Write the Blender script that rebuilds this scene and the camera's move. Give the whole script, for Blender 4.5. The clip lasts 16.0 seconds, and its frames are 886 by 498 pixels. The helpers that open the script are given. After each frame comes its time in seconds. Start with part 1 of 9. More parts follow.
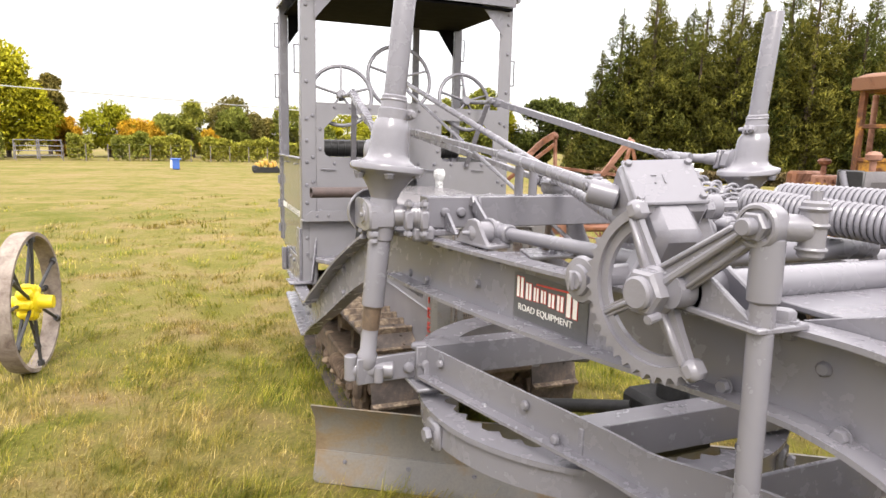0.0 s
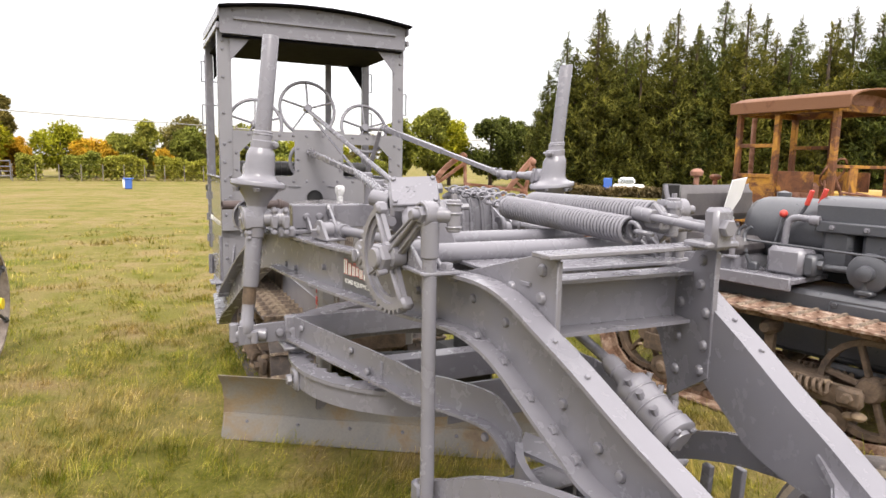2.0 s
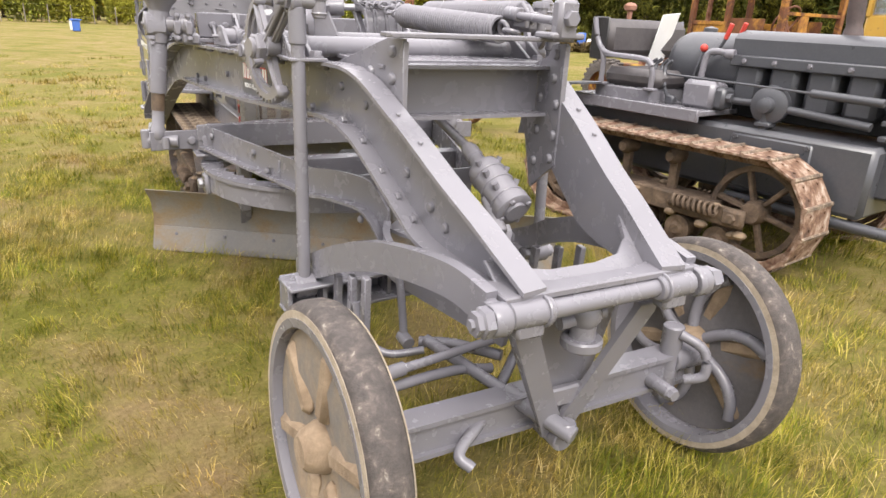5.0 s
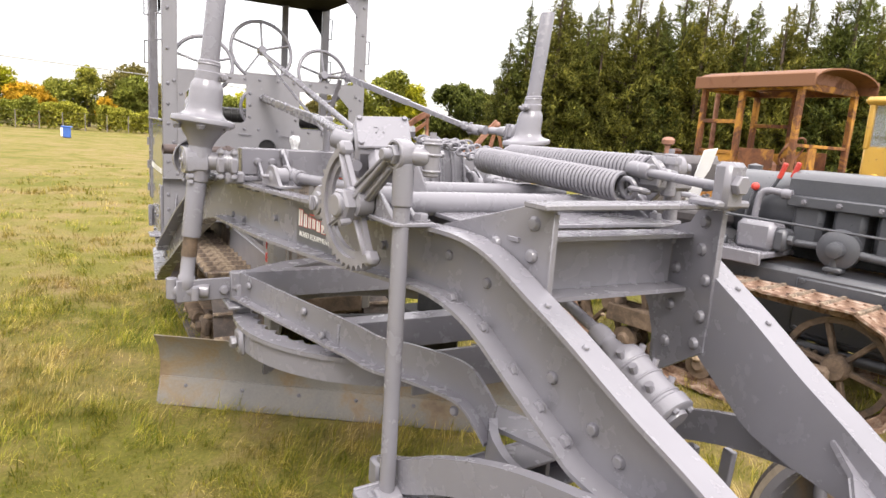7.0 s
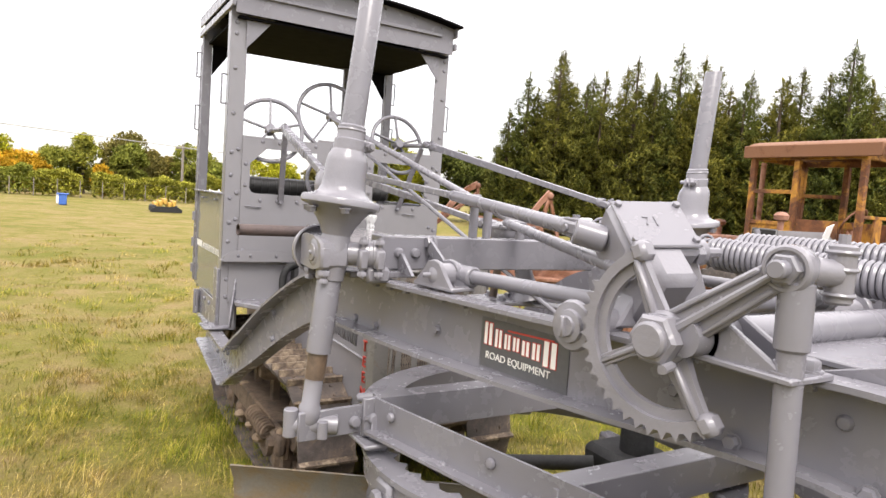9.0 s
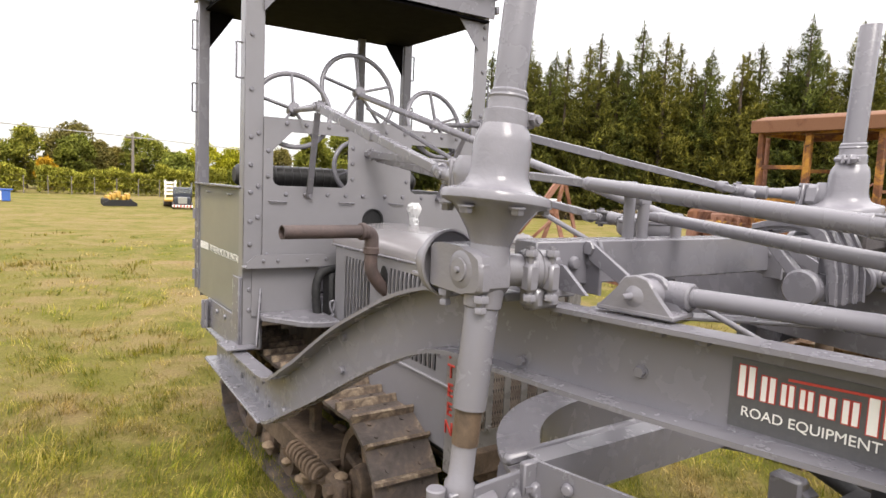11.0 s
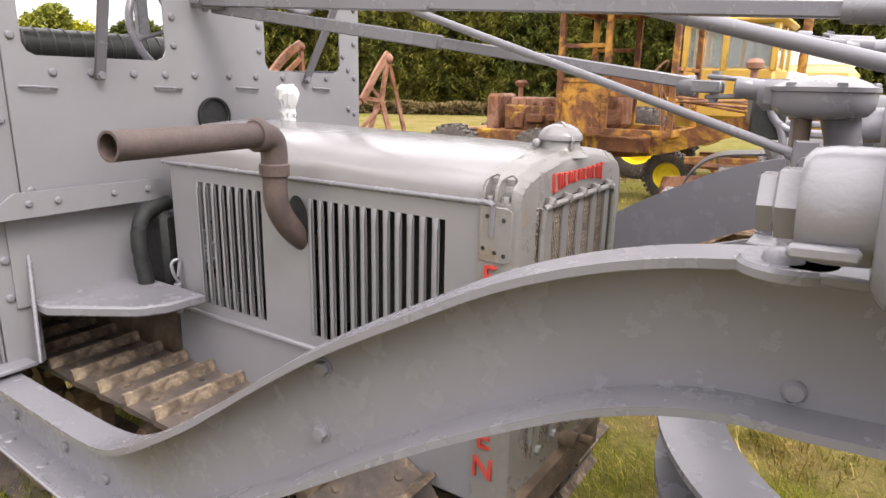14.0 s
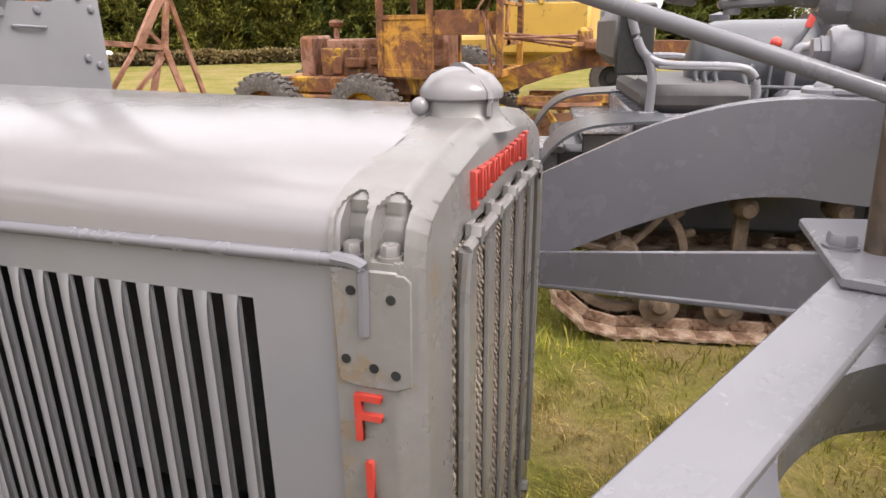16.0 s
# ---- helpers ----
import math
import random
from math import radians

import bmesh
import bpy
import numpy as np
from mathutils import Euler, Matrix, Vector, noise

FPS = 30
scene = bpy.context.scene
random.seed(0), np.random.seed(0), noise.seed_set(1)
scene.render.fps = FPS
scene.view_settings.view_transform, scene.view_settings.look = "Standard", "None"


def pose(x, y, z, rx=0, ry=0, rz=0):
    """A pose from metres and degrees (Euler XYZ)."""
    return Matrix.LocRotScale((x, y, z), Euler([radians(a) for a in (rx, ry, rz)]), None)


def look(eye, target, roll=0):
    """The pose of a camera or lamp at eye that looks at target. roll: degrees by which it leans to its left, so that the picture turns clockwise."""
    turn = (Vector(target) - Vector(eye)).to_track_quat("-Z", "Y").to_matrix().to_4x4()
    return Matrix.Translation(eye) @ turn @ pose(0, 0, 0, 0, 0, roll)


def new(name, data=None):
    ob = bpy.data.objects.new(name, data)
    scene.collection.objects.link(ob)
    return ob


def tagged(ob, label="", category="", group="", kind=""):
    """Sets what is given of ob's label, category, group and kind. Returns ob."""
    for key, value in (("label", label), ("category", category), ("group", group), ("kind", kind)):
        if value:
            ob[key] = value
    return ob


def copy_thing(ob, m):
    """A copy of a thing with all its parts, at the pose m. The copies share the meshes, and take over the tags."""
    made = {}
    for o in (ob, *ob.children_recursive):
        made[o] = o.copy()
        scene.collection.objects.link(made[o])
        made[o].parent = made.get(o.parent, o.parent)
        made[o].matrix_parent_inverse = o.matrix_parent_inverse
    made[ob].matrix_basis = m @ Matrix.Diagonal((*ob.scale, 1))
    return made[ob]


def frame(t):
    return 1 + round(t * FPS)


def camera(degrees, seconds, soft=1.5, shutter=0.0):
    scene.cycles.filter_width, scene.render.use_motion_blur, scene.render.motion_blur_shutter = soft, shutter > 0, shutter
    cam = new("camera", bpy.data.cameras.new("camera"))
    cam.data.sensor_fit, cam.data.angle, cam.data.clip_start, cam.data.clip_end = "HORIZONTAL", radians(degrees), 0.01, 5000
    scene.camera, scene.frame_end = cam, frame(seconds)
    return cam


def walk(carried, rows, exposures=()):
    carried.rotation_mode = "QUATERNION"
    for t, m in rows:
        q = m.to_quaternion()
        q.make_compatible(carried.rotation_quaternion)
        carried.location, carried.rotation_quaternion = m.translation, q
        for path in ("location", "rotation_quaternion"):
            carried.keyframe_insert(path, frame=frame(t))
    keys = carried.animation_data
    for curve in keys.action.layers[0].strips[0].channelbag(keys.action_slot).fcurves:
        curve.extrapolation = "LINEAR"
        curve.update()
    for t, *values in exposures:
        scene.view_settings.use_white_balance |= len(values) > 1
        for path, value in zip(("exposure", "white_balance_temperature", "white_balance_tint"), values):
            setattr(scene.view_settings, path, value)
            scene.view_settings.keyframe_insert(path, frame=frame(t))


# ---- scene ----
cam = camera(69.0, 16.0)
PATH = [
    (0, (-1.369, -2.799, 1.563), (-0.631, -0.969, 1.235), 1.5),
    (0.5, (-1.4, -3.061, 1.595), (-0.653, -1.218, 1.38), 0.6),
    (1, (-1.408, -3.293, 1.604), (-0.526, -1.512, 1.388), 1.2),
    (1.5, (-1.277, -3.508, 1.577), (-0.399, -1.726, 1.346), 0.8),
    (2, (-1.232, -3.713, 1.594), (-0.387, -1.92, 1.322), 1.2),
    (2.5, (-1.244, -3.92, 1.541), (-0.353, -2.168, 1.173), 1.9),
    (3, (-1.139, -4.039, 1.504), (-0.182, -2.357, 1.0), 2.7),
    (3.5, (-1.037, -4.102, 1.444), (-0.118, -2.45, 0.789), 2.5),
    (3.7, (-1.011, -4.115, 1.418), (-0.125, -2.474, 0.696), 1.6),
    (5.8, (-1.095, -3.957, 1.427), (-0.164, -2.282, 0.854), 4.5),
    (6, (-1.147, -3.899, 1.463), (-0.164, -2.232, 0.956), 5.7),
    (6.5, (-1.208, -3.742, 1.5), (-0.154, -2.103, 1.049), 5.8),
    (7, (-1.175, -3.473, 1.509), (-0.203, -1.764, 1.145), 4.1),
    (7.5, (-1.252, -3.24, 1.501), (-0.348, -1.48, 1.209), 3.6),
    (8, (-1.389, -3.023, 1.53), (-0.341, -1.335, 1.306), 3.5),
    (8.5, (-1.445, -2.858, 1.527), (-0.395, -1.166, 1.341), 4.0),
    (9, (-1.461, -2.606, 1.514), (-0.455, -0.885, 1.352), 4.1),
    (9.2, (-1.488, -2.514, 1.514), (-0.501, -0.781, 1.354), 4.3),
    (11.3, (-1.627, -1.806, 1.502), (-0.44, -0.214, 1.265), 1.6),
    (11.5, (-1.627, -1.774, 1.499), (-0.35, -0.262, 1.212), 1.6),
    (12, (-1.597, -1.607, 1.464), (-0.285, -0.134, 1.128), 1.9),
    (12.5, (-1.53, -1.354, 1.453), (-0.25, 0.147, 1.123), 0.7),
    (13, (-1.56, -1.065, 1.446), (-0.179, 0.332, 1.069), 1.0),
    (13.5, (-1.521, -0.837, 1.425), (0.029, 0.329, 0.937), 1.6),
    (14, (-1.371, -0.595, 1.405), (0.248, 0.47, 0.908), 1.1),
    (14.5, (-1.265, -0.455, 1.425), (0.495, 0.287, 0.834), 2.7),
    (15, (-1.089, -0.365, 1.402), (0.717, 0.295, 0.851), 0.4),
    (15.5, (-0.876, -0.293, 1.403), (0.918, 0.38, 0.83), -1.3),
    (16, (-0.757, -0.222, 1.366), (1.044, 0.357, 0.717), -0.6),
]
walk(cam, [(t, look(eye, target, roll)) for t, eye, target, roll in PATH],
     [(0, 0.0), (1.0, -0.07), (2.2, -0.25), (3.5, -0.08), (6.0, -0.1), (7.5, -0.0), (9.0, -0.1), (11.5, -0.33), (13.0, -0.1), (14.5, 0.05), (16.0, -0.05)])

# ---- world, sun ----
world = bpy.data.worlds.new("overcast_sky")
scene.world = world
world.use_nodes = True
wn, wl = world.node_tree.nodes, world.node_tree.links
wn.clear()
w_out = wn.new("ShaderNodeOutputWorld")
w_add = wn.new("ShaderNodeAddShader")
w_sky = wn.new("ShaderNodeTexSky")
w_sky.sky_type, w_sky.sun_disc = "NISHITA", False
w_sky.sun_elevation, w_sky.sun_rotation = radians(51), radians(197)
w_b1 = wn.new("ShaderNodeBackground")
w_b1.inputs["Strength"].default_value = 0.05
w_b2 = wn.new("ShaderNodeBackground")
w_b2.inputs["Strength"].default_value = 1.0
w_tc = wn.new("ShaderNodeTexCoord")
w_map = wn.new("ShaderNodeMapping")
w_map.inputs["Scale"].default_value = (1.0, 1.0, 3.0)
w_noise = wn.new("ShaderNodeTexNoise")
w_noise.inputs["Scale"].default_value, w_noise.inputs["Detail"].default_value = 1.6, 6.0
w_ramp = wn.new("ShaderNodeValToRGB")
w_ramp.color_ramp.elements[0].position, w_ramp.color_ramp.elements[0].color = 0.3, (1.02, 0.955, 0.94, 1)
w_ramp.color_ramp.elements[1].position, w_ramp.color_ramp.elements[1].color = 0.62, (1.16, 1.10, 1.09, 1)
wl.new(w_tc.outputs["Generated"], w_map.inputs["Vector"])
wl.new(w_map.outputs["Vector"], w_noise.inputs["Vector"])
wl.new(w_noise.outputs["Fac"], w_ramp.inputs["Fac"])
wl.new(w_sky.outputs["Color"], w_b1.inputs["Color"])
# a cloudy sky: about three times as bright overhead as at the horizon
w_sep = wn.new("ShaderNodeSeparateXYZ")
w_up = wn.new("ShaderNodeMapRange")
for k, v in zip(("From Min", "From Max", "To Min", "To Max"), (0.05, 0.9, 1.05, 3.7)):
    w_up.inputs[k].default_value = v
w_mul = wn.new("ShaderNodeVectorMath")
w_mul.operation = "MULTIPLY"
wl.new(w_tc.outputs["Generated"], w_sep.inputs[0])
wl.new(w_sep.outputs["Z"], w_up.inputs["Value"])
wl.new(w_ramp.outputs["Color"], w_mul.inputs[0])
wl.new(w_up.outputs["Result"], w_mul.inputs[1])
wl.new(w_mul.outputs["Vector"], w_b2.inputs["Color"])
wl.new(w_b1.outputs[0], w_add.inputs[0])
wl.new(w_b2.outputs[0], w_add.inputs[1])
wl.new(w_add.outputs[0], w_out.inputs["Surface"])

sun = new("sun", bpy.data.lights.new("sun", "SUN"))
sun.data.energy, sun.data.angle, sun.data.color = 3.5, radians(25), (1.0, 0.94, 0.88)
sun.matrix_world = look((-3, -10, 13), (0, 0, 0))


# ---- materials ----
def shader(name):
    m = bpy.data.materials.new(name)
    m.use_nodes = True
    t = m.node_tree
    return m, t.nodes, t.links, t.nodes["Principled BSDF"]


def noise_node(n, l, vec, scale, detail=5.0, rough=0.6, distort=0.0):
    k = n.new("ShaderNodeTexNoise")
    k.inputs["Scale"].default_value, k.inputs["Detail"].default_value = scale, detail
    k.inputs["Roughness"].default_value, k.inputs["Distortion"].default_value = rough, distort
    l.new(vec, k.inputs["Vector"])
    return k.outputs["Fac"]


def ramp_node(n, l, fac, stops):
    k = n.new("ShaderNodeValToRGB")
    e = k.color_ramp.elements
    while len(e) < len(stops):
        e.new(0.5)
    for q, (pos, col) in zip(e, stops):
        q.position = pos
        q.color = (*col, 1) if len(col) == 3 else col
    l.new(fac, k.inputs["Fac"])
    return k.outputs["Color"]


def mix_node(n, l, fac, a, b, mode="MIX"):
    k = n.new("ShaderNodeMixRGB")
    k.blend_type = mode
    for sock, v in ((k.inputs["Fac"], fac), (k.inputs["Color1"], a), (k.inputs["Color2"], b)):
        if isinstance(v, (int, float)):
            sock.default_value = v
        elif isinstance(v, tuple):
            sock.default_value = (*v, 1)
        else:
            l.new(v, sock)
    return k.outputs["Color"]


def bump_node(n, l, fac, strength, dist):
    k = n.new("ShaderNodeBump")
    k.inputs["Strength"].default_value, k.inputs["Distance"].default_value = strength, dist
    l.new(fac, k.inputs["Height"])
    return k.outputs["Normal"]


def paint(name, col, rough=0.38, wear=0.0, wear_col=(0.16, 0.09, 0.05), dust=0.12, metal=0.0, scale=1.0, spec=0.5, lump=0.0):
    """Brushed machine paint: slight tone drift, dust, small chips, orange peel."""
    m, n, l, b = shader(name)
    vec = n.new("ShaderNodeTexCoord").outputs["Object"]
    big = noise_node(n, l, vec, 3.0 * scale, 4, 0.6, 0.4)
    fine = noise_node(n, l, vec, 60 * scale, 6, 0.7)
    lo, hi = tuple(c * 0.93 for c in col), tuple(min(1, c * 1.06) for c in col)
    c = ramp_node(n, l, big, [(0.3, lo), (0.7, hi)])
    d = ramp_node(n, l, fine, [(0.4, (0, 0, 0)), (0.9, (dust, dust, dust))])
    c = mix_node(n, l, d, c, (0.42, 0.40, 0.37))
    if wear > 0:
        w = noise_node(n, l, vec, 9 * scale, 8, 0.72, 0.6)
        wf = ramp_node(n, l, w, [(0.62 - wear * 0.25, (0, 0, 0)), (0.68 - wear * 0.2, (1, 1, 1))])
        c = mix_node(n, l, wf, c, wear_col)
    l.new(c, b.inputs["Base Color"])
    r = ramp_node(n, l, noise_node(n, l, vec, 14 * scale, 5), [(0.3, (rough - 0.03,) * 3), (0.75, (rough + 0.06,) * 3)])
    l.new(r, b.inputs["Roughness"])
    b.inputs["Metallic"].default_value = metal
    b.inputs["Specular IOR Level"].default_value = spec
    mixb = mix_node(n, l, 0.6, noise_node(n, l, vec, 150 * scale, 1), noise_node(n, l, vec, 24 * scale, 2))
    nrm = bump_node(n, l, mixb, 0.022, 0.003)
    if lump > 0:
        # thick paint run over a rough sand casting
        k = n.new("ShaderNodeBump")
        k.inputs["Strength"].default_value, k.inputs["Distance"].default_value = lump, 0.006
        l.new(noise_node(n, l, vec, 42 * scale, 3, 0.6, 0.3), k.inputs["Height"])
        l.new(nrm, k.inputs["Normal"])
        nrm = k.outputs["Normal"]
    l.new(nrm, b.inputs["Normal"])
    return m


def rusted(name, paint_col, amount, rough=0.75, scale=1.0):
    """Old enamel flaking off to brown and orange rust."""
    m, n, l, b = shader(name)
    vec = n.new("ShaderNodeTexCoord").outputs["Object"]
    r1 = noise_node(n, l, vec, 5 * scale, 8, 0.7, 0.5)
    rust = ramp_node(n, l, r1, [(0.3, (0.045, 0.018, 0.009)), (0.5, (0.13, 0.045, 0.016)), (0.72, (0.24, 0.095, 0.034))])
    f = ramp_node(n, l, noise_node(n, l, vec, 2.2 * scale, 9, 0.72, 0.9), [(amount - 0.06, (0, 0, 0)), (amount + 0.06, (1, 1, 1))])
    c = mix_node(n, l, f, rust, paint_col)
    grit = noise_node(n, l, vec, 70 * scale, 5)
    c = mix_node(n, l, 0.25, c, ramp_node(n, l, grit, [(0.3, (0.3, 0.3, 0.3)), (0.7, (1, 1, 1))]), "MULTIPLY")
    l.new(c, b.inputs["Base Color"])
    b.inputs["Roughness"].default_value = rough
    l.new(bump_node(n, l, grit, 0.35, 0.006), b.inputs["Normal"])
    return m


def earthy(name, stops, scale, rough=0.9, bump=0.4, fine=60):
    m, n, l, b = shader(name)
    vec = n.new("ShaderNodeTexCoord").outputs["Object"]
    c = ramp_node(n, l, noise_node(n, l, vec, scale, 8, 0.68, 0.4), stops)
    grit = noise_node(n, l, vec, fine, 6, 0.7)
    c = mix_node(n, l, 0.4, c, ramp_node(n, l, grit, [(0.25, (0.35, 0.35, 0.35)), (0.75, (1.0, 1.0, 1.0))]), "MULTIPLY")
    l.new(c, b.inputs["Base Color"])
    b.inputs["Roughness"].default_value = rough
    l.new(bump_node(n, l, grit, bump, 0.01), b.inputs["Normal"])
    return m


def leafy(name, dark, light, rough=0.75, clump=0.9, gap_shade=0.6):
    """Foliage: tone by clump and by leaf; gap_shade paints the gaps between clumps darker."""
    m, n, l, b = shader(name)
    geo = n.new("ShaderNodeNewGeometry")
    obj = n.new("ShaderNodeObjectInfo")
    vec = n.new("ShaderNodeTexCoord").outputs["Object"]
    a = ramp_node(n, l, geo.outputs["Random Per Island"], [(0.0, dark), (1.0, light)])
    # clump noise darkens the colour like shade between boughs
    k = ramp_node(n, l, noise_node(n, l, vec, clump, 4, 0.6, 0.5), [(0.32, (gap_shade, gap_shade, gap_shade)), (0.68, (1.3, 1.26, 1.1))])
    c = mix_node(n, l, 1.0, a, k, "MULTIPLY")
    t = ramp_node(n, l, obj.outputs["Random"], [(0.0, (0.8, 0.85, 0.85)), (1.0, (1.15, 1.1, 0.95))])
    c = mix_node(n, l, 1.0, c, t, "MULTIPLY")
    l.new(c, b.inputs["Base Color"])
    b.inputs["Roughness"].default_value = rough
    b.inputs["Specular IOR Level"].default_value = 0.2
    tr = n.new("ShaderNodeBsdfTranslucent")
    l.new(c, tr.inputs["Color"])
    mx = n.new("ShaderNodeMixShader")
    mx.inputs["Fac"].default_value = 0.35
    l.new(b.outputs[0], mx.inputs[1])
    l.new(tr.outputs[0], mx.inputs[2])
    l.new(mx.outputs[0], n["Material Output"].inputs["Surface"])
    return m


GREY = paint("grey_machine_paint", (0.17, 0.165, 0.184), 0.25, 0.0, dust=0.006)
# same paint as GREY, base raised to put light on cab and side panels
GREY_LIT = paint("grey_sheet_metal_paint", (0.208, 0.203, 0.217), 0.22, 0.0, dust=0.01)
FOIL = paint("clear_plastic_wrap", (0.6, 0.6, 0.6), 0.22, 0.0, dust=0.05)
CAST = paint("grey_painted_casting", (0.19, 0.184, 0.203), 0.19, 0.0, dust=0.006, lump=0.26)
GREY_DK = paint("grey_tractor_paint", (0.062, 0.064, 0.073), 0.3, 0.0, dust=0.05)
GREY_GLOSS = paint("grey_gloss_panel", (0.185, 0.185, 0.178), 0.09, 0.0, dust=0.04)
HOOD = paint("hood_paint", (0.22, 0.208, 0.215), 0.2, 0.0, dust=0.04)
RAD = paint("radiator_paint", (0.185, 0.175, 0.17), 0.28, 0.1, (0.2, 0.155, 0.11), 0.16)
BLADE = earthy("worn_blade_steel", [(0.3, (0.15, 0.145, 0.14)), (0.5, (0.19, 0.175, 0.155)), (0.62, (0.2, 0.145, 0.085)), (0.75, (0.11, 0.075, 0.05))], 3.2, 0.42, 0.15, 90)
# base and specular cut below real paint: the underside's shade is in the colour
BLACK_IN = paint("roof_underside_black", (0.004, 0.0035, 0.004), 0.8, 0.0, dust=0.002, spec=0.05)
# for black parts, and for holes and gaps whose shade is painted in
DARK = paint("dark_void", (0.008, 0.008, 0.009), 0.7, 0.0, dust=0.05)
LEATHER = paint("black_leather", (0.018, 0.017, 0.017), 0.42, 0.0, dust=0.06)
PIPE = earthy("exhaust_pipe", [(0.3, (0.05, 0.038, 0.038)), (0.6, (0.1, 0.07, 0.063)), (0.8, (0.15, 0.1, 0.08))], 8, 0.65, 0.2, 120)
MUDDY = earthy("muddy_track_steel", [(0.28, (0.04, 0.03, 0.025)), (0.5, (0.13, 0.09, 0.06)), (0.75, (0.27, 0.19, 0.13))], 9, 0.85, 0.5, 60)
MUD = earthy("dry_mud", [(0.3, (0.2, 0.14, 0.09)), (0.7, (0.36, 0.27, 0.18))], 9, 0.95, 0.6, 45)
SHOE = earthy("track_shoe", [(0.3, (0.045, 0.036, 0.032)), (0.5, (0.1, 0.08, 0.07)), (0.62, (0.15, 0.11, 0.085)), (0.75, (0.34, 0.27, 0.2))], 12, 0.62, 0.4, 70)
SHOE_BAR = earthy("worn_clay_shoe_bar", [(0.3, (0.06, 0.045, 0.035)), (0.5, (0.17, 0.125, 0.09)), (0.68, (0.42, 0.33, 0.23))], 26, 0.8, 0.5, 70)
SHOE_RUST = earthy("rusty_track_shoe", [(0.32, (0.055, 0.03, 0.02)), (0.46, (0.16, 0.085, 0.05)), (0.56, (0.3, 0.2, 0.14)), (0.68, (0.5, 0.43, 0.36))], 13, 0.7, 0.4, 70)
TYRE = earthy("worn_tyre_rubber", [(0.3, (0.045, 0.038, 0.036)), (0.52, (0.085, 0.072, 0.066)), (0.62, (0.14, 0.115, 0.1)), (0.7, (0.36, 0.33, 0.28))], 26, 0.8, 0.6, 90)
TYRE_WALL = earthy("cracked_tyre_wall", [(0.3, (0.28, 0.23, 0.17)), (0.7, (0.45, 0.38, 0.29))], 20, 0.9, 0.5, 90)
WHEEL_DIRT = earthy("wheel_inner_dirt", [(0.35, (0.16, 0.15, 0.145)), (0.55, (0.25, 0.2, 0.15)), (0.75, (0.38, 0.27, 0.17))], 4, 0.8, 0.3, 60)
DISC = earthy("dusty_grey_wheel_disc", [(0.3, (0.1, 0.095, 0.1)), (0.55, (0.13, 0.12, 0.12)), (0.66, (0.17, 0.12, 0.075)), (0.8, (0.24, 0.16, 0.09))], 3.2, 0.5, 0.2, 60)
BROWN_ROD = earthy("bare_rusty_rod", [(0.3, (0.06, 0.042, 0.03)), (0.7, (0.17, 0.115, 0.075))], 14, 0.5, 0.2, 90)
RED = paint("red_letter_paint", (0.46, 0.035, 0.022), 0.5, 0.14, (0.3, 0.14, 0.1), 0.14)
WHITE = paint("white_letter_paint", (0.75, 0.74, 0.7), 0.5, 0.0, dust=0.1)
DECAL = paint("decal_dark_ground", (0.075, 0.075, 0.08), 0.4, 0.0, dust=0.08)
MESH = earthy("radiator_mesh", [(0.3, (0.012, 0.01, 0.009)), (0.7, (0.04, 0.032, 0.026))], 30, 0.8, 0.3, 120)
RUST_ORANGE = rusted("rusty_orange_cab", (0.46, 0.22, 0.025), 0.53)
RUST_RED = rusted("rusty_red_iron", (0.3, 0.15, 0.1), 0.5)
RUST_YELLOW = rusted("rusty_yellow_iron", (0.5, 0.28, 0.018), 0.56)
YELLOW = paint("yellow_machine_paint", (0.5, 0.3, 0.04), 0.45, 0.1, dust=0.2)
CREAM = paint("faded_yellow_cab", (0.6, 0.45, 0.14), 0.5, 0.1, dust=0.25)
BRIGHT_YELLOW = paint("bright_yellow_hub", (0.8, 0.62, 0.01), 0.4, 0.0, dust=0.05)
OLD_IRON = earthy("pitted_wheel_rim", [(0.3, (0.14, 0.1, 0.08)), (0.55, (0.3, 0.25, 0.21)), (0.8, (0.42, 0.36, 0.3))], 12, 0.85, 0.5, 70)
SPOKE = paint("dark_spokes", (0.03, 0.03, 0.032), 0.5, 0.0, dust=0.1)
SEAT = earthy("faded_vinyl_seat", [(0.3, (0.055, 0.048, 0.052)), (0.7, (0.1, 0.09, 0.09))], 6, 0.55, 0.1, 120)
CARD = paint("white_notice_board", (0.8, 0.8, 0.79), 0.5, 0.0, dust=0.03)
BARK = earthy("pine_bark", [(0.3, (0.05, 0.035, 0.025)), (0.7, (0.13, 0.09, 0.065))], 5, 0.9, 0.5, 40)
# pines: shaded interior and lit tips are put into the needle tones
PINE = leafy("pine_needles", (0.035, 0.042, 0.01), (0.34, 0.33, 0.065), clump=1.3, gap_shade=0.36)
PINE2 = leafy("macrocarpa_needles", (0.035, 0.048, 0.012), (0.29, 0.32, 0.07), clump=1.3, gap_shade=0.36)
GREEN = leafy("broad_leaves_green", (0.14, 0.17, 0.03), (0.52, 0.52, 0.1))
YGREEN = leafy("broad_leaves_turning", (0.27, 0.29, 0.015), (0.78, 0.72, 0.05))
GOLD = leafy("broad_leaves_gold", (0.5, 0.27, 0.015), (0.9, 0.6, 0.06))
OLIVE = leafy("broad_leaves_brown", (0.14, 0.13, 0.04), (0.4, 0.33, 0.1))
HEDGE = leafy("hedge_leaves", (0.2, 0.23, 0.03), (0.62, 0.6, 0.11))
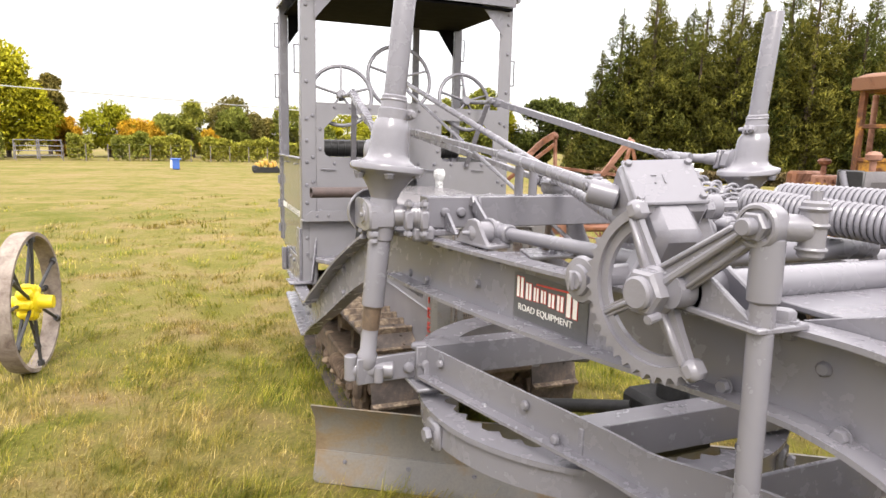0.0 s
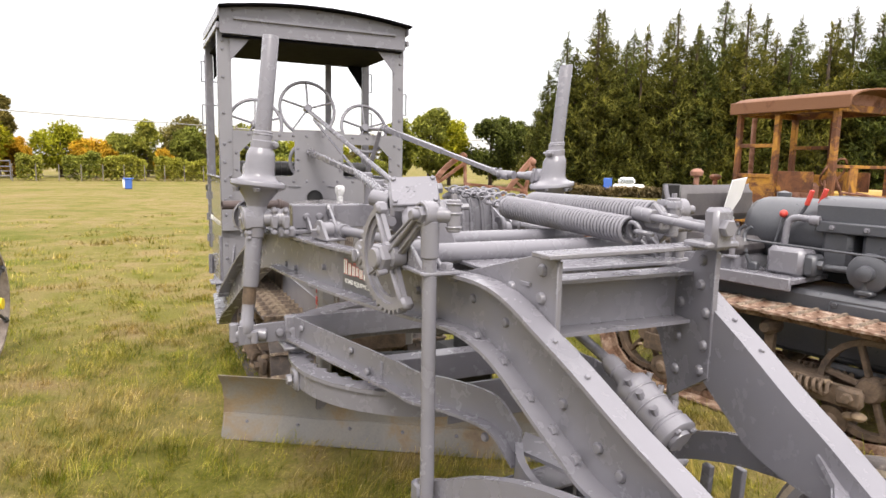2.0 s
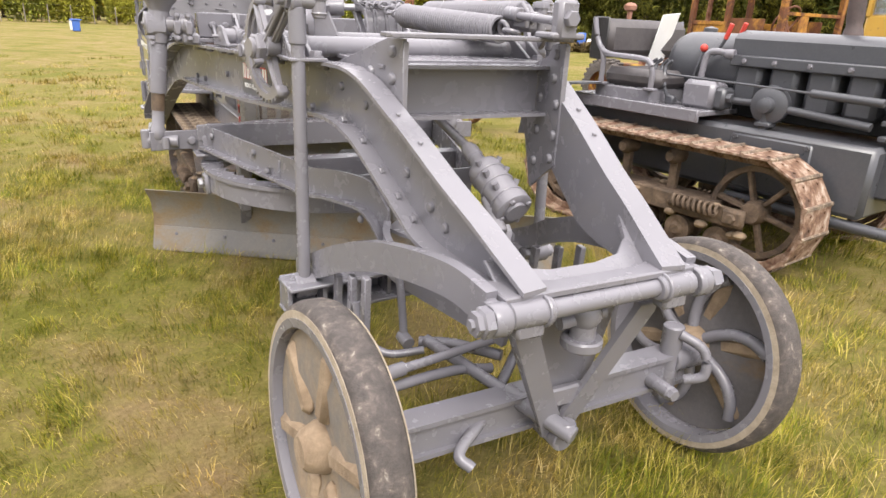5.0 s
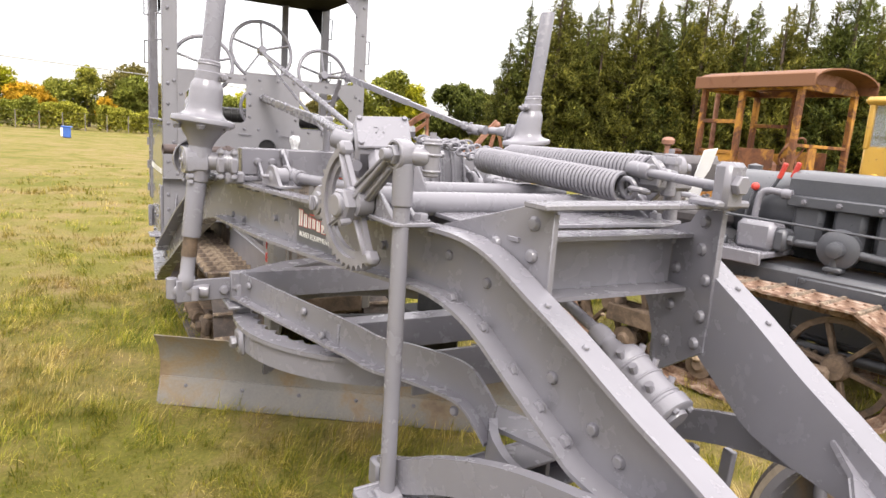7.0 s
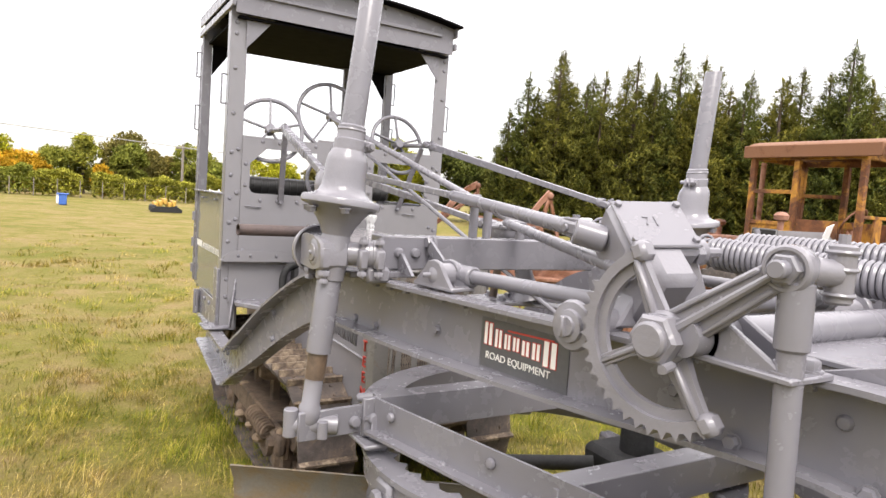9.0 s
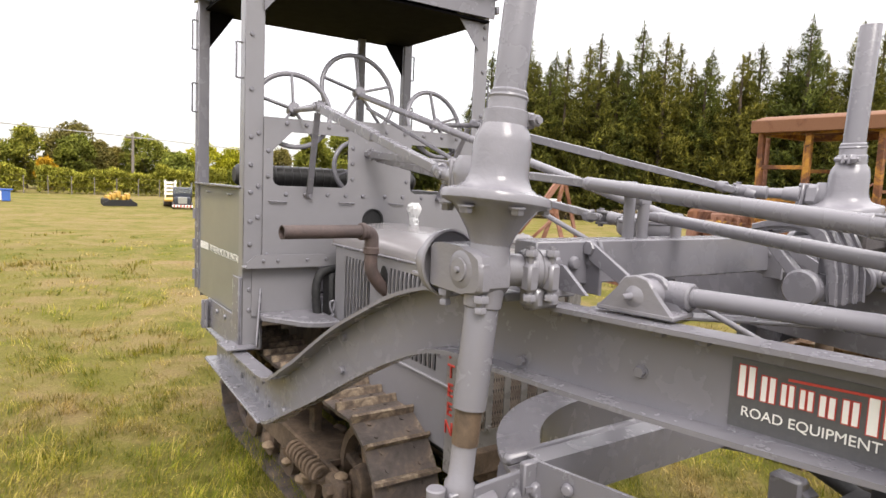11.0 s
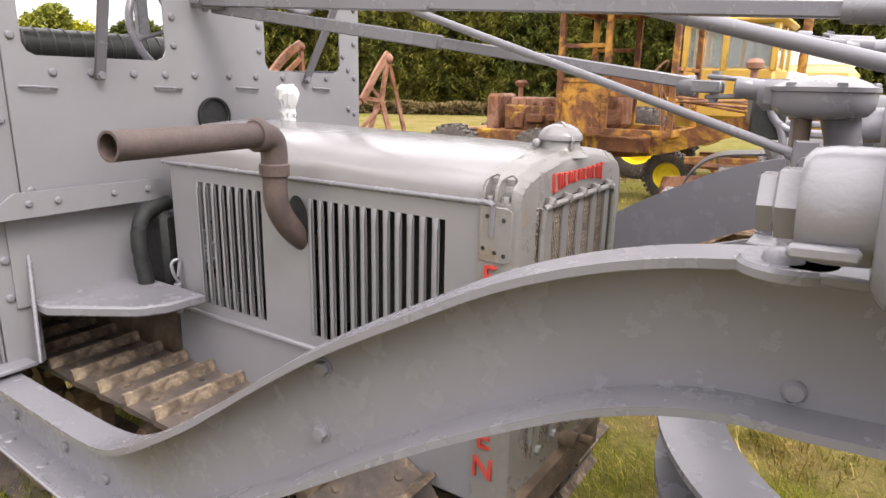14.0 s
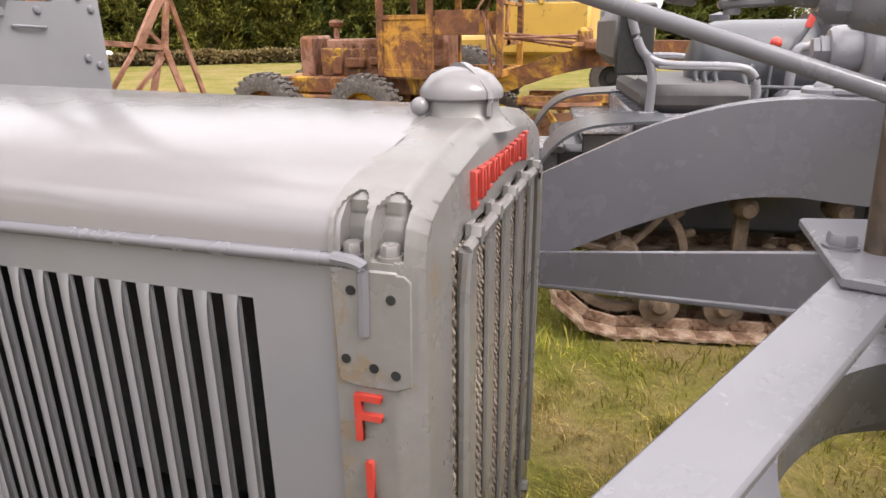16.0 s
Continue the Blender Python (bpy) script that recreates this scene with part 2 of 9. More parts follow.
SCRUB = leafy("dry_scrub", (0.1, 0.075, 0.035), (0.36, 0.29, 0.17))
WIRE = paint("weathered_timber_post", (0.2, 0.17, 0.14), 0.8, 0.0, dust=0.2)
ALLOY = paint("weathered_alloy_line", (0.42, 0.41, 0.4), 0.5, 0.0, dust=0.1)
BLUE = paint("blue_plastic_bin", (0.03, 0.11, 0.42), 0.45, 0.0, dust=0.2)
TRUCK = paint("dark_truck_cab", (0.03, 0.035, 0.05), 0.3, 0.0, dust=0.08)
CHROME = paint("chrome", (0.6, 0.61, 0.63), 0.3, 0.0, dust=0.05, metal=1.0)


def glass_material():
    m, n, l, b = shader("window_glass")
    b.inputs["Base Color"].default_value = (0.75, 0.8, 0.82, 1)
    b.inputs["Roughness"].default_value = 0.04
    b.inputs["Transmission Weight"].default_value = 0.85
    return m


GLASS = glass_material()


def turf_fields(n, l):
    """Patches of green, straw and worn turf that the soil and the blades share."""
    vec = n.new("ShaderNodeTexCoord").outputs["Object"]
    patch = noise_node(n, l, vec, 1.25, 6, 0.62, 0.7)
    tuft = noise_node(n, l, vec, 6.5, 5, 0.65, 0.5)
    broad = noise_node(n, l, vec, 0.16, 4, 0.55, 0.6)
    m1 = mix_node(n, l, 0.3, patch, tuft)
    return vec, mix_node(n, l, 0.22, m1, broad), tuft


def ground_material():
    m, n, l, b = shader("autumn_grass_ground")
    vec, dry, tuft = turf_fields(n, l)
    c = ramp_node(n, l, dry, [(0.38, (0.125, 0.128, 0.022)), (0.47, (0.175, 0.158, 0.045)), (0.54, (0.225, 0.18, 0.078)), (0.64, (0.24, 0.175, 0.095))])
    fine = noise_node(n, l, vec, 42, 7, 0.8)
    c = mix_node(n, l, 0.75, c, ramp_node(n, l, fine, [(0.3, (0.42, 0.4, 0.3)), (0.62, (1.15, 1.12, 1.02))]), "MULTIPLY")
    # far off the sward is seen flat and pale, in long bands
    band = n.new("ShaderNodeMapping")
    band.inputs["Scale"].default_value = (0.05, 0.5, 1.0)
    l.new(vec, band.inputs["Vector"])
    far = ramp_node(n, l, noise_node(n, l, band.outputs["Vector"], 1.0, 6, 0.65, 0.5), [(0.35, (0.82, 0.9, 0.68)), (0.62, (1.12, 1.08, 1.18))])
    c = mix_node(n, l, 1.0, c, far, "MULTIPLY")
    l.new(c, b.inputs["Base Color"])
    b.inputs["Roughness"].default_value = 0.95
    b.inputs["Specular IOR Level"].default_value = 0.1
    l.new(bump_node(n, l, fine, 0.8, 0.03), b.inputs["Normal"])
    return m


def blade_material():
    m, n, l, b = shader("grass_blades")
    rnd = n.new("ShaderNodeNewGeometry").outputs["Random Per Island"]
    vec, dry, tuft = turf_fields(n, l)
    green = ramp_node(n, l, rnd, [(0.0, (0.08, 0.11, 0.004)), (0.45, (0.19, 0.21, 0.009)), (0.8, (0.33, 0.29, 0.03)), (1.0, (0.47, 0.38, 0.11))])
    straw = ramp_node(n, l, rnd, [(0.0, (0.13, 0.088, 0.016)), (0.4, (0.26, 0.18, 0.04)), (0.8, (0.42, 0.31, 0.1)), (1.0, (0.56, 0.45, 0.22))])
    f = ramp_node(n, l, dry, [(0.47, (0, 0, 0)), (0.585, (1, 1, 1))])
    c = mix_node(n, l, f, green, straw)
    c = mix_node(n, l, 1.0, c, ramp_node(n, l, tuft, [(0.36, (0.46, 0.46, 0.36)), (0.5, (0.95, 0.95, 0.9)), (0.64, (1.35, 1.32, 1.3))]), "MULTIPLY")
    l.new(c, b.inputs["Base Color"])
    b.inputs["Roughness"].default_value = 0.6
    b.inputs["Specular IOR Level"].default_value = 0.25
    tr = n.new("ShaderNodeBsdfTranslucent")
    l.new(c, tr.inputs["Color"])
    mx = n.new("ShaderNodeMixShader")
    mx.inputs["Fac"].default_value = 0.3
    l.new(b.outputs[0], mx.inputs[1])
    l.new(tr.outputs[0], mx.inputs[2])
    l.new(mx.outputs[0], n["Material Output"].inputs["Surface"])
    return m


GROUND = ground_material()
GRASS = blade_material()


# ---- mesh helpers ----
V = Vector


def smooth_shade(bm, angle=38):
    lim = radians(angle)
    for f in bm.faces:
        f.smooth = True
    for e in bm.edges:
        if len(e.link_faces) == 2 and e.calc_face_angle(0) > lim:
            e.smooth = False


def to_mesh(name, bm, mat, angle=38):
    bmesh.ops.recalc_face_normals(bm, faces=bm.faces)
    smooth_shade(bm, angle)
    me = bpy.data.meshes.new(name)
    bm.to_mesh(me)
    bm.free()
    me.materials.append(mat)
    return me


def part(name, bm, mat, parent=None, label="", angle=38):
    ob = new(name, to_mesh(name, bm, mat, angle))
    ob.parent = parent
    return tagged(ob, label)


def parts(name, bm, mat, parent=None, label="", angle=38):
    """Each piece that stands apart becomes a part of its own."""
    bm.verts.ensure_lookup_table()
    seen, isles = set(), []
    for v in bm.verts:
        if v in seen:
            continue
        stack, isle = [v], []
        seen.add(v)
        while stack:
            a = stack.pop()
            isle.append(a)
            for e in a.link_edges:
                o = e.other_vert(a)
                if o not in seen:
                    seen.add(o)
                    stack.append(o)
        lo = [min(a.co[k] for a in isle) - 0.001 for k in range(3)]
        hi = [max(a.co[k] for a in isle) + 0.001 for k in range(3)]
        touch = [q for q in isles if all(q[0][k] <= hi[k] and lo[k] <= q[1][k] for k in range(3))]
        for q in touch:
            isles.remove(q)
            isle += q[2]
            lo, hi = [min(a, c) for a, c in zip(lo, q[0])], [max(a, c) for a, c in zip(hi, q[1])]
        isles.append((lo, hi, isle))
    made = []
    for lo, hi, isle in isles:
        one, at = B(), {}
        for a in isle:
            at[a] = one.verts.new(a.co)
        for f in {f for a in isle for f in a.link_faces}:
            one.faces.new([at[a] for a in f.verts])
        made.append(part(name, one, mat, parent, label, angle))
    bm.free()
    return made[0]


def shared(name, me, parent, m):
    """One more piece on a mesh that alike pieces share."""
    ob = new(name, me)
    ob.parent = parent
    ob.matrix_basis = m
    return ob


def thing(name, label, category, m=None, group="", kind=""):
    ob = new(name)
    ob.empty_display_size = 0.1
    if m is not None:
        ob.matrix_basis = m
    return tagged(ob, label, category, group, kind)


def B():
    return bmesh.new()


def frame_of(p0, p1, up=(0, 0, 1)):
    """A pose at p0 whose z runs to p1 and whose y leans to up."""
    z = (V(p1) - V(p0)).normalized()
    u = V(up)
    if abs(z.dot(u.normalized())) > 0.98:
        u = V((0, 1, 0)) if abs(z.y) < 0.9 else V((1, 0, 0))
    x = u.cross(z).normalized()
    y = z.cross(x)
    m = Matrix((x, y, z)).transposed().to_4x4()
    m.translation = V(p0)
    return m


def box(bm, c, s, bev=0.004, m=None):
    vs = bmesh.ops.create_cube(bm, size=1.0)["verts"]
    for v in vs:
        v.co = V((v.co.x * s[0], v.co.y * s[1], v.co.z * s[2]))
    if bev > 0:
        es = {e for v in vs for e in v.link_edges}
        r = bmesh.ops.bevel(bm, geom=list(es), offset=min(bev, min(s) * 0.45), segments=1, affect="EDGES")
        vs = list({v for f in r["faces"] for v in f.verts} | {v for v in vs if v.is_valid})
    t = Matrix.Translation(V(c)) if m is None else m @ Matrix.Translation(V(c))
    for v in vs:
        v.co = t @ v.co
    return vs


def bar(bm, p0, p1, w, h, up=(0, 0, 1), bev=0.003):
    """A bar from p0 to p1: w across, h along up."""
    d = (V(p1) - V(p0)).length
    return box(bm, (0, 0, d / 2), (w, h, d), bev, frame_of(p0, p1, up))


def cyl(bm, p0, p1, r0, r1=None, n=20, bev=0.0):
    r1 = r0 if r1 is None else r1
    d = (V(p1) - V(p0)).length
    prof = [(0, 0), (r0, 0), (r1, d), (0, d)]
    if bev > 0:
        prof = [(0, 0), (r0 - bev, 0), (r0, bev), (r1, d - bev), (r1 - bev, d), (0, d)]
    return lathe(bm, prof, p0, V(p1) - V(p0), n)


def lathe(bm, prof, base, axis, n=24, up=(0, 0, 1)):
    m = frame_of(base, V(base) + V(axis), up)
    rings = []
    out = []
    for r, h in prof:
        if r < 1e-6:
            v = bm.verts.new(m @ V((0, 0, h)))
            rings.append([v])
            out.append(v)
        else:
            ring = [bm.verts.new(m @ V((r * math.cos(2 * math.pi * i / n), r * math.sin(2 * math.pi * i / n), h))) for i in range(n)]
            rings.append(ring)
            out += ring
    for a, b in zip(rings, rings[1:]):
        if len(a) == 1 and len(b) == 1:
            continue
        for i in range(n):
            j = (i + 1) % n
            if len(a) == 1:
                bm.faces.new((a[0], b[i], b[j]))
            elif len(b) == 1:
                bm.faces.new((a[i], b[0], a[j]))
            else:
                bm.faces.new((a[i], b[i], b[j], a[j]))
    return out


def prism(bm, poly, m, t, bev=0.0):
    """A plate: the outline poly in the x-y plane of m, t thick along its z."""
    a = [bm.verts.new(m @ V((x, y, 0))) for x, y in poly]
    b = [bm.verts.new(m @ V((x, y, t))) for x, y in poly]
    k = len(poly)
    faces = [bm.faces.new(a[::-1]), bm.faces.new(b)]
    faces += [bm.faces.new((a[i], a[(i + 1) % k], b[(i + 1) % k], b[i])) for i in range(k)]
    if bev > 0:
        rim = list(faces[0].edges) + list(faces[1].edges)
        bmesh.ops.bevel(bm, geom=rim, offset=bev, segments=1, affect="EDGES")
    return a + b


def curve_pts(pts, per=6):
    """A smooth line through the points."""
    p = [V(q) for q in pts]
    p = [p[0] * 2 - p[1]] + p + [p[-1] * 2 - p[-2]]
    out = []
    for i in range(1, len(p) - 2):
        a, b, c, d = p[i - 1:i + 3]
        for k in range(per):
            t = k / per
            out.append(0.5 * (2 * b + (c - a) * t + (2 * a - 5 * b + 4 * c - d) * t * t + (3 * b - a - 3 * c + d) * t ** 3))
    out.append(p[-2])
    return out


def sweep(bm, pts, section, up=(0, 0, 1), closed=True, caps=True):
    """Carry a 2D section (x across, y along up) along a line."""
    rows = []
    k = len(pts)
    for i, p in enumerate(pts):
        d = (V(pts[min(i + 1, k - 1)]) - V(pts[max(i - 1, 0)])).normalized()
        m = frame_of(p, V(p) + d, up)
        rows.append([bm.verts.new(m @ V((x, y, 0))) for x, y in section])
    s = len(section)
    for a, b in zip(rows, rows[1:]):
        for i in range(s if closed else s - 1):
            j = (i + 1) % s
            bm.faces.new((a[i], a[j], b[j], b[i]))
    if caps and closed:
        bm.faces.new(rows[0][::-1])
        bm.faces.new(rows[-1])


def circle_sec(r, n=12):
    return [(r * math.cos(2 * math.pi * i / n), r * math.sin(2 * math.pi * i / n)) for i in range(n)]


def tube(bm, pts, r, n=12, per=6):
    sweep(bm, curve_pts(pts, per) if per > 1 else [V(p) for p in pts], circle_sec(r, n), up=(0.13, 0.21, 0.97))


def torus(bm, c, axis, R, r, n=40, k=10):
    m = frame_of(c, V(c) + V(axis))
    ring = [[bm.verts.new(m @ V(((R + r * math.cos(2 * math.pi * j / k)) * math.cos(2 * math.pi * i / n), (R + r * math.cos(2 * math.pi * j / k)) * math.sin(2 * math.pi * i / n), r * math.sin(2 * math.pi * j / k)))) for j in range(k)] for i in range(n)]
    for i in range(n):
        a, b = ring[i], ring[(i + 1) % n]
        for j in range(k):
            bm.faces.new((a[j], b[j], b[(j + 1) % k], a[(j + 1) % k]))


def ball(bm, c, r, squash=1.0, n=14):
    vs = bmesh.ops.create_uvsphere(bm, u_segments=n, v_segments=max(6, n // 2), radius=r)["verts"]
    for v in vs:
        v.co = V((v.co.x, v.co.y, v.co.z * squash)) + V(c)
    return vs


def pierced(bm, us, vs, solid, place):
    """One sheet with openings: cells between the lines us and vs, where solid says so; place gives both faces."""
    at = {}

    def vert(u, v, k):
        if (u, v, k) not in at:
            at[(u, v, k)] = bm.verts.new(place(u, v, k))
        return at[(u, v, k)]

    def full(i, j):
        return 0 <= i < len(us) - 1 and 0 <= j < len(vs) - 1 and solid((us[i] + us[i + 1]) / 2, (vs[j] + vs[j + 1]) / 2)
    for i in range(len(us) - 1):
        for j in range(len(vs) - 1):
            if not full(i, j):
                continue
            sq = [(us[i], vs[j]), (us[i + 1], vs[j]), (us[i + 1], vs[j + 1]), (us[i], vs[j + 1])]
            for k in (0, 1):
                bm.faces.new([vert(u, v, k) for u, v in sq])
            for e, (di, dj) in enumerate(((0, -1), (1, 0), (0, 1), (-1, 0))):
                if not full(i + di, j + dj):
                    p, q = sq[e], sq[(e + 1) % 4]
                    bm.faces.new((vert(*p, 0), vert(*q, 0), vert(*q, 1), vert(*p, 1)))


def hexa(bm, p0, axis, r, h):
    return lathe(bm, [(0, 0), (r, 0), (r, h * 0.8), (r * 0.86, h), (0, h)], p0, axis, 6)


def mirror_x(bm):
    for v in bm.verts:
        v.co.x = -v.co.x
    return bm


def flat_mesh(name, verts, faces, mat):
    me = bpy.data.meshes.new(name)
    me.from_pydata(verts, [], faces)
    me.materials.append(mat)
    return me


_b = B()
lathe(_b, [(0.013, 0), (0.0125, 0.004), (0.009, 0.008), (0.0, 0.0098)], (0, 0, 0), (0, 0, 1), 10)
RIVET = to_mesh("rivet", _b, GREY)
_b = B()
lathe(_b, [(0.018, 0), (0.018, 0.003), (0.0, 0.003)], (0, 0, 0), (0, 0, 1), 12)
hexa(_b, (0, 0, 0.003), (0, 0, 1), 0.0145, 0.012)
HEXBOLT = to_mesh("bolt", _b, GREY)


def studs(me, parent, spots, scale=1.0, name=None):
    """Rivets or bolts at (place, outward way)."""
    for p, nrm in spots:
        shared(name or me.name, me, parent, frame_of(p, V(p) + V(nrm)) @ Matrix.Scale(scale, 4))


def words(name, text, m, size, mat, parent, label="", depth=0.002, align="LEFT"):
    """Raised lettering in the built-in font, as a mesh."""
    cu = bpy.data.curves.new(name, "FONT")
    cu.body, cu.size, cu.extrude, cu.align_x = text, size, depth, align
    tmp = bpy.data.objects.new(name + "_tmp", cu)
    scene.collection.objects.link(tmp)
    me = bpy.data.meshes.new_from_object(tmp.evaluated_get(bpy.context.evaluated_depsgraph_get()))
    bpy.data.objects.remove(tmp)
    me.materials.clear()
    me.materials.append(mat)
    ob = new(name, me)
    ob.parent = parent
    ob.matrix_basis = m
    return tagged(ob, label)


def basis(o, x, y):
    """A pose at o with the given x and y ways."""
    x, y = V(x).normalized(), V(y).normalized()
    z = x.cross(y).normalized()
    y = z.cross(x)
    m = Matrix((x, y, z)).transposed().to_4x4()
    m.translation = V(o)
    return m


# ---- the grey motor grader ----
grader = thing("motor_grader", "grey-painted vintage crawler motor grader with open cab on grass", "motor grader")


def rail_x(y):
    """Distance of a rail's web from the centre line."""
    if y < 0.35:
        return 0.29 + 0.167 * (y + 2.32)
    return 0.7359 + 0.04 * (y - 0.35) if y < 0.45 else 0.74 - 0.075 * (y - 0.45)


RAIL = [  # y, top, bottom
    (-2.99, 0.845, 0.795), (-2.88, 0.905, 0.795), (-2.79, 0.955, 0.797), (-2.67, 1.015, 0.805), (-2.55, 1.083, 0.83), (-2.48, 1.122, 0.872), (-2.37, 1.178, 0.94),
    (-2.30, 1.215, 0.985), (-2.24, 1.24, 1.022), (-2.17, 1.257, 1.055), (-2.08, 1.263, 1.078), (-1.95, 1.260, 1.084), (-1.5, 1.248, 1.058), (-1.0, 1.24, 1.044), (-0.62, 1.237, 1.046),
    (-0.48, 1.235, 1.05), (-0.36, 1.216, 1.025), (-0.23, 1.173, 0.967), (-0.1, 1.107, 0.897), (0.04, 1.03, 0.812), (0.16, 0.95, 0.738), (0.3, 0.85, 0.66), (0.44, 0.76, 0.575), (0.54, 0.712, 0.527), (0.64, 0.69, 0.508),
    (0.8, 0.677, 0.497), (1.2, 0.655, 0.477), (1.85, 0.625, 0.45),
]


RAIL = [tuple(p) for p in curve_pts(RAIL, 4)]


def rail_bm(side):
    bm = B()
    rows = []
    wide, t, w = 0.072, 0.011, 0.011
    for i, (y, top, bot) in enumerate(RAIL):
        a, b = RAIL[max(i - 1, 0)], RAIL[min(i + 1, len(RAIL) - 1)]
        dx = rail_x(b[0]) - rail_x(a[0])
        nrm = V((b[0] - a[0], -dx, 0)).normalized()
        o = V((rail_x(y), y, 0))
        slope_t = math.hypot(1, (b[1] - a[1]) / (b[0] - a[0]))
        slope_b = math.hypot(1, (b[2] - a[2]) / (b[0] - a[0]))
        tt, tb = t * slope_t, t * slope_b
        sec = [(0, top), (wide, top), (wide, top - tt), (w, top - tt), (w, bot + tb), (wide, bot + tb), (wide, bot), (0, bot)]
        rows.append([bm.verts.new(o + nrm * k + V((0, 0, z))) for k, z in sec])
    for a, b in zip(rows, rows[1:]):
        for i in range(8):
            j = (i + 1) % 8
            bm.faces.new((a[i], a[j], b[j], b[i]))
    bm.faces.new(rows[0][::-1])
    bm.faces.new(rows[-1])
    if side < 0:
        mirror_x(bm)
    return bm


def on_rail(side, y, z, out=0.011):
    n = V((0.9863, -0.1647, 0)) if y < 0.45 else V((1, 0, 0))
    p = V((rail_x(y), y, z)) + n * out
    return (V((side * p.x, p.y, p.z)), V((side * n.x, n.y, 0)))


for side, word in ((-1, "near"), (1, "far")):
    r = part("frame_rail", rail_bm(side), GREY, grader, "bent grey steel channel rail")
    web = [(-1.0, 1.126), (-0.683, 1.074), (0.073, 0.862), (0.066, 0.975), (-1.75, 1.16), (0.47, 0.6)]
    studs(HEXBOLT, r, [on_rail(side, y, z) for y, z in web], 0.9)
    studs(RIVET, r, [on_rail(side, y, z) for y, z in [(-0.56, 1.076), (-2.05, 1.19), (-2.2, 1.15), (0.8, 0.62), (0.95, 0.6), (1.1, 0.6), (1.3, 0.58), (1.5, 0.57), (0.7, 0.55), (0.9, 0.55), (1.2, 0.53)]], 1.1)
    # bolts along the lower flange and the sloping nose
    low = [(-1.88, 1.102), (-2.1, 1.09), (-2.22, 1.045), (-2.33, 0.975), (-2.42, 0.92), (-2.5, 0.875)]
    studs(HEXBOLT, r, [on_rail(side, y, z, 0.03) for y, z in low], 1.0)
    studs(RIVET, r, [on_rail(side, y, z) for y, z in [(-2.43, 0.99), (-2.55, 0.92), (-2.62, 0.88), (-2.82, 0.85), (-2.9, 0.84)]], 1.2)
    # bolt tails under the top flange
    studs(HEXBOLT, r, [(on_rail(side, y, z, 0.045)[0], V((0, 0, -1))) for y, z in [(-0.72, 1.227), (-0.8, 1.228), (-0.88, 1.229), (-1.05, 1.232), (-1.14, 1.233), (-1.55, 1.238), (-1.66, 1.24), (-2.0, 1.25)]], 1.0)
    studs(RIVET, r, [(on_rail(side, y, z, 0.04)[0], V((0, -0.5, 0.86))) for y, z in [(-2.42, 1.155), (-2.53, 1.096)]], 0.6)
    # lower stiffening strip at the rear foot
    b = B()
    bar(b, (side * 0.765, 0.62, 0.507), (side * 0.67, 1.85, 0.452), 0.09, 0.01)
    rs = part("flange_plate", b, GREY, r)
    studs(RIVET, rs, [((side * (0.78 - 0.075 * (y - 0.6)), y, 0.503 - 0.045 * (y - 0.62) + 0.006), (0, 0, 1)) for y in (0.75, 0.95, 1.15, 1.35, 1.55, 1.75)], 1.2)

# decal panel on the near rail
dx_, dy_ = V((0.1647, -0.9863, 0)), V((0, 0, 1))
o_ = on_rail(-1, -1.185, 1.07, 0.0125)[0]
dec = basis(o_, dx_, dy_)
b = B()
box(b, (0.15, 0.066, 0), (0.302, 0.132, 0.002), 0.0)
for v in b.verts:
    v.co = dec @ v.co
decal = part("decal_panel", b, DECAL, grader, "dark painted sign panel on the rail")
# maker's word as plain blocks: tall end blocks, low middle row and an overline
b, c = B(), B()
for x, w, y0, h in [(0.012, 0.036, 0.062, 0.058), (0.053, 0.03, 0.062, 0.046), (0.088, 0.026, 0.064, 0.038), (0.119, 0.026, 0.066, 0.034), (0.15, 0.03, 0.062, 0.036), (0.185, 0.03, 0.06, 0.04), (0.22, 0.05, 0.052, 0.062)]:
    for f in (0.24, 0.72):
        for bm, gx, z in ((c, 0.004, 0.0018), (b, 0.0, 0.0028)):
            box(bm, (x + w * f, y0 + h / 2, z), (w * 0.3 + gx, h + gx, 0.0016), 0)
for bm, nm, mt in ((b, "name_block", WHITE), (c, "name_block_edge", RED)):
    for v in bm.verts:
        v.co = dec @ v.co
    parts(nm, bm, mt, decal, "white block lettering with red edges" if mt is WHITE else "")
b = B()
bar(b, dec @ V((0.1, 0.112, 0.003)), dec @ V((0.255, 0.118, 0.003)), 0.0045, 0.002, up=dec.to_3x3() @ V((0, 0, 1)), bev=0)
part("name_overline", b, RED, decal)
words("decal_words", "ROAD EQUIPMENT", dec @ pose(0.022, 0.025, 0.0025), 0.0265, WHITE, decal, "white painted words", 0.0008)

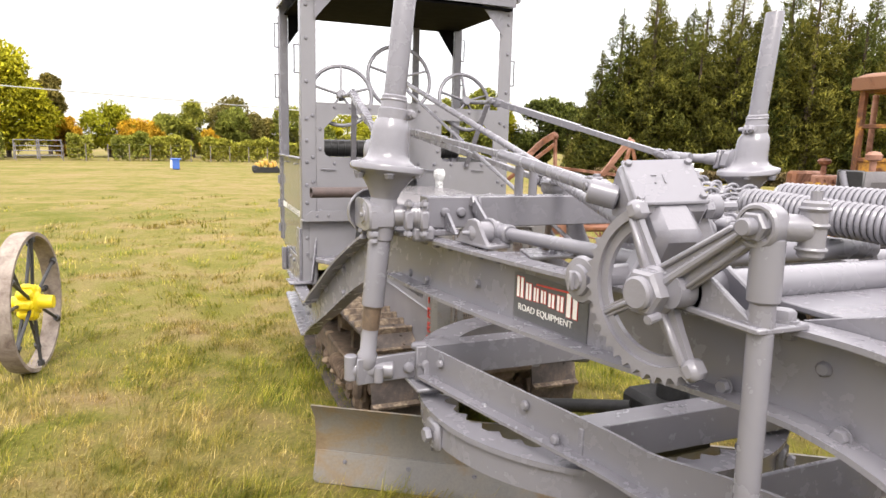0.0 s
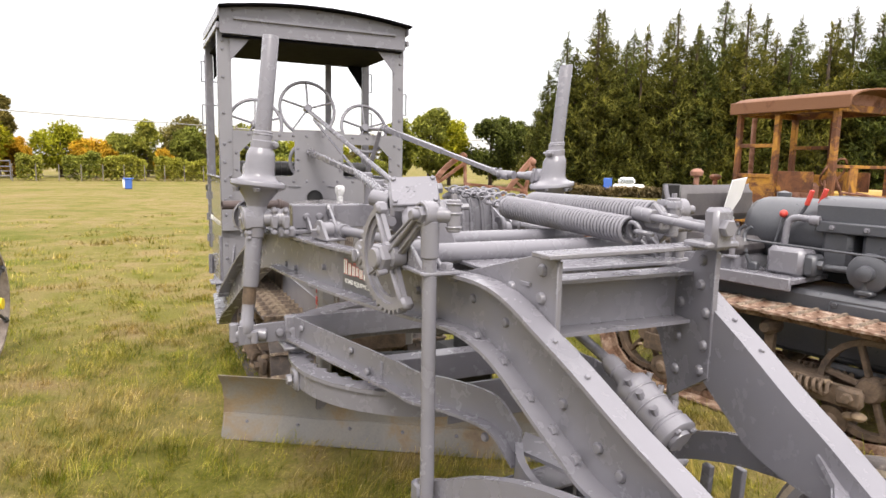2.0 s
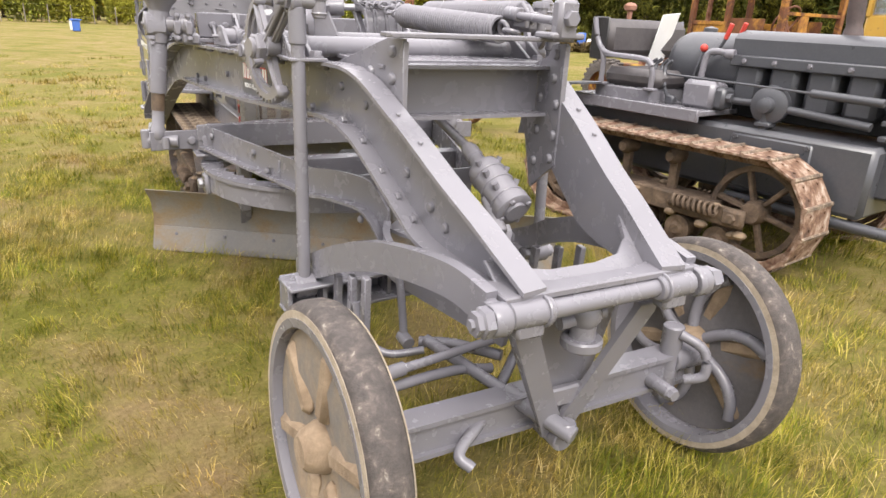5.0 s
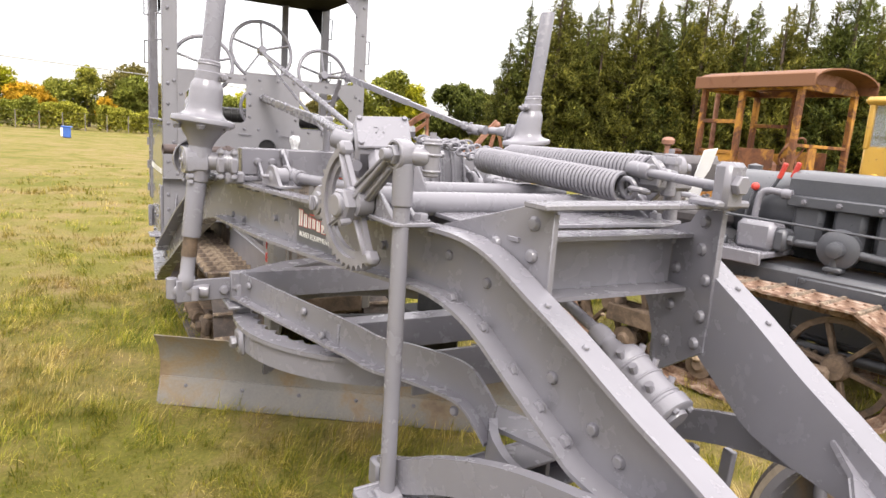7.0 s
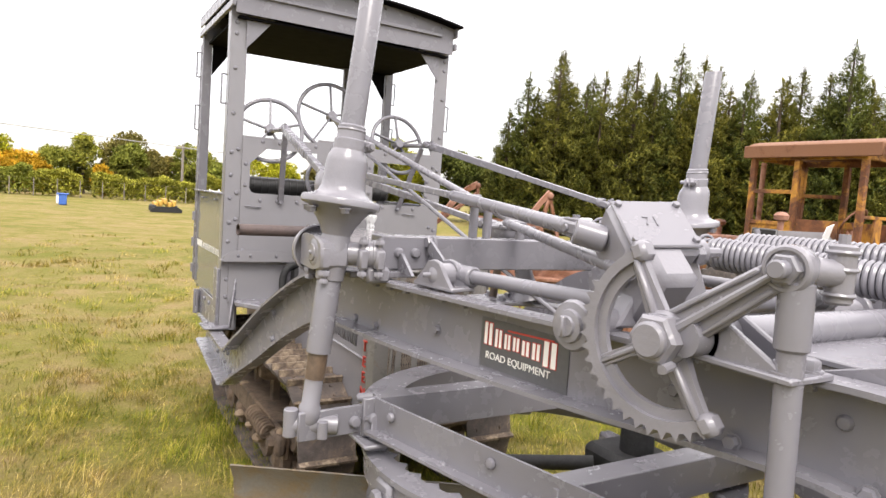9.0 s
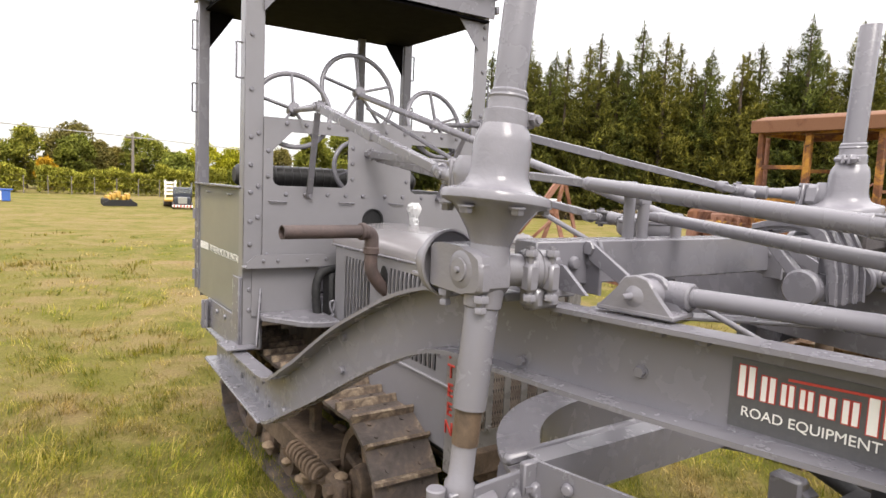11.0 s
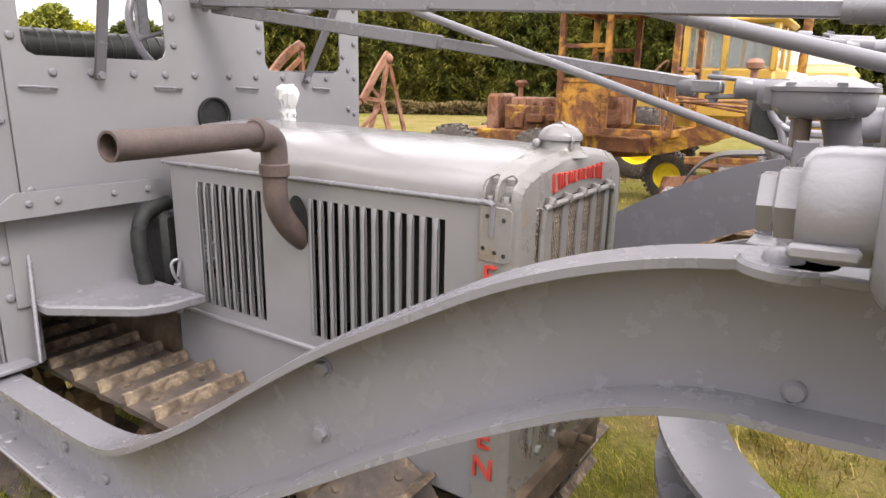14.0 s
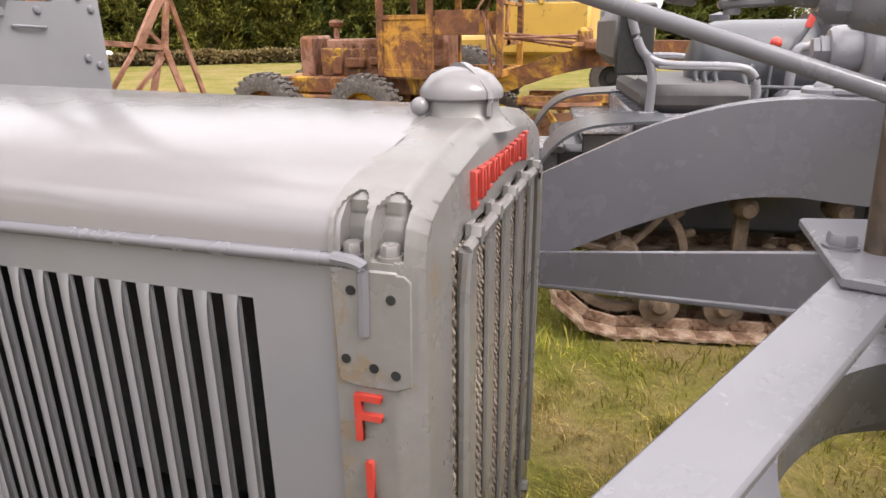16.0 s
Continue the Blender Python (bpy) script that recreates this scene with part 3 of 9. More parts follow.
# ---- front gussets and cross channel ----
for side in (-1, 1):
    fr = basis((side * rail_x(-2.32), -2.32, 0), (0, 1, 0), (0, 0, 1))
    n = V((0.167, -1, 0)).normalized() if side < 0 else V((-0.167, -1, 0)).normalized()
    m = basis(V((side * (rail_x(-2.32) - 0.004), -2.32, 0)), -n, (0, 0, 1))
    b = B()
    prism(b, [(0.36, 1.25), (0.23, 1.254), (0.058, 1.305), (0.036, 1.346), (-0.055, 1.352), (-0.055, 0.965), (0.115, 0.85), (0.19, 1.03), (0.3, 1.15)] if side > 0 else [(0.33, 1.262), (0.03, 1.352), (-0.055, 1.352), (-0.055, 1.0), (0.1, 1.1), (0.2, 1.2)], m, 0.011, 0.0015)
    g = part("gusset_plate", b, GREY, grader, "riveted triangular grey gusset plate")
    b = B()
    box(b, (-0.055, 1.19, 0.006), (0.008, 0.31, 0.018), 0.002, m)
    part("gusset_flange", b, GREY, g)
    inner = (m.to_3x3() @ V((0, 0, 1)))
    w = -1 if inner.x * side > 0 else 1
    spots = [(0.0, 1.315), (0.0, 1.24), (0.12, 1.25), (-0.03, 1.16), (-0.03, 1.06), (0.09, 1.17), (0.095, 1.06), (0.095, 0.95), (-0.02, 0.98), (0.2, 1.19)]
    if side > 0:
        b = B()
        box(b, (0.05, 1.08, -0.003 if w > 0 else 0.014), (0.05, 0.24, 0.012), 0.003, m)
        part("gusset_strip", b, GREY, g)
    for face in (0.011, 0.0):
        studs(RIVET, g, [(m @ V((x, z, face)), inner * (1 if face else -1)) for x, z in (spots if side > 0 else spots[:3])], 1.35)
b = B()
chan = [(-2.194, 1.112), (-2.28, 1.112), (-2.28, 1.123), (-2.206, 1.123), (-2.206, 1.264), (-2.28, 1.264), (-2.28, 1.275), (-2.194, 1.275)]
prism(b, chan, basis((-0.3, 0, 0), (0, 1, 0), (0, 0, 1)), 0.6, 0.0015)
part("cross_channel", b, GREY, grader)
b = B()
bar(b, (-0.33, -2.37, 1.362), (0.31, -2.33, 1.362), 0.075, 0.014, bev=0.003)
part("front_cross_bar", b, GREY, grader)
b = B()
box(b, (0.06, -1.95, 1.272), (0.74, 0.34, 0.014), 0.003)
box(b, (0.06, -1.79, 1.255), (0.78, 0.05, 0.05), 0.004)
part("deck_plate", b, GREY, grader)

# ---- nose saddle, pivot rod and front axle ----
b = B()
outline = [(-0.262, 0.0), (0.262, 0.0), (0.264, 0.06), (0.25, 0.18), (0.228, 0.205), (0.206, 0.188), (0.186, 0.115), (0.13, 0.066), (0.04, 0.05), (-0.1, 0.05), (-0.19, 0.07), (-0.262, 0.11)]
prism(b, outline, basis((0, -2.93, 0.80), (1, 0, 0), (0, 0.83, 0.55)), 0.014, 0.003)
plan = [(-0.29, -2.995), (0.29, -2.995), (0.29, -2.88), (0.22, -2.91), (0.14, -2.945), (-0.12, -2.945), (-0.2, -2.91), (-0.29, -2.88)]
prism(b, plan, basis((0, 0, 0.815), (1, 0, 0), (0, 1, 0)), 0.02, 0.004)
box(b, (0, -2.93, 0.795), (0.5, 0.08, 0.03), 0.006)
sad = part("nose_saddle", b, GREY, grader, "cast grey nose saddle between the rails")
studs(RIVET, sad, [((0.232, -2.79, 0.906), (0, -0.55, 0.83)), ((0.215, -2.86, 0.86), (0, -0.55, 0.83)), ((0.24, -2.885, 0.845), (0, -0.55, 0.83))], 1.4)
b = B()
cyl(b, (-0.335, -3.0, 0.79), (0.345, -2.985, 0.79), 0.0245, n=20)
part("pivot_rod", b, GREY, grader, "thick round pivot rod")
for sx in (-1, 1):
    b = B()
    cyl(b, (sx * 0.165, -2.997, 0.79), (sx * 0.282, -2.994, 0.79), 0.033, n=20, bev=0.004)
    torus(b, (sx * 0.185, -2.997, 0.79), (1, 0, 0), 0.034, 0.006, 24, 8)
    box(b, (sx * 0.225, -2.955, 0.795), (0.12, 0.07, 0.05), 0.01)
    box(b, (sx * 0.225, -2.99, 0.75), (0.08, 0.05, 0.04), 0.008)
    part("rod_bearing", b, GREY, grader)
    b = B()
    lathe(b, [(0, 0), (0.037, 0), (0.037, 0.022), (0.03, 0.026), (0.03, 0.04), (0.014, 0.041), (0.013, 0.05), (0, 0.05)], (sx * 0.334, -3.0, 0.79), (sx, 0, 0), 6)
    nut = part("castle_nut", b, GREY, grader)
    b = B()
    lathe(b, [(0, -0.022), (0.036, -0.022), (0.04, -0.016), (0.04, 0.016), (0.036, 0.022), (0, 0.022)], (sx * 0.31, -2.998, 0.79), (1, 0, 0), 20)
    box(b, (sx * 0.31, -2.965, 0.795), (0.034, 0.06, 0.066), 0.008)
    part("arm_clamp", b, GREY, grader)

# curved side arms from the pivot rod back to the lift rods
for sx in (-1, 1):
    b = B()
    line = curve_pts([(sx * 0.31, -2.96, 0.80), (sx * 0.325, -2.82, 0.815), (sx * 0.352, -2.62, 0.79), (sx * 0.38, -2.42, 0.745), (sx * 0.412, -2.22, 0.67), (sx * 0.44, -2.08, 0.60), (sx * 0.45, -1.95, 0.545)], 5)
    sweep(b, line, [(-0.016, -0.045), (0.016, -0.045), (0.016, 0.045), (-0.016, 0.045)])
    box(b, (sx * 0.452, -1.93, 0.535), (0.05, 0.06, 0.08), 0.008)
    part("side_arm", b, GREY, grader, "curved flat grey steel arm")
    b = B()
    for q in (-2.02, -2.16, -2.3, -2.42):
        z = 0.56 + (-2.02 - q) * 0.35
        bar(b, (sx * 0.40, q, z - 0.02), (sx * 0.40, q + 0.01, 0.47), 0.022, 0.035, up=(0, 1, 0))
    parts("arm_hanger", b, GREY, grader)

# scarifier bar with fins, below the arms
b = B()
bar(b, (-0.56, -2.07, 0.535), (0.50, -1.96, 0.535), 0.13, 0.012)
bar(b, (-0.56, -2.0, 0.49), (0.50, -1.9, 0.49), 0.012, 0.11)
bar(b, (-0.56, -2.07, 0.437), (0.50, -1.96, 0.437), 0.13, 0.012)
for i in range(9):
    x = -0.55 + i * 0.125
    box(b, (x, -2.05 + 0.104 * (x + 0.56), 0.487), (0.016, 0.11, 0.1), 0.002)
part("scarifier_bar", b, GREY, grader, "ribbed channel bar with upright fins")
b = B()
tube(b, [(-0.40, -2.33, 0.56), (-0.39, -2.36, 0.46), (-0.33, -2.42, 0.41), (-0.22, -2.46, 0.42)], 0.013, 10)
tube(b, [(-0.24, -2.3, 0.62), (-0.24, -2.33, 0.5), (-0.245, -2.36, 0.415)], 0.014, 10)
cyl(b, (-0.245, -2.34, 0.42), (-0.245, -2.4, 0.415), 0.022, n=14, bev=0.003)
tube(b, [(-0.22, -2.42, 0.43), (-0.12, -2.48, 0.43), (-0.02, -2.6, 0.43)], 0.018, 10)
parts("steering_link", b, GREY, grader)
b = B()
cyl(b, (-0.21, -2.45, 0.45), (0.02, -2.93, 0.34), 0.019, n=14)
cyl(b, (-0.08, -2.72, 0.388), (0.02, -2.93, 0.34), 0.027, n=14, bev=0.004)
cyl(b, (0.015, -2.9, 0.32), (0.015, -2.9, 0.37), 0.026, n=14, bev=0.003)
part("drag_link", b, GREY, grader)
b = B()
tube(b, [(0.3, -2.35, 0.52), (0.08, -2.55, 0.42), (-0.16, -2.75, 0.35), (-0.28, -2.82, 0.3), (-0.26, -2.86, 0.27)], 0.017, 10)
part("brake_link", b, GREY, grader)
b = B()
cyl(b, (-0.62, -2.66, 0.47), (0.45, -2.5, 0.48), 0.014, n=12)
cyl(b, (-0.45, -2.635, 0.472), (-0.36, -2.62, 0.473), 0.021, n=12, bev=0.003)
part("tie_rod", b, GREY, grader)
b = B()
tube(b, [(-0.6, -2.7, 0.42), (-0.42, -2.63, 0.42), (-0.2, -2.6, 0.415), (-0.06, -2.61, 0.40)], 0.016, 10)
part("steering_arm", b, GREY, grader)

b = B()
AX0, AX1 = V((-0.60, -2.76, 0.345)), V((0.62, -2.74, 0.345))
isec = [(-0.042, 0.043), (-0.042, 0.057), (0.042, 0.057), (0.042, 0.043), (0.026, 0.043), (0.026, -0.043), (0.042, -0.043), (0.042, -0.057), (-0.042, -0.057), (-0.042, -0.043), (0.01, -0.043), (0.01, 0.043)]
sweep(b, [AX0, AX1], [(-x, z) for x, z in isec])
axle = part("front_axle", b, GREY, grader, "grey steel beam axle")
b = B()
for sx in (-1, 1):
    cyl(b, (sx * 0.46, -2.86, 0.325), (sx * 0.46, -2.7, 0.325), 0.024, n=16, bev=0.004)
    hexa(b, (sx * 0.46, -2.86, 0.325), (0, -1, 0), 0.022, 0.018)
    cyl(b, (sx * 0.55, -2.75, 0.26), (sx * 0.55, -2.75, 0.5), 0.035, n=16, bev=0.005)
    tube(b, [(sx * 0.56, -2.82, 0.33), (sx * 0.6, -2.86, 0.36), (sx * 0.6, -2.84, 0.44), (sx * 0.55, -2.78, 0.48)], 0.017, 10)
    cyl(b, (sx * 0.55, -2.75, 0.38), (sx * 0.68, -2.75, 0.375), 0.05, n=18, bev=0.006)
parts("axle_knuckle", b, GREY, axle)
# wedge bracket over the axle
b = B()
for sx in (-1, 1):
    m = basis((0.02 + sx * 0.005, -2.83, 0.285), (sx, 0, 0), (0, -0.2, 1))
    prism(b, [(0.0, 0.0), (0.045, 0.015), (0.06, 0.06), (0.225, 0.41), (0.225, 0.44), (0.16, 0.44), (0.03, 0.14), (0.0, 0.1)], m, 0.02 * (1 if sx > 0 else -1), 0.003)
m = basis((0.02, -2.83, 0.285), (1, 0, 0), (0, 0.05, 1))
prism(b, [(-0.05, 0.03), (0.05, 0.03), (0.13, 0.24), (0.2, 0.42), (-0.2, 0.42), (-0.13, 0.24)], m, 0.016, 0.002)
prism(b, [(-0.09, 0.11), (0.09, 0.11), (0.08, 0.17), (-0.08, 0.17)], basis((0.02, -2.87, 0.29), (1, 0, 0), (0, 0, 1)), -0.025, 0.006)
cyl(b, (0.02, -2.89, 0.295), (0.02, -2.7, 0.295), 0.034, n=18, bev=0.004)
box(b, (0.02, -2.84, 0.735), (0.30, 0.15, 0.035), 0.006)
part("axle_bracket", b, GREY, axle, "wedge-shaped cast bracket")
b = B()
cyl(b, (0.0, -2.93, 0.625), (0.0, -2.93, 0.655), 0.055, n=20, bev=0.005)
cyl(b, (0.0, -2.93, 0.64), (0.0, -2.93, 0.75), 0.034, n=20, bev=0.004)
ball(b, (0.0, -2.93, 0.72), 0.045)
cyl(b, (-0.08, -2.93, 0.705), (0.06, -2.93, 0.715), 0.018, n=12)
part("king_pin", b, GREY, axle)


def front_wheel(sx):
    """A disc wheel with a narrow solid tyre and curved ribs, axle along x, centred on 0."""
    w = B()
    R, hw = 0.375, 0.052
    prof = [(0.335, -hw), (0.352, -hw), (0.368, -hw + 0.012), (R, -0.02), (R, 0.02), (0.368, hw - 0.012), (0.352, hw), (0.335, hw)]
    m = 56
    lathe(w, prof, (0, 0, 0), (sx, 0, 0), m)
    return w


wheel_at = {-1: pose(-0.615, -2.74, 0.375, 0, 2, 4), 1: pose(0.715, -2.70, 0.375, 0, 5, 3)}
for sx in (-1, 1):
    wh = new("front_wheel")
    wh.parent, wh.matrix_basis, wh.empty_display_size = grader, wheel_at[sx], 0.1
    part("tyre", front_wheel(sx), TYRE, wh, "worn solid rubber tyre")
    b = B()
    for q in (-1, 1):
        lathe(b, [(0.327, 0), (0.352, 0), (0.354, 0.003), (0.327, 0.004)], (q * sx * 0.0525, 0, 0), (q * sx, 0, 0), 56)
    part("tyre_wall", b, TYRE_WALL, wh)
    b = B()
    lathe(b, [(0.31, -0.056), (0.334, -0.058), (0.334, 0.058), (0.31, 0.056), (0.305, 0.0), (0.31, -0.056)], (0, 0, 0), (sx, 0, 0), 56)
    part("rim", b, GREY, wh)
    b = B()
    lathe(b, [(0.0, 0.0), (0.07, 0.0), (0.1, 0.012), (0.2, 0.03), (0.305, 0.02), (0.305, 0.028), (0.2, 0.04), (0.1, 0.024), (0.0, 0.02)], (0, 0, 0), (sx, 0, 0), 56)
    part("disc", b, WHEEL_DIRT if sx < 0 else DISC, wh, "mud-stained grey wheel disc")
    b = B()
    for i in range(6):
        a = math.pi / 3 * i + 0.35
        pts = []
        for k in range(6):
            rr = 0.06 + 0.043 * k
            aa = a + 0.035 * k * k * 0.5
            pts.append((-sx * (0.0 - 0.03 * (rr / 0.3) + 0.012), rr * math.cos(aa), rr * math.sin(aa)))
        tube(b, pts, 0.02, 10, 3)
    parts("rib", b, GREY, wh)
    b = B()
    for i in range(6):
        a = math.pi / 3 * i + 0.2
        box(b, (sx * 0.03, 0, 0.19), (0.035, 0.06, 0.2), 0.015, Matrix.Rotation(a, 4, "X"))
    parts("outer_rib", b, MUD, wh, "mud-caked outer ribs")
    b = B()
    lathe(b, [(0, -0.07), (0.05, -0.07), (0.062, -0.04), (0.07, 0.0), (0.07, 0.03), (0.055, 0.07), (0.04, 0.085), (0, 0.085)], (0, 0, 0), (sx, 0, 0), 24)
    part("hub", b, MUD, wh)

# ---- steering cylinder under the cross channel ----
b = B()
c0, c1 = V((-0.06, -1.92, 1.165)), V((0.035, -2.215, 1.005))
ce = V((0.062, -2.505, 0.85))
cyl(b, c0, c1, 0.016, n=14)
cyl(b, V((-0.07, -1.9, 1.17)), V((-0.03, -1.99, 1.13)), 0.028, n=12, bev=0.003)
part("steering_shaft", b, GREY, grader)
b = B()
d = (ce - c1)
lathe(b, [(0, 0), (0.024, 0), (0.03, 0.02), (0.03, 0.05), (0.024, 0.055), (0.033, 0.09), (0.055, 0.11), (0.059, 0.13), (0.056, 0.14), (0.056, 0.27), (0.063, 0.275), (0.063, 0.305), (0.058, 0.309), (0.036, 0.31), (0.034, 0.32), (0, 0.321)], c1, d, 22)
for s in (0.15, 0.2, 0.26):
    p = c1 + d.normalized() * s
    torus(b, p, d, 0.056, 0.004, 26, 8)
    cyl(b, p + V((-0.038, 0, 0.038)), p + V((-0.048, 0, 0.058)), 0.011, n=8)
    cyl(b, p + V((0.026, 0, 0.045)), p + V((0.033, 0, 0.066)), 0.009, n=8)
cyl(b, c1 + d.normalized() * 0.2 + V((-0.035, 0.0, -0.03)), c1 + d.normalized() * 0.32 + V((-0.05, 0.0, -0.06)), 0.022, n=12, bev=0.003)
for i in range(4):
    a_ = math.pi / 2 * i + 0.6
    fm = frame_of(c1 + d.normalized() * 0.308, ce + d)
    hexa(b, fm @ V((0.049 * math.cos(a_), 0.049 * math.sin(a_), 0)), d, 0.009, 0.009)
part("steering_box", b, CAST, grader, "grey cast cylindrical steering gear housing")

# ---- lift columns on both rails ----


def lift_column():
    """The near column; the far one is its mirror image."""
    base, top = V((-0.823, -0.778, 0.80)), V((-0.69, -0.768, 2.12))
    ax = (top - base).normalized()
    P = lambda z: base + ax * ((z - base.z) / ax.z)
    out = []
    b = B()
    lathe(b, [(0, 0), (0.037, 0), (0.037, 0.28), (0.035, 0.29), (0.035, 0.67), (0.0, 0.67)], P(1.02), ax, 26)
    out.append(("lift_tube", b, GREY, "smooth grey round lift tube"))
    b = B()
    lathe(b, [(0.0, 0), (0.038, 0), (0.041, 0.012), (0.041, 0.03), (0.0355, 0.035), (0.035, 0.44), (0.033, 0.444), (0, 0.444)], P(1.672), ax, 26)
    for z in (1.66, 1.69):
        torus(b, P(z), ax, 0.038, 0.006, 26, 8)
    out.append(("upper_tube", b, GREY, ""))
    b = B()
    lathe(b, [(0, 0), (0.03, 0), (0.03, 0.11), (0, 0.11)], P(0.94), ax, 20)
    out.append(("bare_rod", b, BROWN_ROD, "bare rusty section of rod"))
    b = B()
    lathe(b, [(0, 0), (0.028, 0), (0.034, 0.01), (0.034, 0.05), (0.028, 0.06), (0.028, 0.14), (0, 0.14)], P(0.805), ax, 18)
    cyl(b, P(0.8) + V((-0.055, 0.02, 0)), P(0.8) + V((0.09, -0.02, -0.005)), 0.03, n=16, bev=0.004)
    cyl(b, P(0.8) + V((-0.05, 0.01, -0.035)), P(0.8) + V((-0.05, 0.01, 0.05)), 0.022, n=14, bev=0.003)
    cyl(b, P(0.8) + V((0.03, -0.05, -0.03)), P(0.8) + V((0.03, -0.05, 0.02)), 0.016, n=10)
    out.append(("ball_joint", b, CAST, ""))
    # bell casting
    b = B()
    lathe(b, [(0.04, 0), (0.041, 0.04), (0.044, 0.06), (0.054, 0.085), (0.078, 0.12), (0.094, 0.138), (0.116, 0.145), (0.12, 0.15), (0.12, 0.163), (0.117, 0.168), (0.108, 0.171), (0.088, 0.176), (0.074, 0.186), (0.067, 0.202), (0.064, 0.225), (0.063, 0.275), (0.058, 0.298), (0.048, 0.314), (0.042, 0.328), (0.042, 0.37), (0.0, 0.37)], P(1.318), ax, 34)
    # clamp band
    lathe(b, [(0.041, 0), (0.048, 0.003), (0.048, 0.036), (0.041, 0.04)], P(1.625), ax, 26)
    box(b, P(1.645) + V((0.048, -0.02, 0)), (0.03, 0.014, 0.034), 0.004)
    box(b, P(1.645) + V((0.048, 0.002, 0)), (0.03, 0.014, 0.034), 0.004)
    cyl(b, P(1.645) + V((0.054, -0.05, 0)), P(1.645) + V((0.054, 0.03, 0)), 0.008, n=8)
    hexa(b, P(1.645) + V((0.054, -0.028, 0)), (0, -1, 0), 0.014, 0.014)
    # cast lump of the worm housing on the shoulder
    for v in ball(b, (0, 0, 0), 0.075, 1.0, 20):
        v.co = P(1.525) + V((-0.012 + v.co.x * 0.75, 0.055 + v.co.y * 0.85, max(-0.045, min(v.co.z, 0.042)) * 0.95))
    out.append(("bell_housing", b, CAST, "bell-shaped grey cast gear housing"))
    b = B()
    for i in range(6):
        a = math.pi / 3 * i + 0.3
        p = P(1.462) + V((0.103 * math.cos(a), 0.103 * math.sin(a), 0))
        cyl(b, p, p + V((0, 0, -0.004)), 0.018, n=14)
        hexa(b, p + V((0, 0, -0.003)), (0, 0, -1), 0.0145, 0.014)
    out.append(("flange_bolt", b, GREY, ""))
    # worm side box with input shaft
    b = B()
    q = P(1.52)
    box(b, q + V((0.0, 0.1, 0.0)), (0.085, 0.06, 0.075), 0.014)
    box(b, q + V((0.005, 0.132, 0.0)), (0.085, 0.012, 0.08), 0.004)
    for sx_ in (-0.028, 0.038):
        for sz_ in (-0.032, 0.032):
            hexa(b, q + V((sx_, 0.138, sz_)), (0, 1, 0), 0.01, 0.009)
    cyl(b, q + V((0.03, 0.14, 0)), q + V((0.045, 0.20, 0)), 0.03, 0.024, n=18, bev=0.004)
    cyl(b, q + V((0.045, 0.19, 0)), q + V((0.06, 0.26, 0.0)), 0.02, n=14)
    out.append(("worm_box", b, CAST, ""))
    # trunnion cross and clamp
    b = B()
    c = P(1.322)
    ta = V((-0.01, 1, -0.03)).normalized()
    lathe(b, [(0.036, -0.085), (0.042, -0.08), (0.044, -0.05), (0.05, -0.02), (0.05, 0.02), (0.044, 0.05), (0.041, 0.085)], c, ax, 26)
    cyl(b, c - ta * 0.03, c + ta * 0.06, 0.036, n=20, bev=0.004)
    out.append(("trunnion", b, CAST, ""))
    # split clamp block with a cupped collar and a plain end
    b = B()
    fr = basis(c, ta, (0, 0, 1))
    fl = fr.to_3x3() @ V((0, 0, 1))
    fl = fl if fl.x < 0 else -fl
    up_ = 1 if fl.dot(fr.to_3x3() @ V((0, 0, 1))) > 0 else -1
    poly = [(-0.05, -0.034), (-0.035, -0.05), (0.02, -0.052), (0.13, -0.052), (0.142, -0.046), (0.142, 0.05), (0.1, 0.054), (0.03, 0.05), (-0.02, 0.044), (-0.045, 0.03), (-0.052, 0.0)]
    prism(b, poly, fr @ pose(0, 0, -0.03 if up_ > 0 else -0.056), 0.086, 0.007)
    lathe(b, [(0, 0), (0.047, 0), (0.048, 0.04), (0.046, 0.056), (0.04, 0.062), (0, 0.064)], c + ta * 0.16, ta, 28)
    lathe(b, [(0, 0.062), (0.032, 0.062), (0.032, 0.078), (0.027, 0.08), (0.027, 0.092), (0.012, 0.094), (0, 0.094)], c + ta * 0.16, ta, 6)
    box(b, (0.2, -0.03, 0.046 * up_), (0.05, 0.012, 0.012), 0.003, fr)
    lathe(b, [(0.046, 0.024), (0.066, 0.022), (0.078, 0.012), (0.08, 0.002), (0.08, -0.01), (0.075, -0.012), (0.072, 0.0), (0.06, 0.008), (0.03, 0.008)], c + ta * 0.145, ta, 34)
    q = c + ta * 0.02 + fl * 0.054
    lathe(b, [(0.046, -0.012), (0.044, 0.0), (0.038, 0.004), (0.026, 0.005), (0.025, 0.009), (0.0075, 0.01), (0.0065, 0.016), (0, 0.018)], q, fl, 28)
    box(b, (-0.03, -0.03, 0.04 * up_), (0.04, 0.03, 0.03), 0.006, fr)
    box(b, (-0.03, 0.006, 0.04 * up_), (0.04, 0.03, 0.03), 0.006, fr)
    for s in (-0.03, 0.1):
        p = c + ta * s + fl * 0.036
        cyl(b, p + V((0, 0, -0.085)), p + V((0, 0, 0.02)), 0.009, n=10)
        hexa(b, p + V((0, 0, -0.066)), (0, 0, 1), 0.018, 0.016)
        hexa(b, p + V((0, 0, -0.088)), (0, 0, 1), 0.014, 0.012)
    out.append(("trunnion_clamp", b, CAST, "bolted cast clamp"))
    b = B()
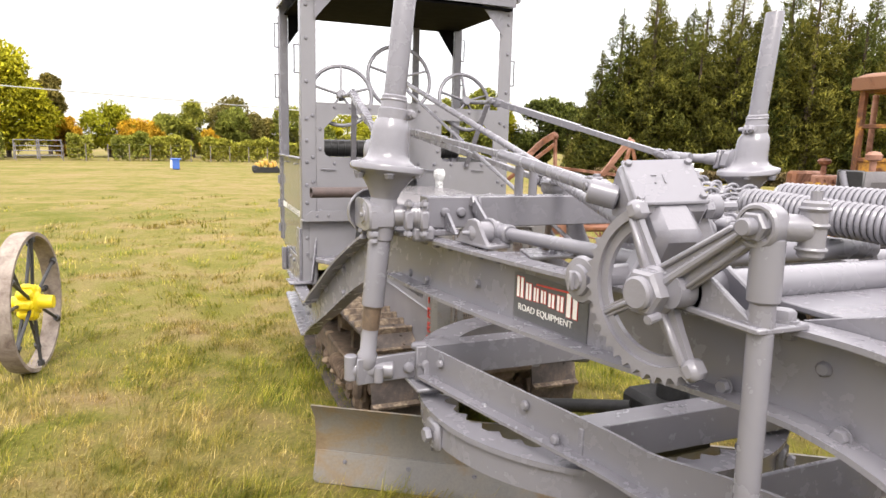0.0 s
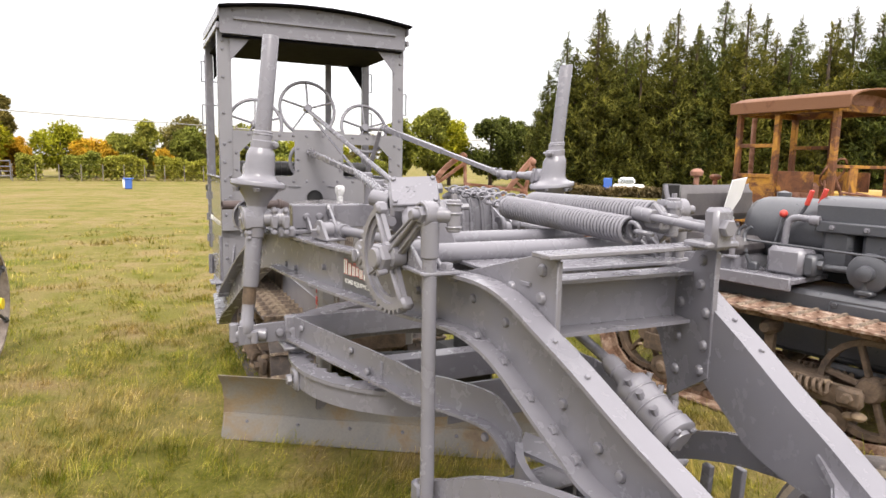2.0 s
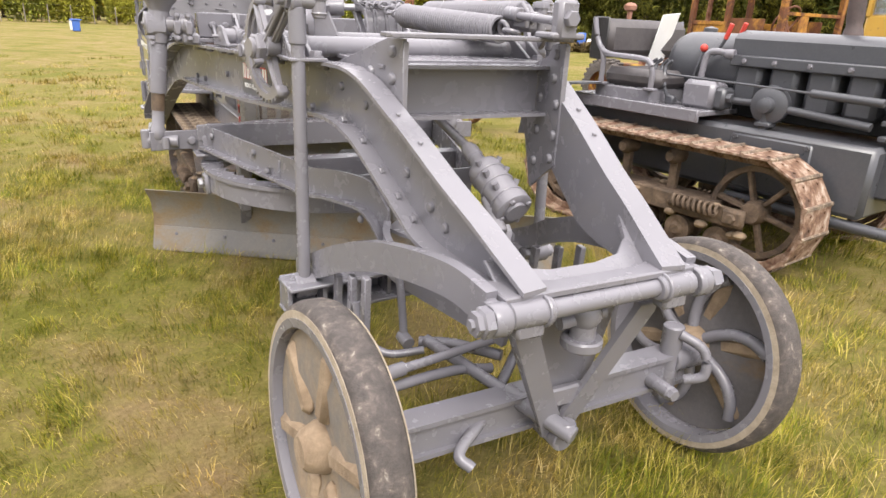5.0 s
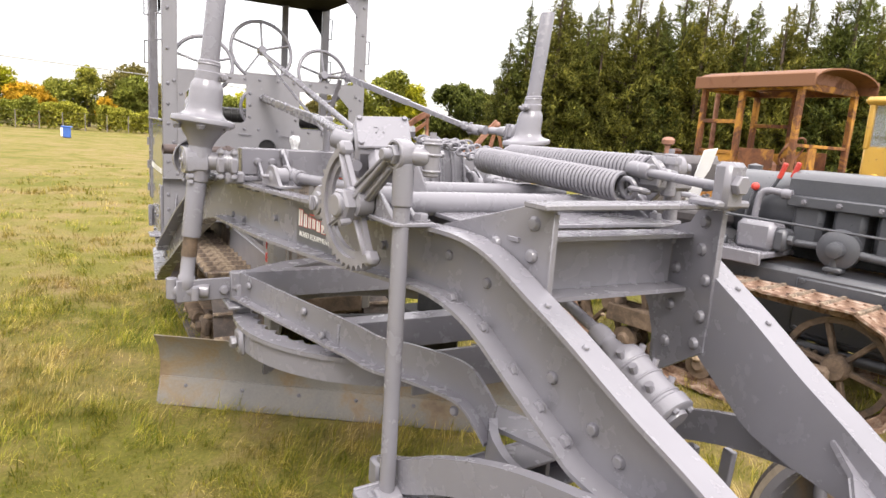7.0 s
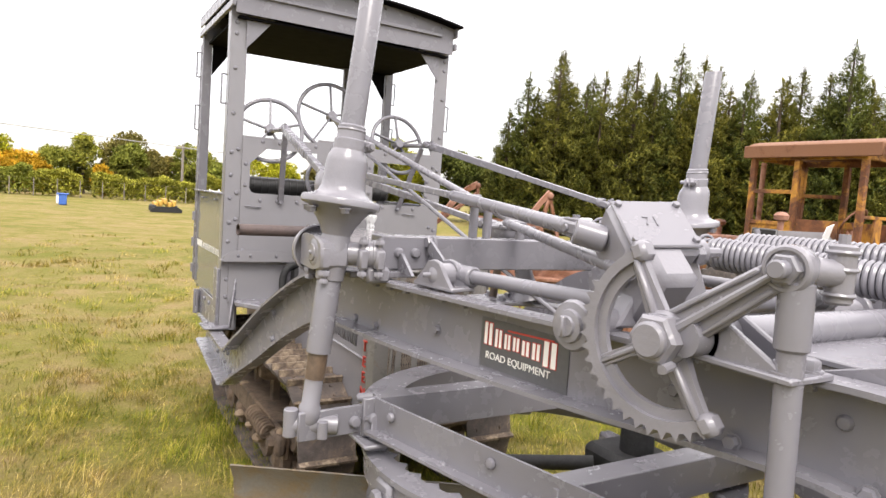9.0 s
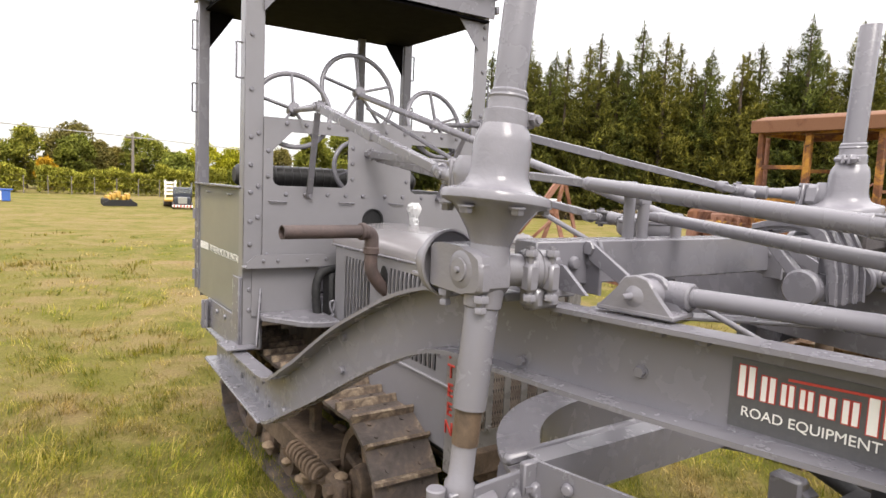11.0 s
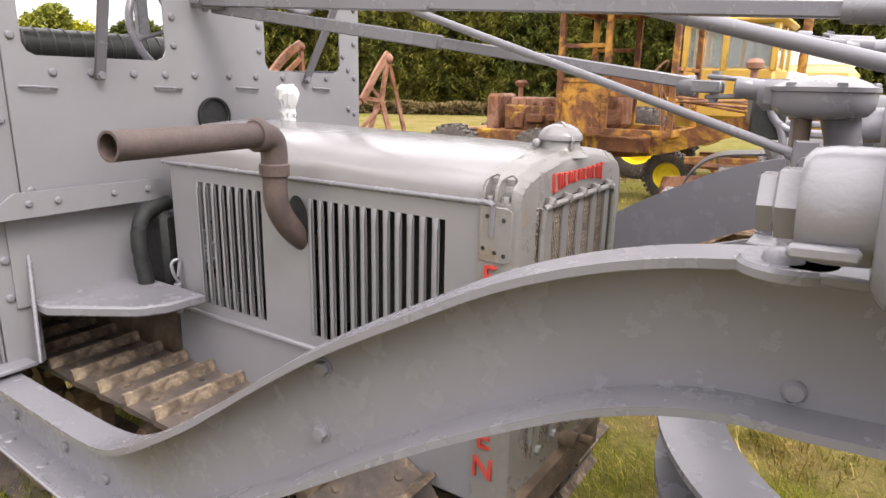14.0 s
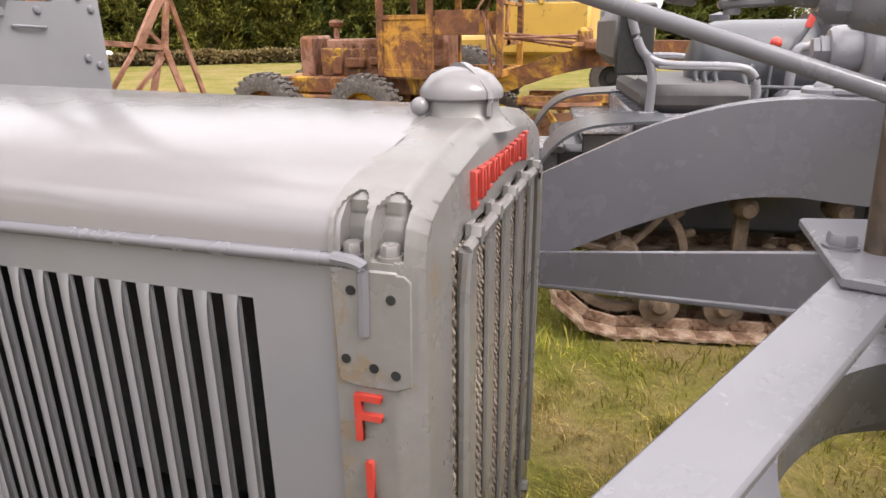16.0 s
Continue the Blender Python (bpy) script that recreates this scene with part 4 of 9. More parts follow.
    lathe(b, [(0, 0), (0.046, 0), (0.046, 0.008), (0.042, 0.012), (0, 0.012)], (-0.70, -0.545, 1.238), (0, 0, 1), 24)
    box(b, (-0.69, -0.62, 1.244), (0.09, 0.15, 0.012), 0.003)
    lathe(b, [(0, 0), (0.019, 0), (0.018, 0.006), (0.012, 0.012), (0, 0.014)], (-0.705, -0.54, 1.249), (0, 0, 1), 16)
    out.append(("clamp_base", b, GREY, ""))
    b = B()
    e = c + V((0.105, -0.035, 0))
    ta = V((0.95, -0.3, 0)).normalized()
    pr = V((ta.y, -ta.x, 0))
    cyl(b, c, e, 0.036, n=20)
    lathe(b, [(0, -0.035), (0.04, -0.035), (0.046, -0.025), (0.046, -0.008), (0.043, -0.006), (0.043, 0.004), (0.046, 0.006), (0.046, 0.025), (0.04, 0.035), (0, 0.035)], e, ta, 24)
    for s in (-0.025, 0.025):
        p = e + ta * s + pr * 0.036
        cyl(b, p + V((0, 0, -0.068)), p + V((0, 0, 0.055)), 0.008, n=10)
        for z in (-0.062, 0.034):
            hexa(b, p + V((0, 0, z)), (0, 0, 1), 0.0155, 0.014)
        box(b, p + V((0, 0, -0.012)), (0.03, 0.03, 0.06), 0.006)
    box(b, e + V((0.02, 0, -0.06)), (0.08, 0.06, 0.05), 0.01)
    out.append(("inner_clamp", b, CAST, ""))
    return out


for sx in (-1, 1):
    col = new("lift_column")
    col.parent, col.empty_display_size = grader, 0.1
    for nm, bm, mt, lb in lift_column():
        if sx > 0:
            mirror_x(bm)
            for v in bm.verts:
                v.co.x += 0.2 * (v.co.z - 1.47) + 0.045
        (parts if nm == "flange_bolt" else part)(nm, bm, mt, col, lb)

# cross beam between the columns
b = B()
box(b, (0, -0.70, 1.322), (1.2, 0.08, 0.11), 0.004)
beam = part("cross_beam", b, GREY, grader, "riveted grey box beam across the rails")
studs(RIVET, beam, [((x, -0.741, 1.322), (0, -1, 0)) for x in (-0.535, -0.475, -0.415, 0.535, 0.475, 0.415)], 1.4)
b = B()
for sx in (-1, 1):
    box(b, (sx * 0.6, -0.71, 1.255), (0.22, 0.12, 0.02), 0.004)
    prism(b, [(0, 0), (0.1, 0), (0.02, 0.06), (0, 0.06)], basis((sx * 0.53, -0.75, 1.262), (0, -1, 0), (0, 0, 1)), 0.01)
parts("beam_foot", b, GREY, beam)

# links from the beam down to the shaft boss
b = B()
for sx in (-1, 1):
    m = basis((sx * 0.415, -0.755, 1.36), (0.05 * sx, -1, 0), (0, 0, 1))
    prism(b, [(-0.03, -0.115), (0.03, -0.115), (0.03, 0.0), (0.02, 0.02), (-0.02, 0.02), (-0.03, 0.0)], m, 0.012, 0.002)
    prism(b, [(0.0, 0.02), (0.035, 0.0), (0.24, -0.105), (0.2, -0.115), (0.0, -0.03)], m @ pose(0, 0, 0.014 * -sx), 0.01, 0.002)
    hexa(b, (sx * 0.425, -0.755, 1.36), (sx, 0, 0), 0.02, 0.02)
parts("beam_link", b, GREY, grader)
for sx in (-1, 1):
    b = B()
    m = basis((sx * 0.5, -0.98, 1.247), (sx * -0.165, -0.986, 0), (0, 0, 1))
    prism(b, [(-0.085, 0), (0.085, 0), (0.085, 0.01), (0.045, 0.045), (0.04, 0.062), (0.026, 0.078), (0, 0.084), (-0.026, 0.078), (-0.04, 0.062), (-0.045, 0.045), (-0.085, 0.01)], m @ pose(0, 0, -0.03), 0.014, 0.003)
    prism(b, [(-0.085, 0), (0.085, 0), (0.085, 0.01), (0.045, 0.045), (0.04, 0.062), (0.026, 0.078), (0, 0.084), (-0.026, 0.078), (-0.04, 0.062), (-0.045, 0.045), (-0.085, 0.01)], m @ pose(0, 0, 0.03), 0.014, 0.003)
    box(b, (0, 0.005, 0), (0.18, 0.012, 0.09), 0.003, m)
    br = part("shaft_bracket", b, CAST, grader)
    b = B()
    lathe(b, [(0, -0.075), (0.006, -0.075), (0.008, -0.05), (0.022, -0.045), (0.034, -0.035), (0.036, 0.05), (0.028, 0.055), (0, 0.055)], (sx * 0.5, -0.98, 1.285), (-sx, 0.02, 0), 22)
    part("shaft_boss", b, CAST, br)
    b = B()
    cyl(b, (sx * 0.455, -0.985, 1.287), (sx * 0.375, -1.6, 1.3), 0.02, n=16)
    cyl(b, (sx * 0.452, -1.0, 1.287), (sx * 0.446, -1.06, 1.288), 0.03, n=16, bev=0.004)
    part("side_shaft", b, GREY, grader)

# ---- sector gears, drums and gearboxes over the rails ----
for sx in (-1, 1):
    sec = new("sector_gear")
    sec.parent, sec.empty_display_size = grader, 0.1
    O = V((-0.522, -1.822, 1.29))
    # u runs back along the rail, w up
    m = basis(O, (-0.165, 0.986, 0), (0, 0, 1))
    zz = m.to_3x3() @ V((0, 0, 1))
    out = -zz if zz.x > 0 else zz
    side = 1 if out.dot(zz) > 0 else -1

    def pt(r, a):
        return (r * math.cos(a), r * math.sin(a))
    b = B()
    A0, A1 = radians(64), radians(-128)
    outer, inner_, web_o, web_i = [], [], [], []
    steps = 66
    for i in range(steps + 1):
        a = A0 + (A1 - A0) * i / steps
        tooth = (i % 3 == 1) and i > 12
        outer.append(pt(0.183 if tooth else 0.168, a))
        inner_.append(pt(0.148, a))
        web_o.append(pt(0.15, a))
        web_i.append(pt(0.128, a))
    prism(b, outer + inner_[::-1], m @ pose(0, 0, -0.016), 0.032, 0.0)
    prism(b, web_o + web_i[::-1], m @ pose(0, 0, -0.006), 0.012, 0.0)
    for a, w0, w1, hh in ((radians(62), 0.052, 0.03, 0.03), (radians(-122), 0.06, 0.034, 0.03), (radians(-30), 0.034, 0.026, 0.016)):
        d = V((math.cos(a), math.sin(a), 0))
        s = V((-d.y, d.x, 0))
        p = [d * 0.03 + s * w0 * 0.5, d * 0.09 + s * w1 * 0.42, d * 0.155 + s * w1 * 0.55, d * 0.155 - s * w1 * 0.55, d * 0.09 - s * w1 * 0.42, d * 0.03 - s * w0 * 0.5]
        prism(b, [(q.x, q.y) for q in p], m @ pose(0, 0, -0.008), 0.016, 0.004)
        bar(b, m @ (d * 0.03 + V((0, 0, side * 0.006))), m @ (d * 0.152 + V((0, 0, side * 0.004))), 0.012, hh, up=zz, bev=0.004)
    for a in (radians(66), radians(-126)):
        box(b, (0.163, 0, 0), (0.04, 0.034, 0.042), 0.009, m @ Matrix.Rotation(a, 4, "Z"))
    lathe(b, [(0, -0.035), (0.045, -0.035), (0.05, -0.02), (0.05, 0.015), (0.044, 0.022), (0, 0.022)], O, out, 26)
    part("toothed_sector", b if sx < 0 else mirror_x(b), CAST, sec, "toothed cast sector wheel")
    b = B()
    d = V((-0.196, 0.15, 0))
    s = V((-d.y, d.x, 0)).normalized()
    for z, ww, t_ in ((-0.004, 0.062, 0.018), (0.006, 0.014, 0.024)):
        p = [d * 0.12 + s * ww * 0.62, d * 0.95 + s * ww * 0.4, d * 0.95 - s * ww * 0.4, d * 0.12 - s * ww * 0.62]
        prism(b, [(q.x, q.y) for q in p], m @ pose(0, 0, z if side > 0 else -z - t_), t_, 0.004)
    for o_ in (-0.024, 0.024):
        bar(b, m @ (d * 0.18 + s * o_ * 1.2 + V((0, 0, side * 0.012))), m @ (d * 0.86 + s * o_ * 0.8 + V((0, 0, side * 0.012))), 0.009, 0.018, up=zz, bev=0.003)
    for i in range(4):
        q = d * (0.32 + 0.075 * i) - s * 0.012 + V((0, 0, side * 0.014))
        bar(b, m @ q, m @ (q + V((0.006, -0.02, 0))), 0.004, 0.006, up=zz, bev=0.001)
    lathe(b, [(0, -0.03), (0.035, -0.03), (0.039, -0.02), (0.039, 0.012), (0.035, 0.017), (0.03, 0.017), (0.03, 0.012), (0, 0.012)], m @ d, out, 26)
    part("crank_arm", b if sx < 0 else mirror_x(b), CAST, sec, "cast crank arm")
    b = B()
    hexa(b, O + out * 0.018, out, 0.048, 0.036)
    lathe(b, [(0, 0.03), (0.034, 0.03), (0.033, 0.062), (0.028, 0.067), (0, 0.067)], O, out, 26)
    cyl(b, O + out * 0.03 + V((0, -0.035, -0.04)), O + out * 0.062 + V((0, -0.037, -0.043)), 0.009, n=8)
    part("hub_nut", b if sx < 0 else mirror_x(b), CAST, sec)
    b = B()
    hexa(b, m @ d + out * 0.01, out, 0.026, 0.02)
    cyl(b, m @ d + out * 0.018, m @ d + out * 0.052, 0.0155, n=16, bev=0.003)
    part("boss_nut", b if sx < 0 else mirror_x(b), GREY, sec)
    # lift rod with sleeve
    rod = new("lift_rod")
    rod.parent, rod.empty_display_size = grader, 0.1
    b = B()
    t0, t1 = V((-0.478, -2.022, 1.45)), V((-0.486, -2.053, 0.52))
    cyl(b, t0 + (t1 - t0) * 0.03, t0 + (t1 - t0) * 0.15, 0.027, n=20, bev=0.005)
    cyl(b, t0 + (t1 - t0) * 0.14, t1, 0.0215, n=18)
    part("rod_tube", b if sx < 0 else mirror_x(b), GREY, rod)
    b = B()
    ball(b, t0 + V((0, 0, -0.01)), 0.03)
    cyl(b, m @ d, t0 + V((0.055, -0.03, -0.012)), 0.023, n=16, bev=0.003)
    cyl(b, t0 + V((0.06, -0.032, -0.06)), t0 + V((0.06, -0.032, 0.035)), 0.021, n=16, bev=0.004)
    for z in (-0.045, -0.005, 0.022):
        torus(b, t0 + V((0.06, -0.032, z)), (0, 0, 1), 0.0215, 0.004, 18, 6)
    cyl(b, t0 + V((0.06, -0.032, 0.03)), t0 + V((0.06, -0.032, 0.05)), 0.009, n=8)
    part("rod_socket", b if sx < 0 else mirror_x(b), CAST, rod)
    b = B()
    cyl(b, t1 + V((-0.06, -0.01, 0)), t1 + V((0.055, 0.01, 0)), 0.024, n=16, bev=0.003)
    cyl(b, t1 + V((-0.035, 0, 0)), t1 + V((0.035, 0, 0)), 0.04, n=18, bev=0.004)
    for s in (-1, 1):
        hexa(b, t1 + V((s * 0.05, 0, 0)), (s, 0, 0), 0.026, 0.02)
    part("rod_foot", b if sx < 0 else mirror_x(b), GREY, rod)
    # grooved drum behind the sector
    b = B()
    q = V((-0.555, -1.6, 1.265))
    lathe(b, [(0, 0.016), (0.02, 0.016), (0.022, 0.01), (0.034, 0.008), (0.036, 0.0), (0.05, -0.002), (0.055, -0.01), (0.055, -0.014), (0.05, -0.022), (0.036, -0.026), (0.036, -0.05), (0.03, -0.06), (0.03, -0.14), (0, -0.14)], q, (-1, -0.12, 0), 28)
    box(b, q + V((-0.02, 0, 0)), (0.014, 0.012, 0.045), 0.003, None)
    part("pinion_drum", b if sx < 0 else mirror_x(b), CAST, grader, "round flanged pinion drum")

# torque tubes and their feet
b = B()
cyl(b, (-0.54, -1.87, 1.30), (0.54, -1.87, 1.30), 0.034, n=22)
part("torque_tube", b, GREY, grader, "long round grey cross tube")
b = B()
cyl(b, (-0.36, -1.62, 1.31), (0.36, -1.62, 1.31), 0.03, n=22)
part("torque_tube", b, GREY, grader, "long round grey cross tube")
for sx in (-1, 1):
    b = B()
    m = basis((sx * 0.44, -1.95, 1.263), (0, 1, 0), (0, 0, 1))
    prism(b, [(-0.07, 0), (0.16, 0), (0.16, 0.012), (0.115, 0.09), (0.055, 0.09), (-0.07, 0.02)], m, 0.014, 0.003)
    prism(b, [(-0.07, 0), (0.16, 0), (0.16, 0.012), (0.115, 0.09), (0.055, 0.09), (-0.07, 0.02)], m @ pose(0, 0, 0.06 * -1), 0.014, 0.003)
    box(b, (sx * 0.45, -1.92, 1.268), (0.12, 0.26, 0.012), 0.003)
    cyl(b, (sx * 0.41, -1.87, 1.30), (sx * 0.50, -1.87, 1.30), 0.048, n=20, bev=0.005)
    f = part("tube_foot", b, GREY, grader)
    studs(HEXBOLT, f, [((sx * 0.48, -2.02, 1.274), (0, 0, 1)), ((sx * 0.42, -2.02, 1.274), (0, 0, 1)), ((sx * 0.48, -1.82, 1.274), (0, 0, 1))], 1.4)

# tilted gearbox with cover plate
b = B()
gm = basis((-0.35, -1.59, 1.435), (0.93, -0.3, 0.05), (0.28, 0.72, 0.66))
box(b, (0, 0, 0), (0.175, 0.155, 0.13), 0.014, gm)
box(b, (0.0, -0.1, -0.02), (0.1, 0.12, 0.17), 0.02, gm)
prism(b, [(-0.12, 0), (0.13, 0), (0.06, 0.16), (-0.04, 0.16)], basis((-0.31, -1.6, 1.26), (0.95, -0.3, 0), (0, 0, 1)), 0.06, 0.006)
gb = part("gearbox", b, CAST, grader, "tilted grey cast gearbox with cover plate")
b = B()
box(b, (0, 0, 0.069), (0.165, 0.143, 0.01), 0.004, gm)
for s in (-1, 1):
    for t in (-1, 1):
        hexa(b, gm @ V((s * 0.07, t * 0.055, 0.074)), gm.to_3x3() @ V((0, 0, 1)), 0.009, 0.008)
part("cover_plate", b, GREY, gb)
words("cast_number", "71", gm @ pose(-0.03, -0.01, 0.075), 0.04, GREY, gb, "raised cast number", 0.0015)
b = B()
fx = gm.to_3x3()
for t, w in ((-0.05, 0.024), (0.05, 0.02)):
    hexa(b, gm @ V((0.086, t, 0.03)), fx @ V((1, 0, 0)), w, 0.02)
cyl(b, gm @ V((0.085, 0.0, -0.02)), gm @ V((0.16, 0.0, -0.02)), 0.03, n=16, bev=0.004)
cyl(b, gm @ V((0.15, 0.0, -0.02)), gm @ V((0.2, 0.0, -0.02)), 0.012, n=8)
cyl(b, gm @ V((-0.085, 0.02, 0.0)), gm @ V((-0.15, 0.05, 0.0)), 0.03, n=16, bev=0.004)
parts("gearbox_fitting", b, GREY, gb)

# chain sector amidships, a curved rim with raised ribs on a hub
def rim_poly(out, th):
    outer = [(-1.075 - out, 1.235), (-1.07 - out, 1.31), (-1.058 - out, 1.375), (-1.035 - out * 0.8, 1.415 + out * 0.6), (-1.0, 1.434 + out), (-0.95, 1.438 + out), (-0.9, 1.432 + out), (-0.845, 1.416 + out)]
    inner = [(-0.845, 1.416 - th), (-0.9, 1.432 - th), (-0.95, 1.438 - th), (-0.995, 1.434 - th), (-1.025 + th * 0.8, 1.412 - th * 0.6), (-1.058 + th, 1.37), (-1.07 + th, 1.31), (-1.075 + th, 1.235)]
    return outer + inner


b = B()
prism(b, rim_poly(0.0, 0.016), basis((0.115, 0, 0), (0, 1, 0), (0, 0, 1)), 0.165, 0.003)
for x in (0.108, 0.146, 0.158, 0.205, 0.217, 0.262):
    prism(b, rim_poly(0.012, 0.006), basis((x, 0, 0), (0, 1, 0), (0, 0, 1)), 0.011, 0.003)
prism(b, [(-1.055, 1.36), (-1.03, 1.4), (-0.99, 1.41), (-0.99, 1.29), (-1.0, 1.25), (-1.06, 1.25)], basis((0.2, 0, 0), (0, 1, 0), (0, 0, 1)), 0.02, 0.004)
bar(b, (0.13, -1.0, 1.27), (0.13, -0.87, 1.41), 0.03, 0.03)
bar(b, (0.13, -1.01, 1.27), (0.13, -1.06, 1.26), 0.03, 0.04)
cyl(b, (0.09, -1.005, 1.27), (0.40, -1.005, 1.27), 0.036, n=24, bev=0.005)
cyl(b, (0.085, -1.005, 1.27), (0.12, -1.005, 1.27), 0.05, n=24, bev=0.006)
cyl(b, (0.32, -1.03, 1.285), (0.345, -1.03, 1.285), 0.052, n=24, bev=0.005)
drum = part("chain_sector", b, GREY, grader, "curved grey sector with raised ribs")
random.seed(8)
_l = B()
torus(_l, (0, 0, 0), (0, 0, 1), 0.015, 0.005, 14, 6)
for v in _l.verts:
    v.co.x *= 1.5
LINK = to_mesh("chain_link", _l, GREY)
for row in range(3):
    for i in range(17):
        x = 0.11 + 0.06 * row + (0.004 + 0.002 * row) * i
        p = V((x, -0.93 - i * 0.028, 1.457 + 0.006 * math.sin(i * 0.9 + row * 2) - 0.00023 * i * i))
        shared("chain_link", LINK, drum, Matrix.Translation(p) @ Euler((radians(90 * (i % 2) + random.uniform(-20, 20)), radians(random.uniform(-20, 20)), radians(random.uniform(-25, 25)))).to_matrix().to_4x4())


def coil(bm, p0, p1, R, r, turns, n=18, k=7):
    m = frame_of(p0, p1)
    L = (V(p1) - V(p0)).length
    pts = []
    for i in range(turns * n + 1):
        a = 2 * math.pi * i / n
        pts.append(m @ V((R * math.cos(a), R * math.sin(a), L * i / (turns * n))))
    ax = (V(p1) - V(p0)).normalized()
    rows = []
    for i, p in enumerate(pts):
        rad = (p - V(p0)) - ax * (p - V(p0)).dot(ax)
        rad.normalize()
        rows.append([bm.verts.new(p + rad * r * math.cos(2 * math.pi * j / k) + ax * r * math.sin(2 * math.pi * j / k)) for j in range(k)])
    for a, b_ in zip(rows, rows[1:]):
        for j in range(k):
            bm.faces.new((a[j], a[(j + 1) % k], b_[(j + 1) % k], b_[j]))


for p0, p1 in (((0.155, -1.40, 1.407), (0.231, -2.055, 1.378)), ((0.272, -1.41, 1.424), (0.30, -2.09, 1.431))):
    b = B()
    coil(b, p0, p1, 0.041, 0.0072, 42, 16, 6)
    cyl(b, p0, V(p0) + (V(p0) - V(p1)).normalized() * 0.02, 0.042, n=18, bev=0.008)
    sp = part("balance_spring", b, GREY, grader, "large tight grey coil spring")
    b = B()
    a = V(p1)
    ax = (V(p1) - V(p0)).normalized()
    torus(b, a + ax * 0.02 + V((0, 0, 0.0)), (1, 0, 0.3), 0.03, 0.008, 20, 8)
    torus(b, a + ax * 0.06, (0.2, 0, 1), 0.026, 0.008, 20, 8)
    part("spring_hook", b, GREY, sp)
b = B()
cyl(b, (0.25, -2.1, 1.43), (0.235, -2.40, 1.415), 0.013, n=12)
cyl(b, (0.262, -2.05, 1.435), (0.253, -2.14, 1.43), 0.024, n=12, bev=0.003)
prism(b, [(-0.03, 0), (0.03, 0), (0.035, 0.05), (0, 0.085), (-0.035, 0.05)], basis((0.28, -2.12, 1.39), (0.2, -1, 0), (0, 0, 1)), 0.02, 0.004)
part("spring_rod", b, GREY, grader)
b = B()
box(b, (0.235, -2.41, 1.42), (0.075, 0.05, 0.12), 0.012)
hexa(b, (0.235, -2.435, 1.425), (0, -1, 0), 0.026, 0.02)
box(b, (0.24, -2.385, 1.375), (0.13, 0.09, 0.02), 0.006)
part("anchor_block", b, GREY, grader)
b = B()
for x, y in ((0.35, -2.12), (0.41, -2.02)):
    cyl(b, (x, y, 1.36), (x, y, 1.46), 0.022, n=14, bev=0.004)
    hexa(b, (x, y, 1.455), (0, 0, 1), 0.028, 0.022)
box(b, (0.37, -2.07, 1.40), (0.16, 0.12, 0.05), 0.012)
part("guide_block", b, GREY, grader)

# ---- blade, circle and drawbar ----
bd = V((0.847, -0.531, 0)).normalized()
bn = V((-0.531, -0.847, 0)).normalized()
b = B()
prof = [(0.0, 0.005), (-0.035, 0.1), (-0.05, 0.2), (-0.03, 0.3), (0.02, 0.375)]
rows = []
for s in (0.0, 0.02, 0.6, 1.2, 1.8, 2.4, 2.42):
    o = V((-0.868, -0.015, 0)) + bd * s
    rows.append([b.verts.new(o + bn * k + V((0, 0, z))) for k, z in prof] + [b.verts.new(o + bn * (k - 0.014) + V((0, 0, z))) for k, z in prof[::-1]])
for r0, r1 in zip(rows, rows[1:]):
    for i in range(len(r0)):
        j = (i + 1) % len(r0)
        b.faces.new((r0[i], r0[j], r1[j], r1[i]))
b.faces.new(rows[0][::-1])
b.faces.new(rows[-1])
mould = part("mouldboard", b, BLADE, grader, "worn bare steel grader blade with rust stains")
b = B()
for s in (0.01, 1.22):
    o = V((-0.868, -0.015, 0)) + bd * s
    m = basis(o + bn * 0.004, bd, V((0, 0, 1)) - bn * 0.3)
    box(b, (0.597, 0.07, 0), (1.19, 0.15, 0.012), 0.003, m)
edge = part("cutting_edge", b, BLADE, mould)
studs(HEXBOLT, edge, [(V((-0.868, -0.015, 0)) + bd * s + bn * 0.0 + V((0, 0, 0.1)) - bn * 0.02, bn) for s in (0.15, 0.45, 0.75, 1.05, 1.35, 1.65)], 0.6)

CC = V((-0.02, -0.94, 0.0))
circ = new("blade_circle")
circ.parent, circ.empty_display_size = grader, 0.1
b = B()
n = 132
ro, ri = [], []
for i in range(n):
    a = 2 * math.pi * i / n
    ro.append((0.635 * math.cos(a), 0.635 * math.sin(a)))
    rr = 0.535 if i % 3 == 0 else 0.56
    ri.append((rr * math.cos(a), rr * math.sin(a)))
top = [[b.verts.new(CC + V((x, y, z))) for x, y in ring] for ring, z in ((ro, 0.70), (ri, 0.70), (ri, 0.683), (ro, 0.683))]
for k in range(4):
    p, q = top[k], top[(k + 1) % 4]
    for i in range(n):
        j = (i + 1) % n
        b.faces.new((p[i], p[j], q[j], q[i]))
part("toothed_ring", b, GREY, circ, "toothed steel turning ring")
b = B()
lathe(b, [(0.612, 0.60), (0.622, 0.60), (0.622, 0.684), (0.612, 0.684), (0.612, 0.60)], CC, (0, 0, 1), 72)
part("ring_skirt", b, GREY, circ)
b = B()
for a in (183, 60, 300):
    p = CC + V((0.625 * math.cos(radians(a)), 0.625 * math.sin(radians(a)), 0.63))
    o = V((math.cos(radians(a)), math.sin(radians(a)), 0))
    box(b, (0, 0, 0), (0.09, 0.03, 0.1), 0.012, basis(p, (-o.y, o.x, 0), o))
    hexa(b, p + o * 0.02, o, 0.024, 0.02)
parts("ring_clip", b, GREY, circ)
b = B()
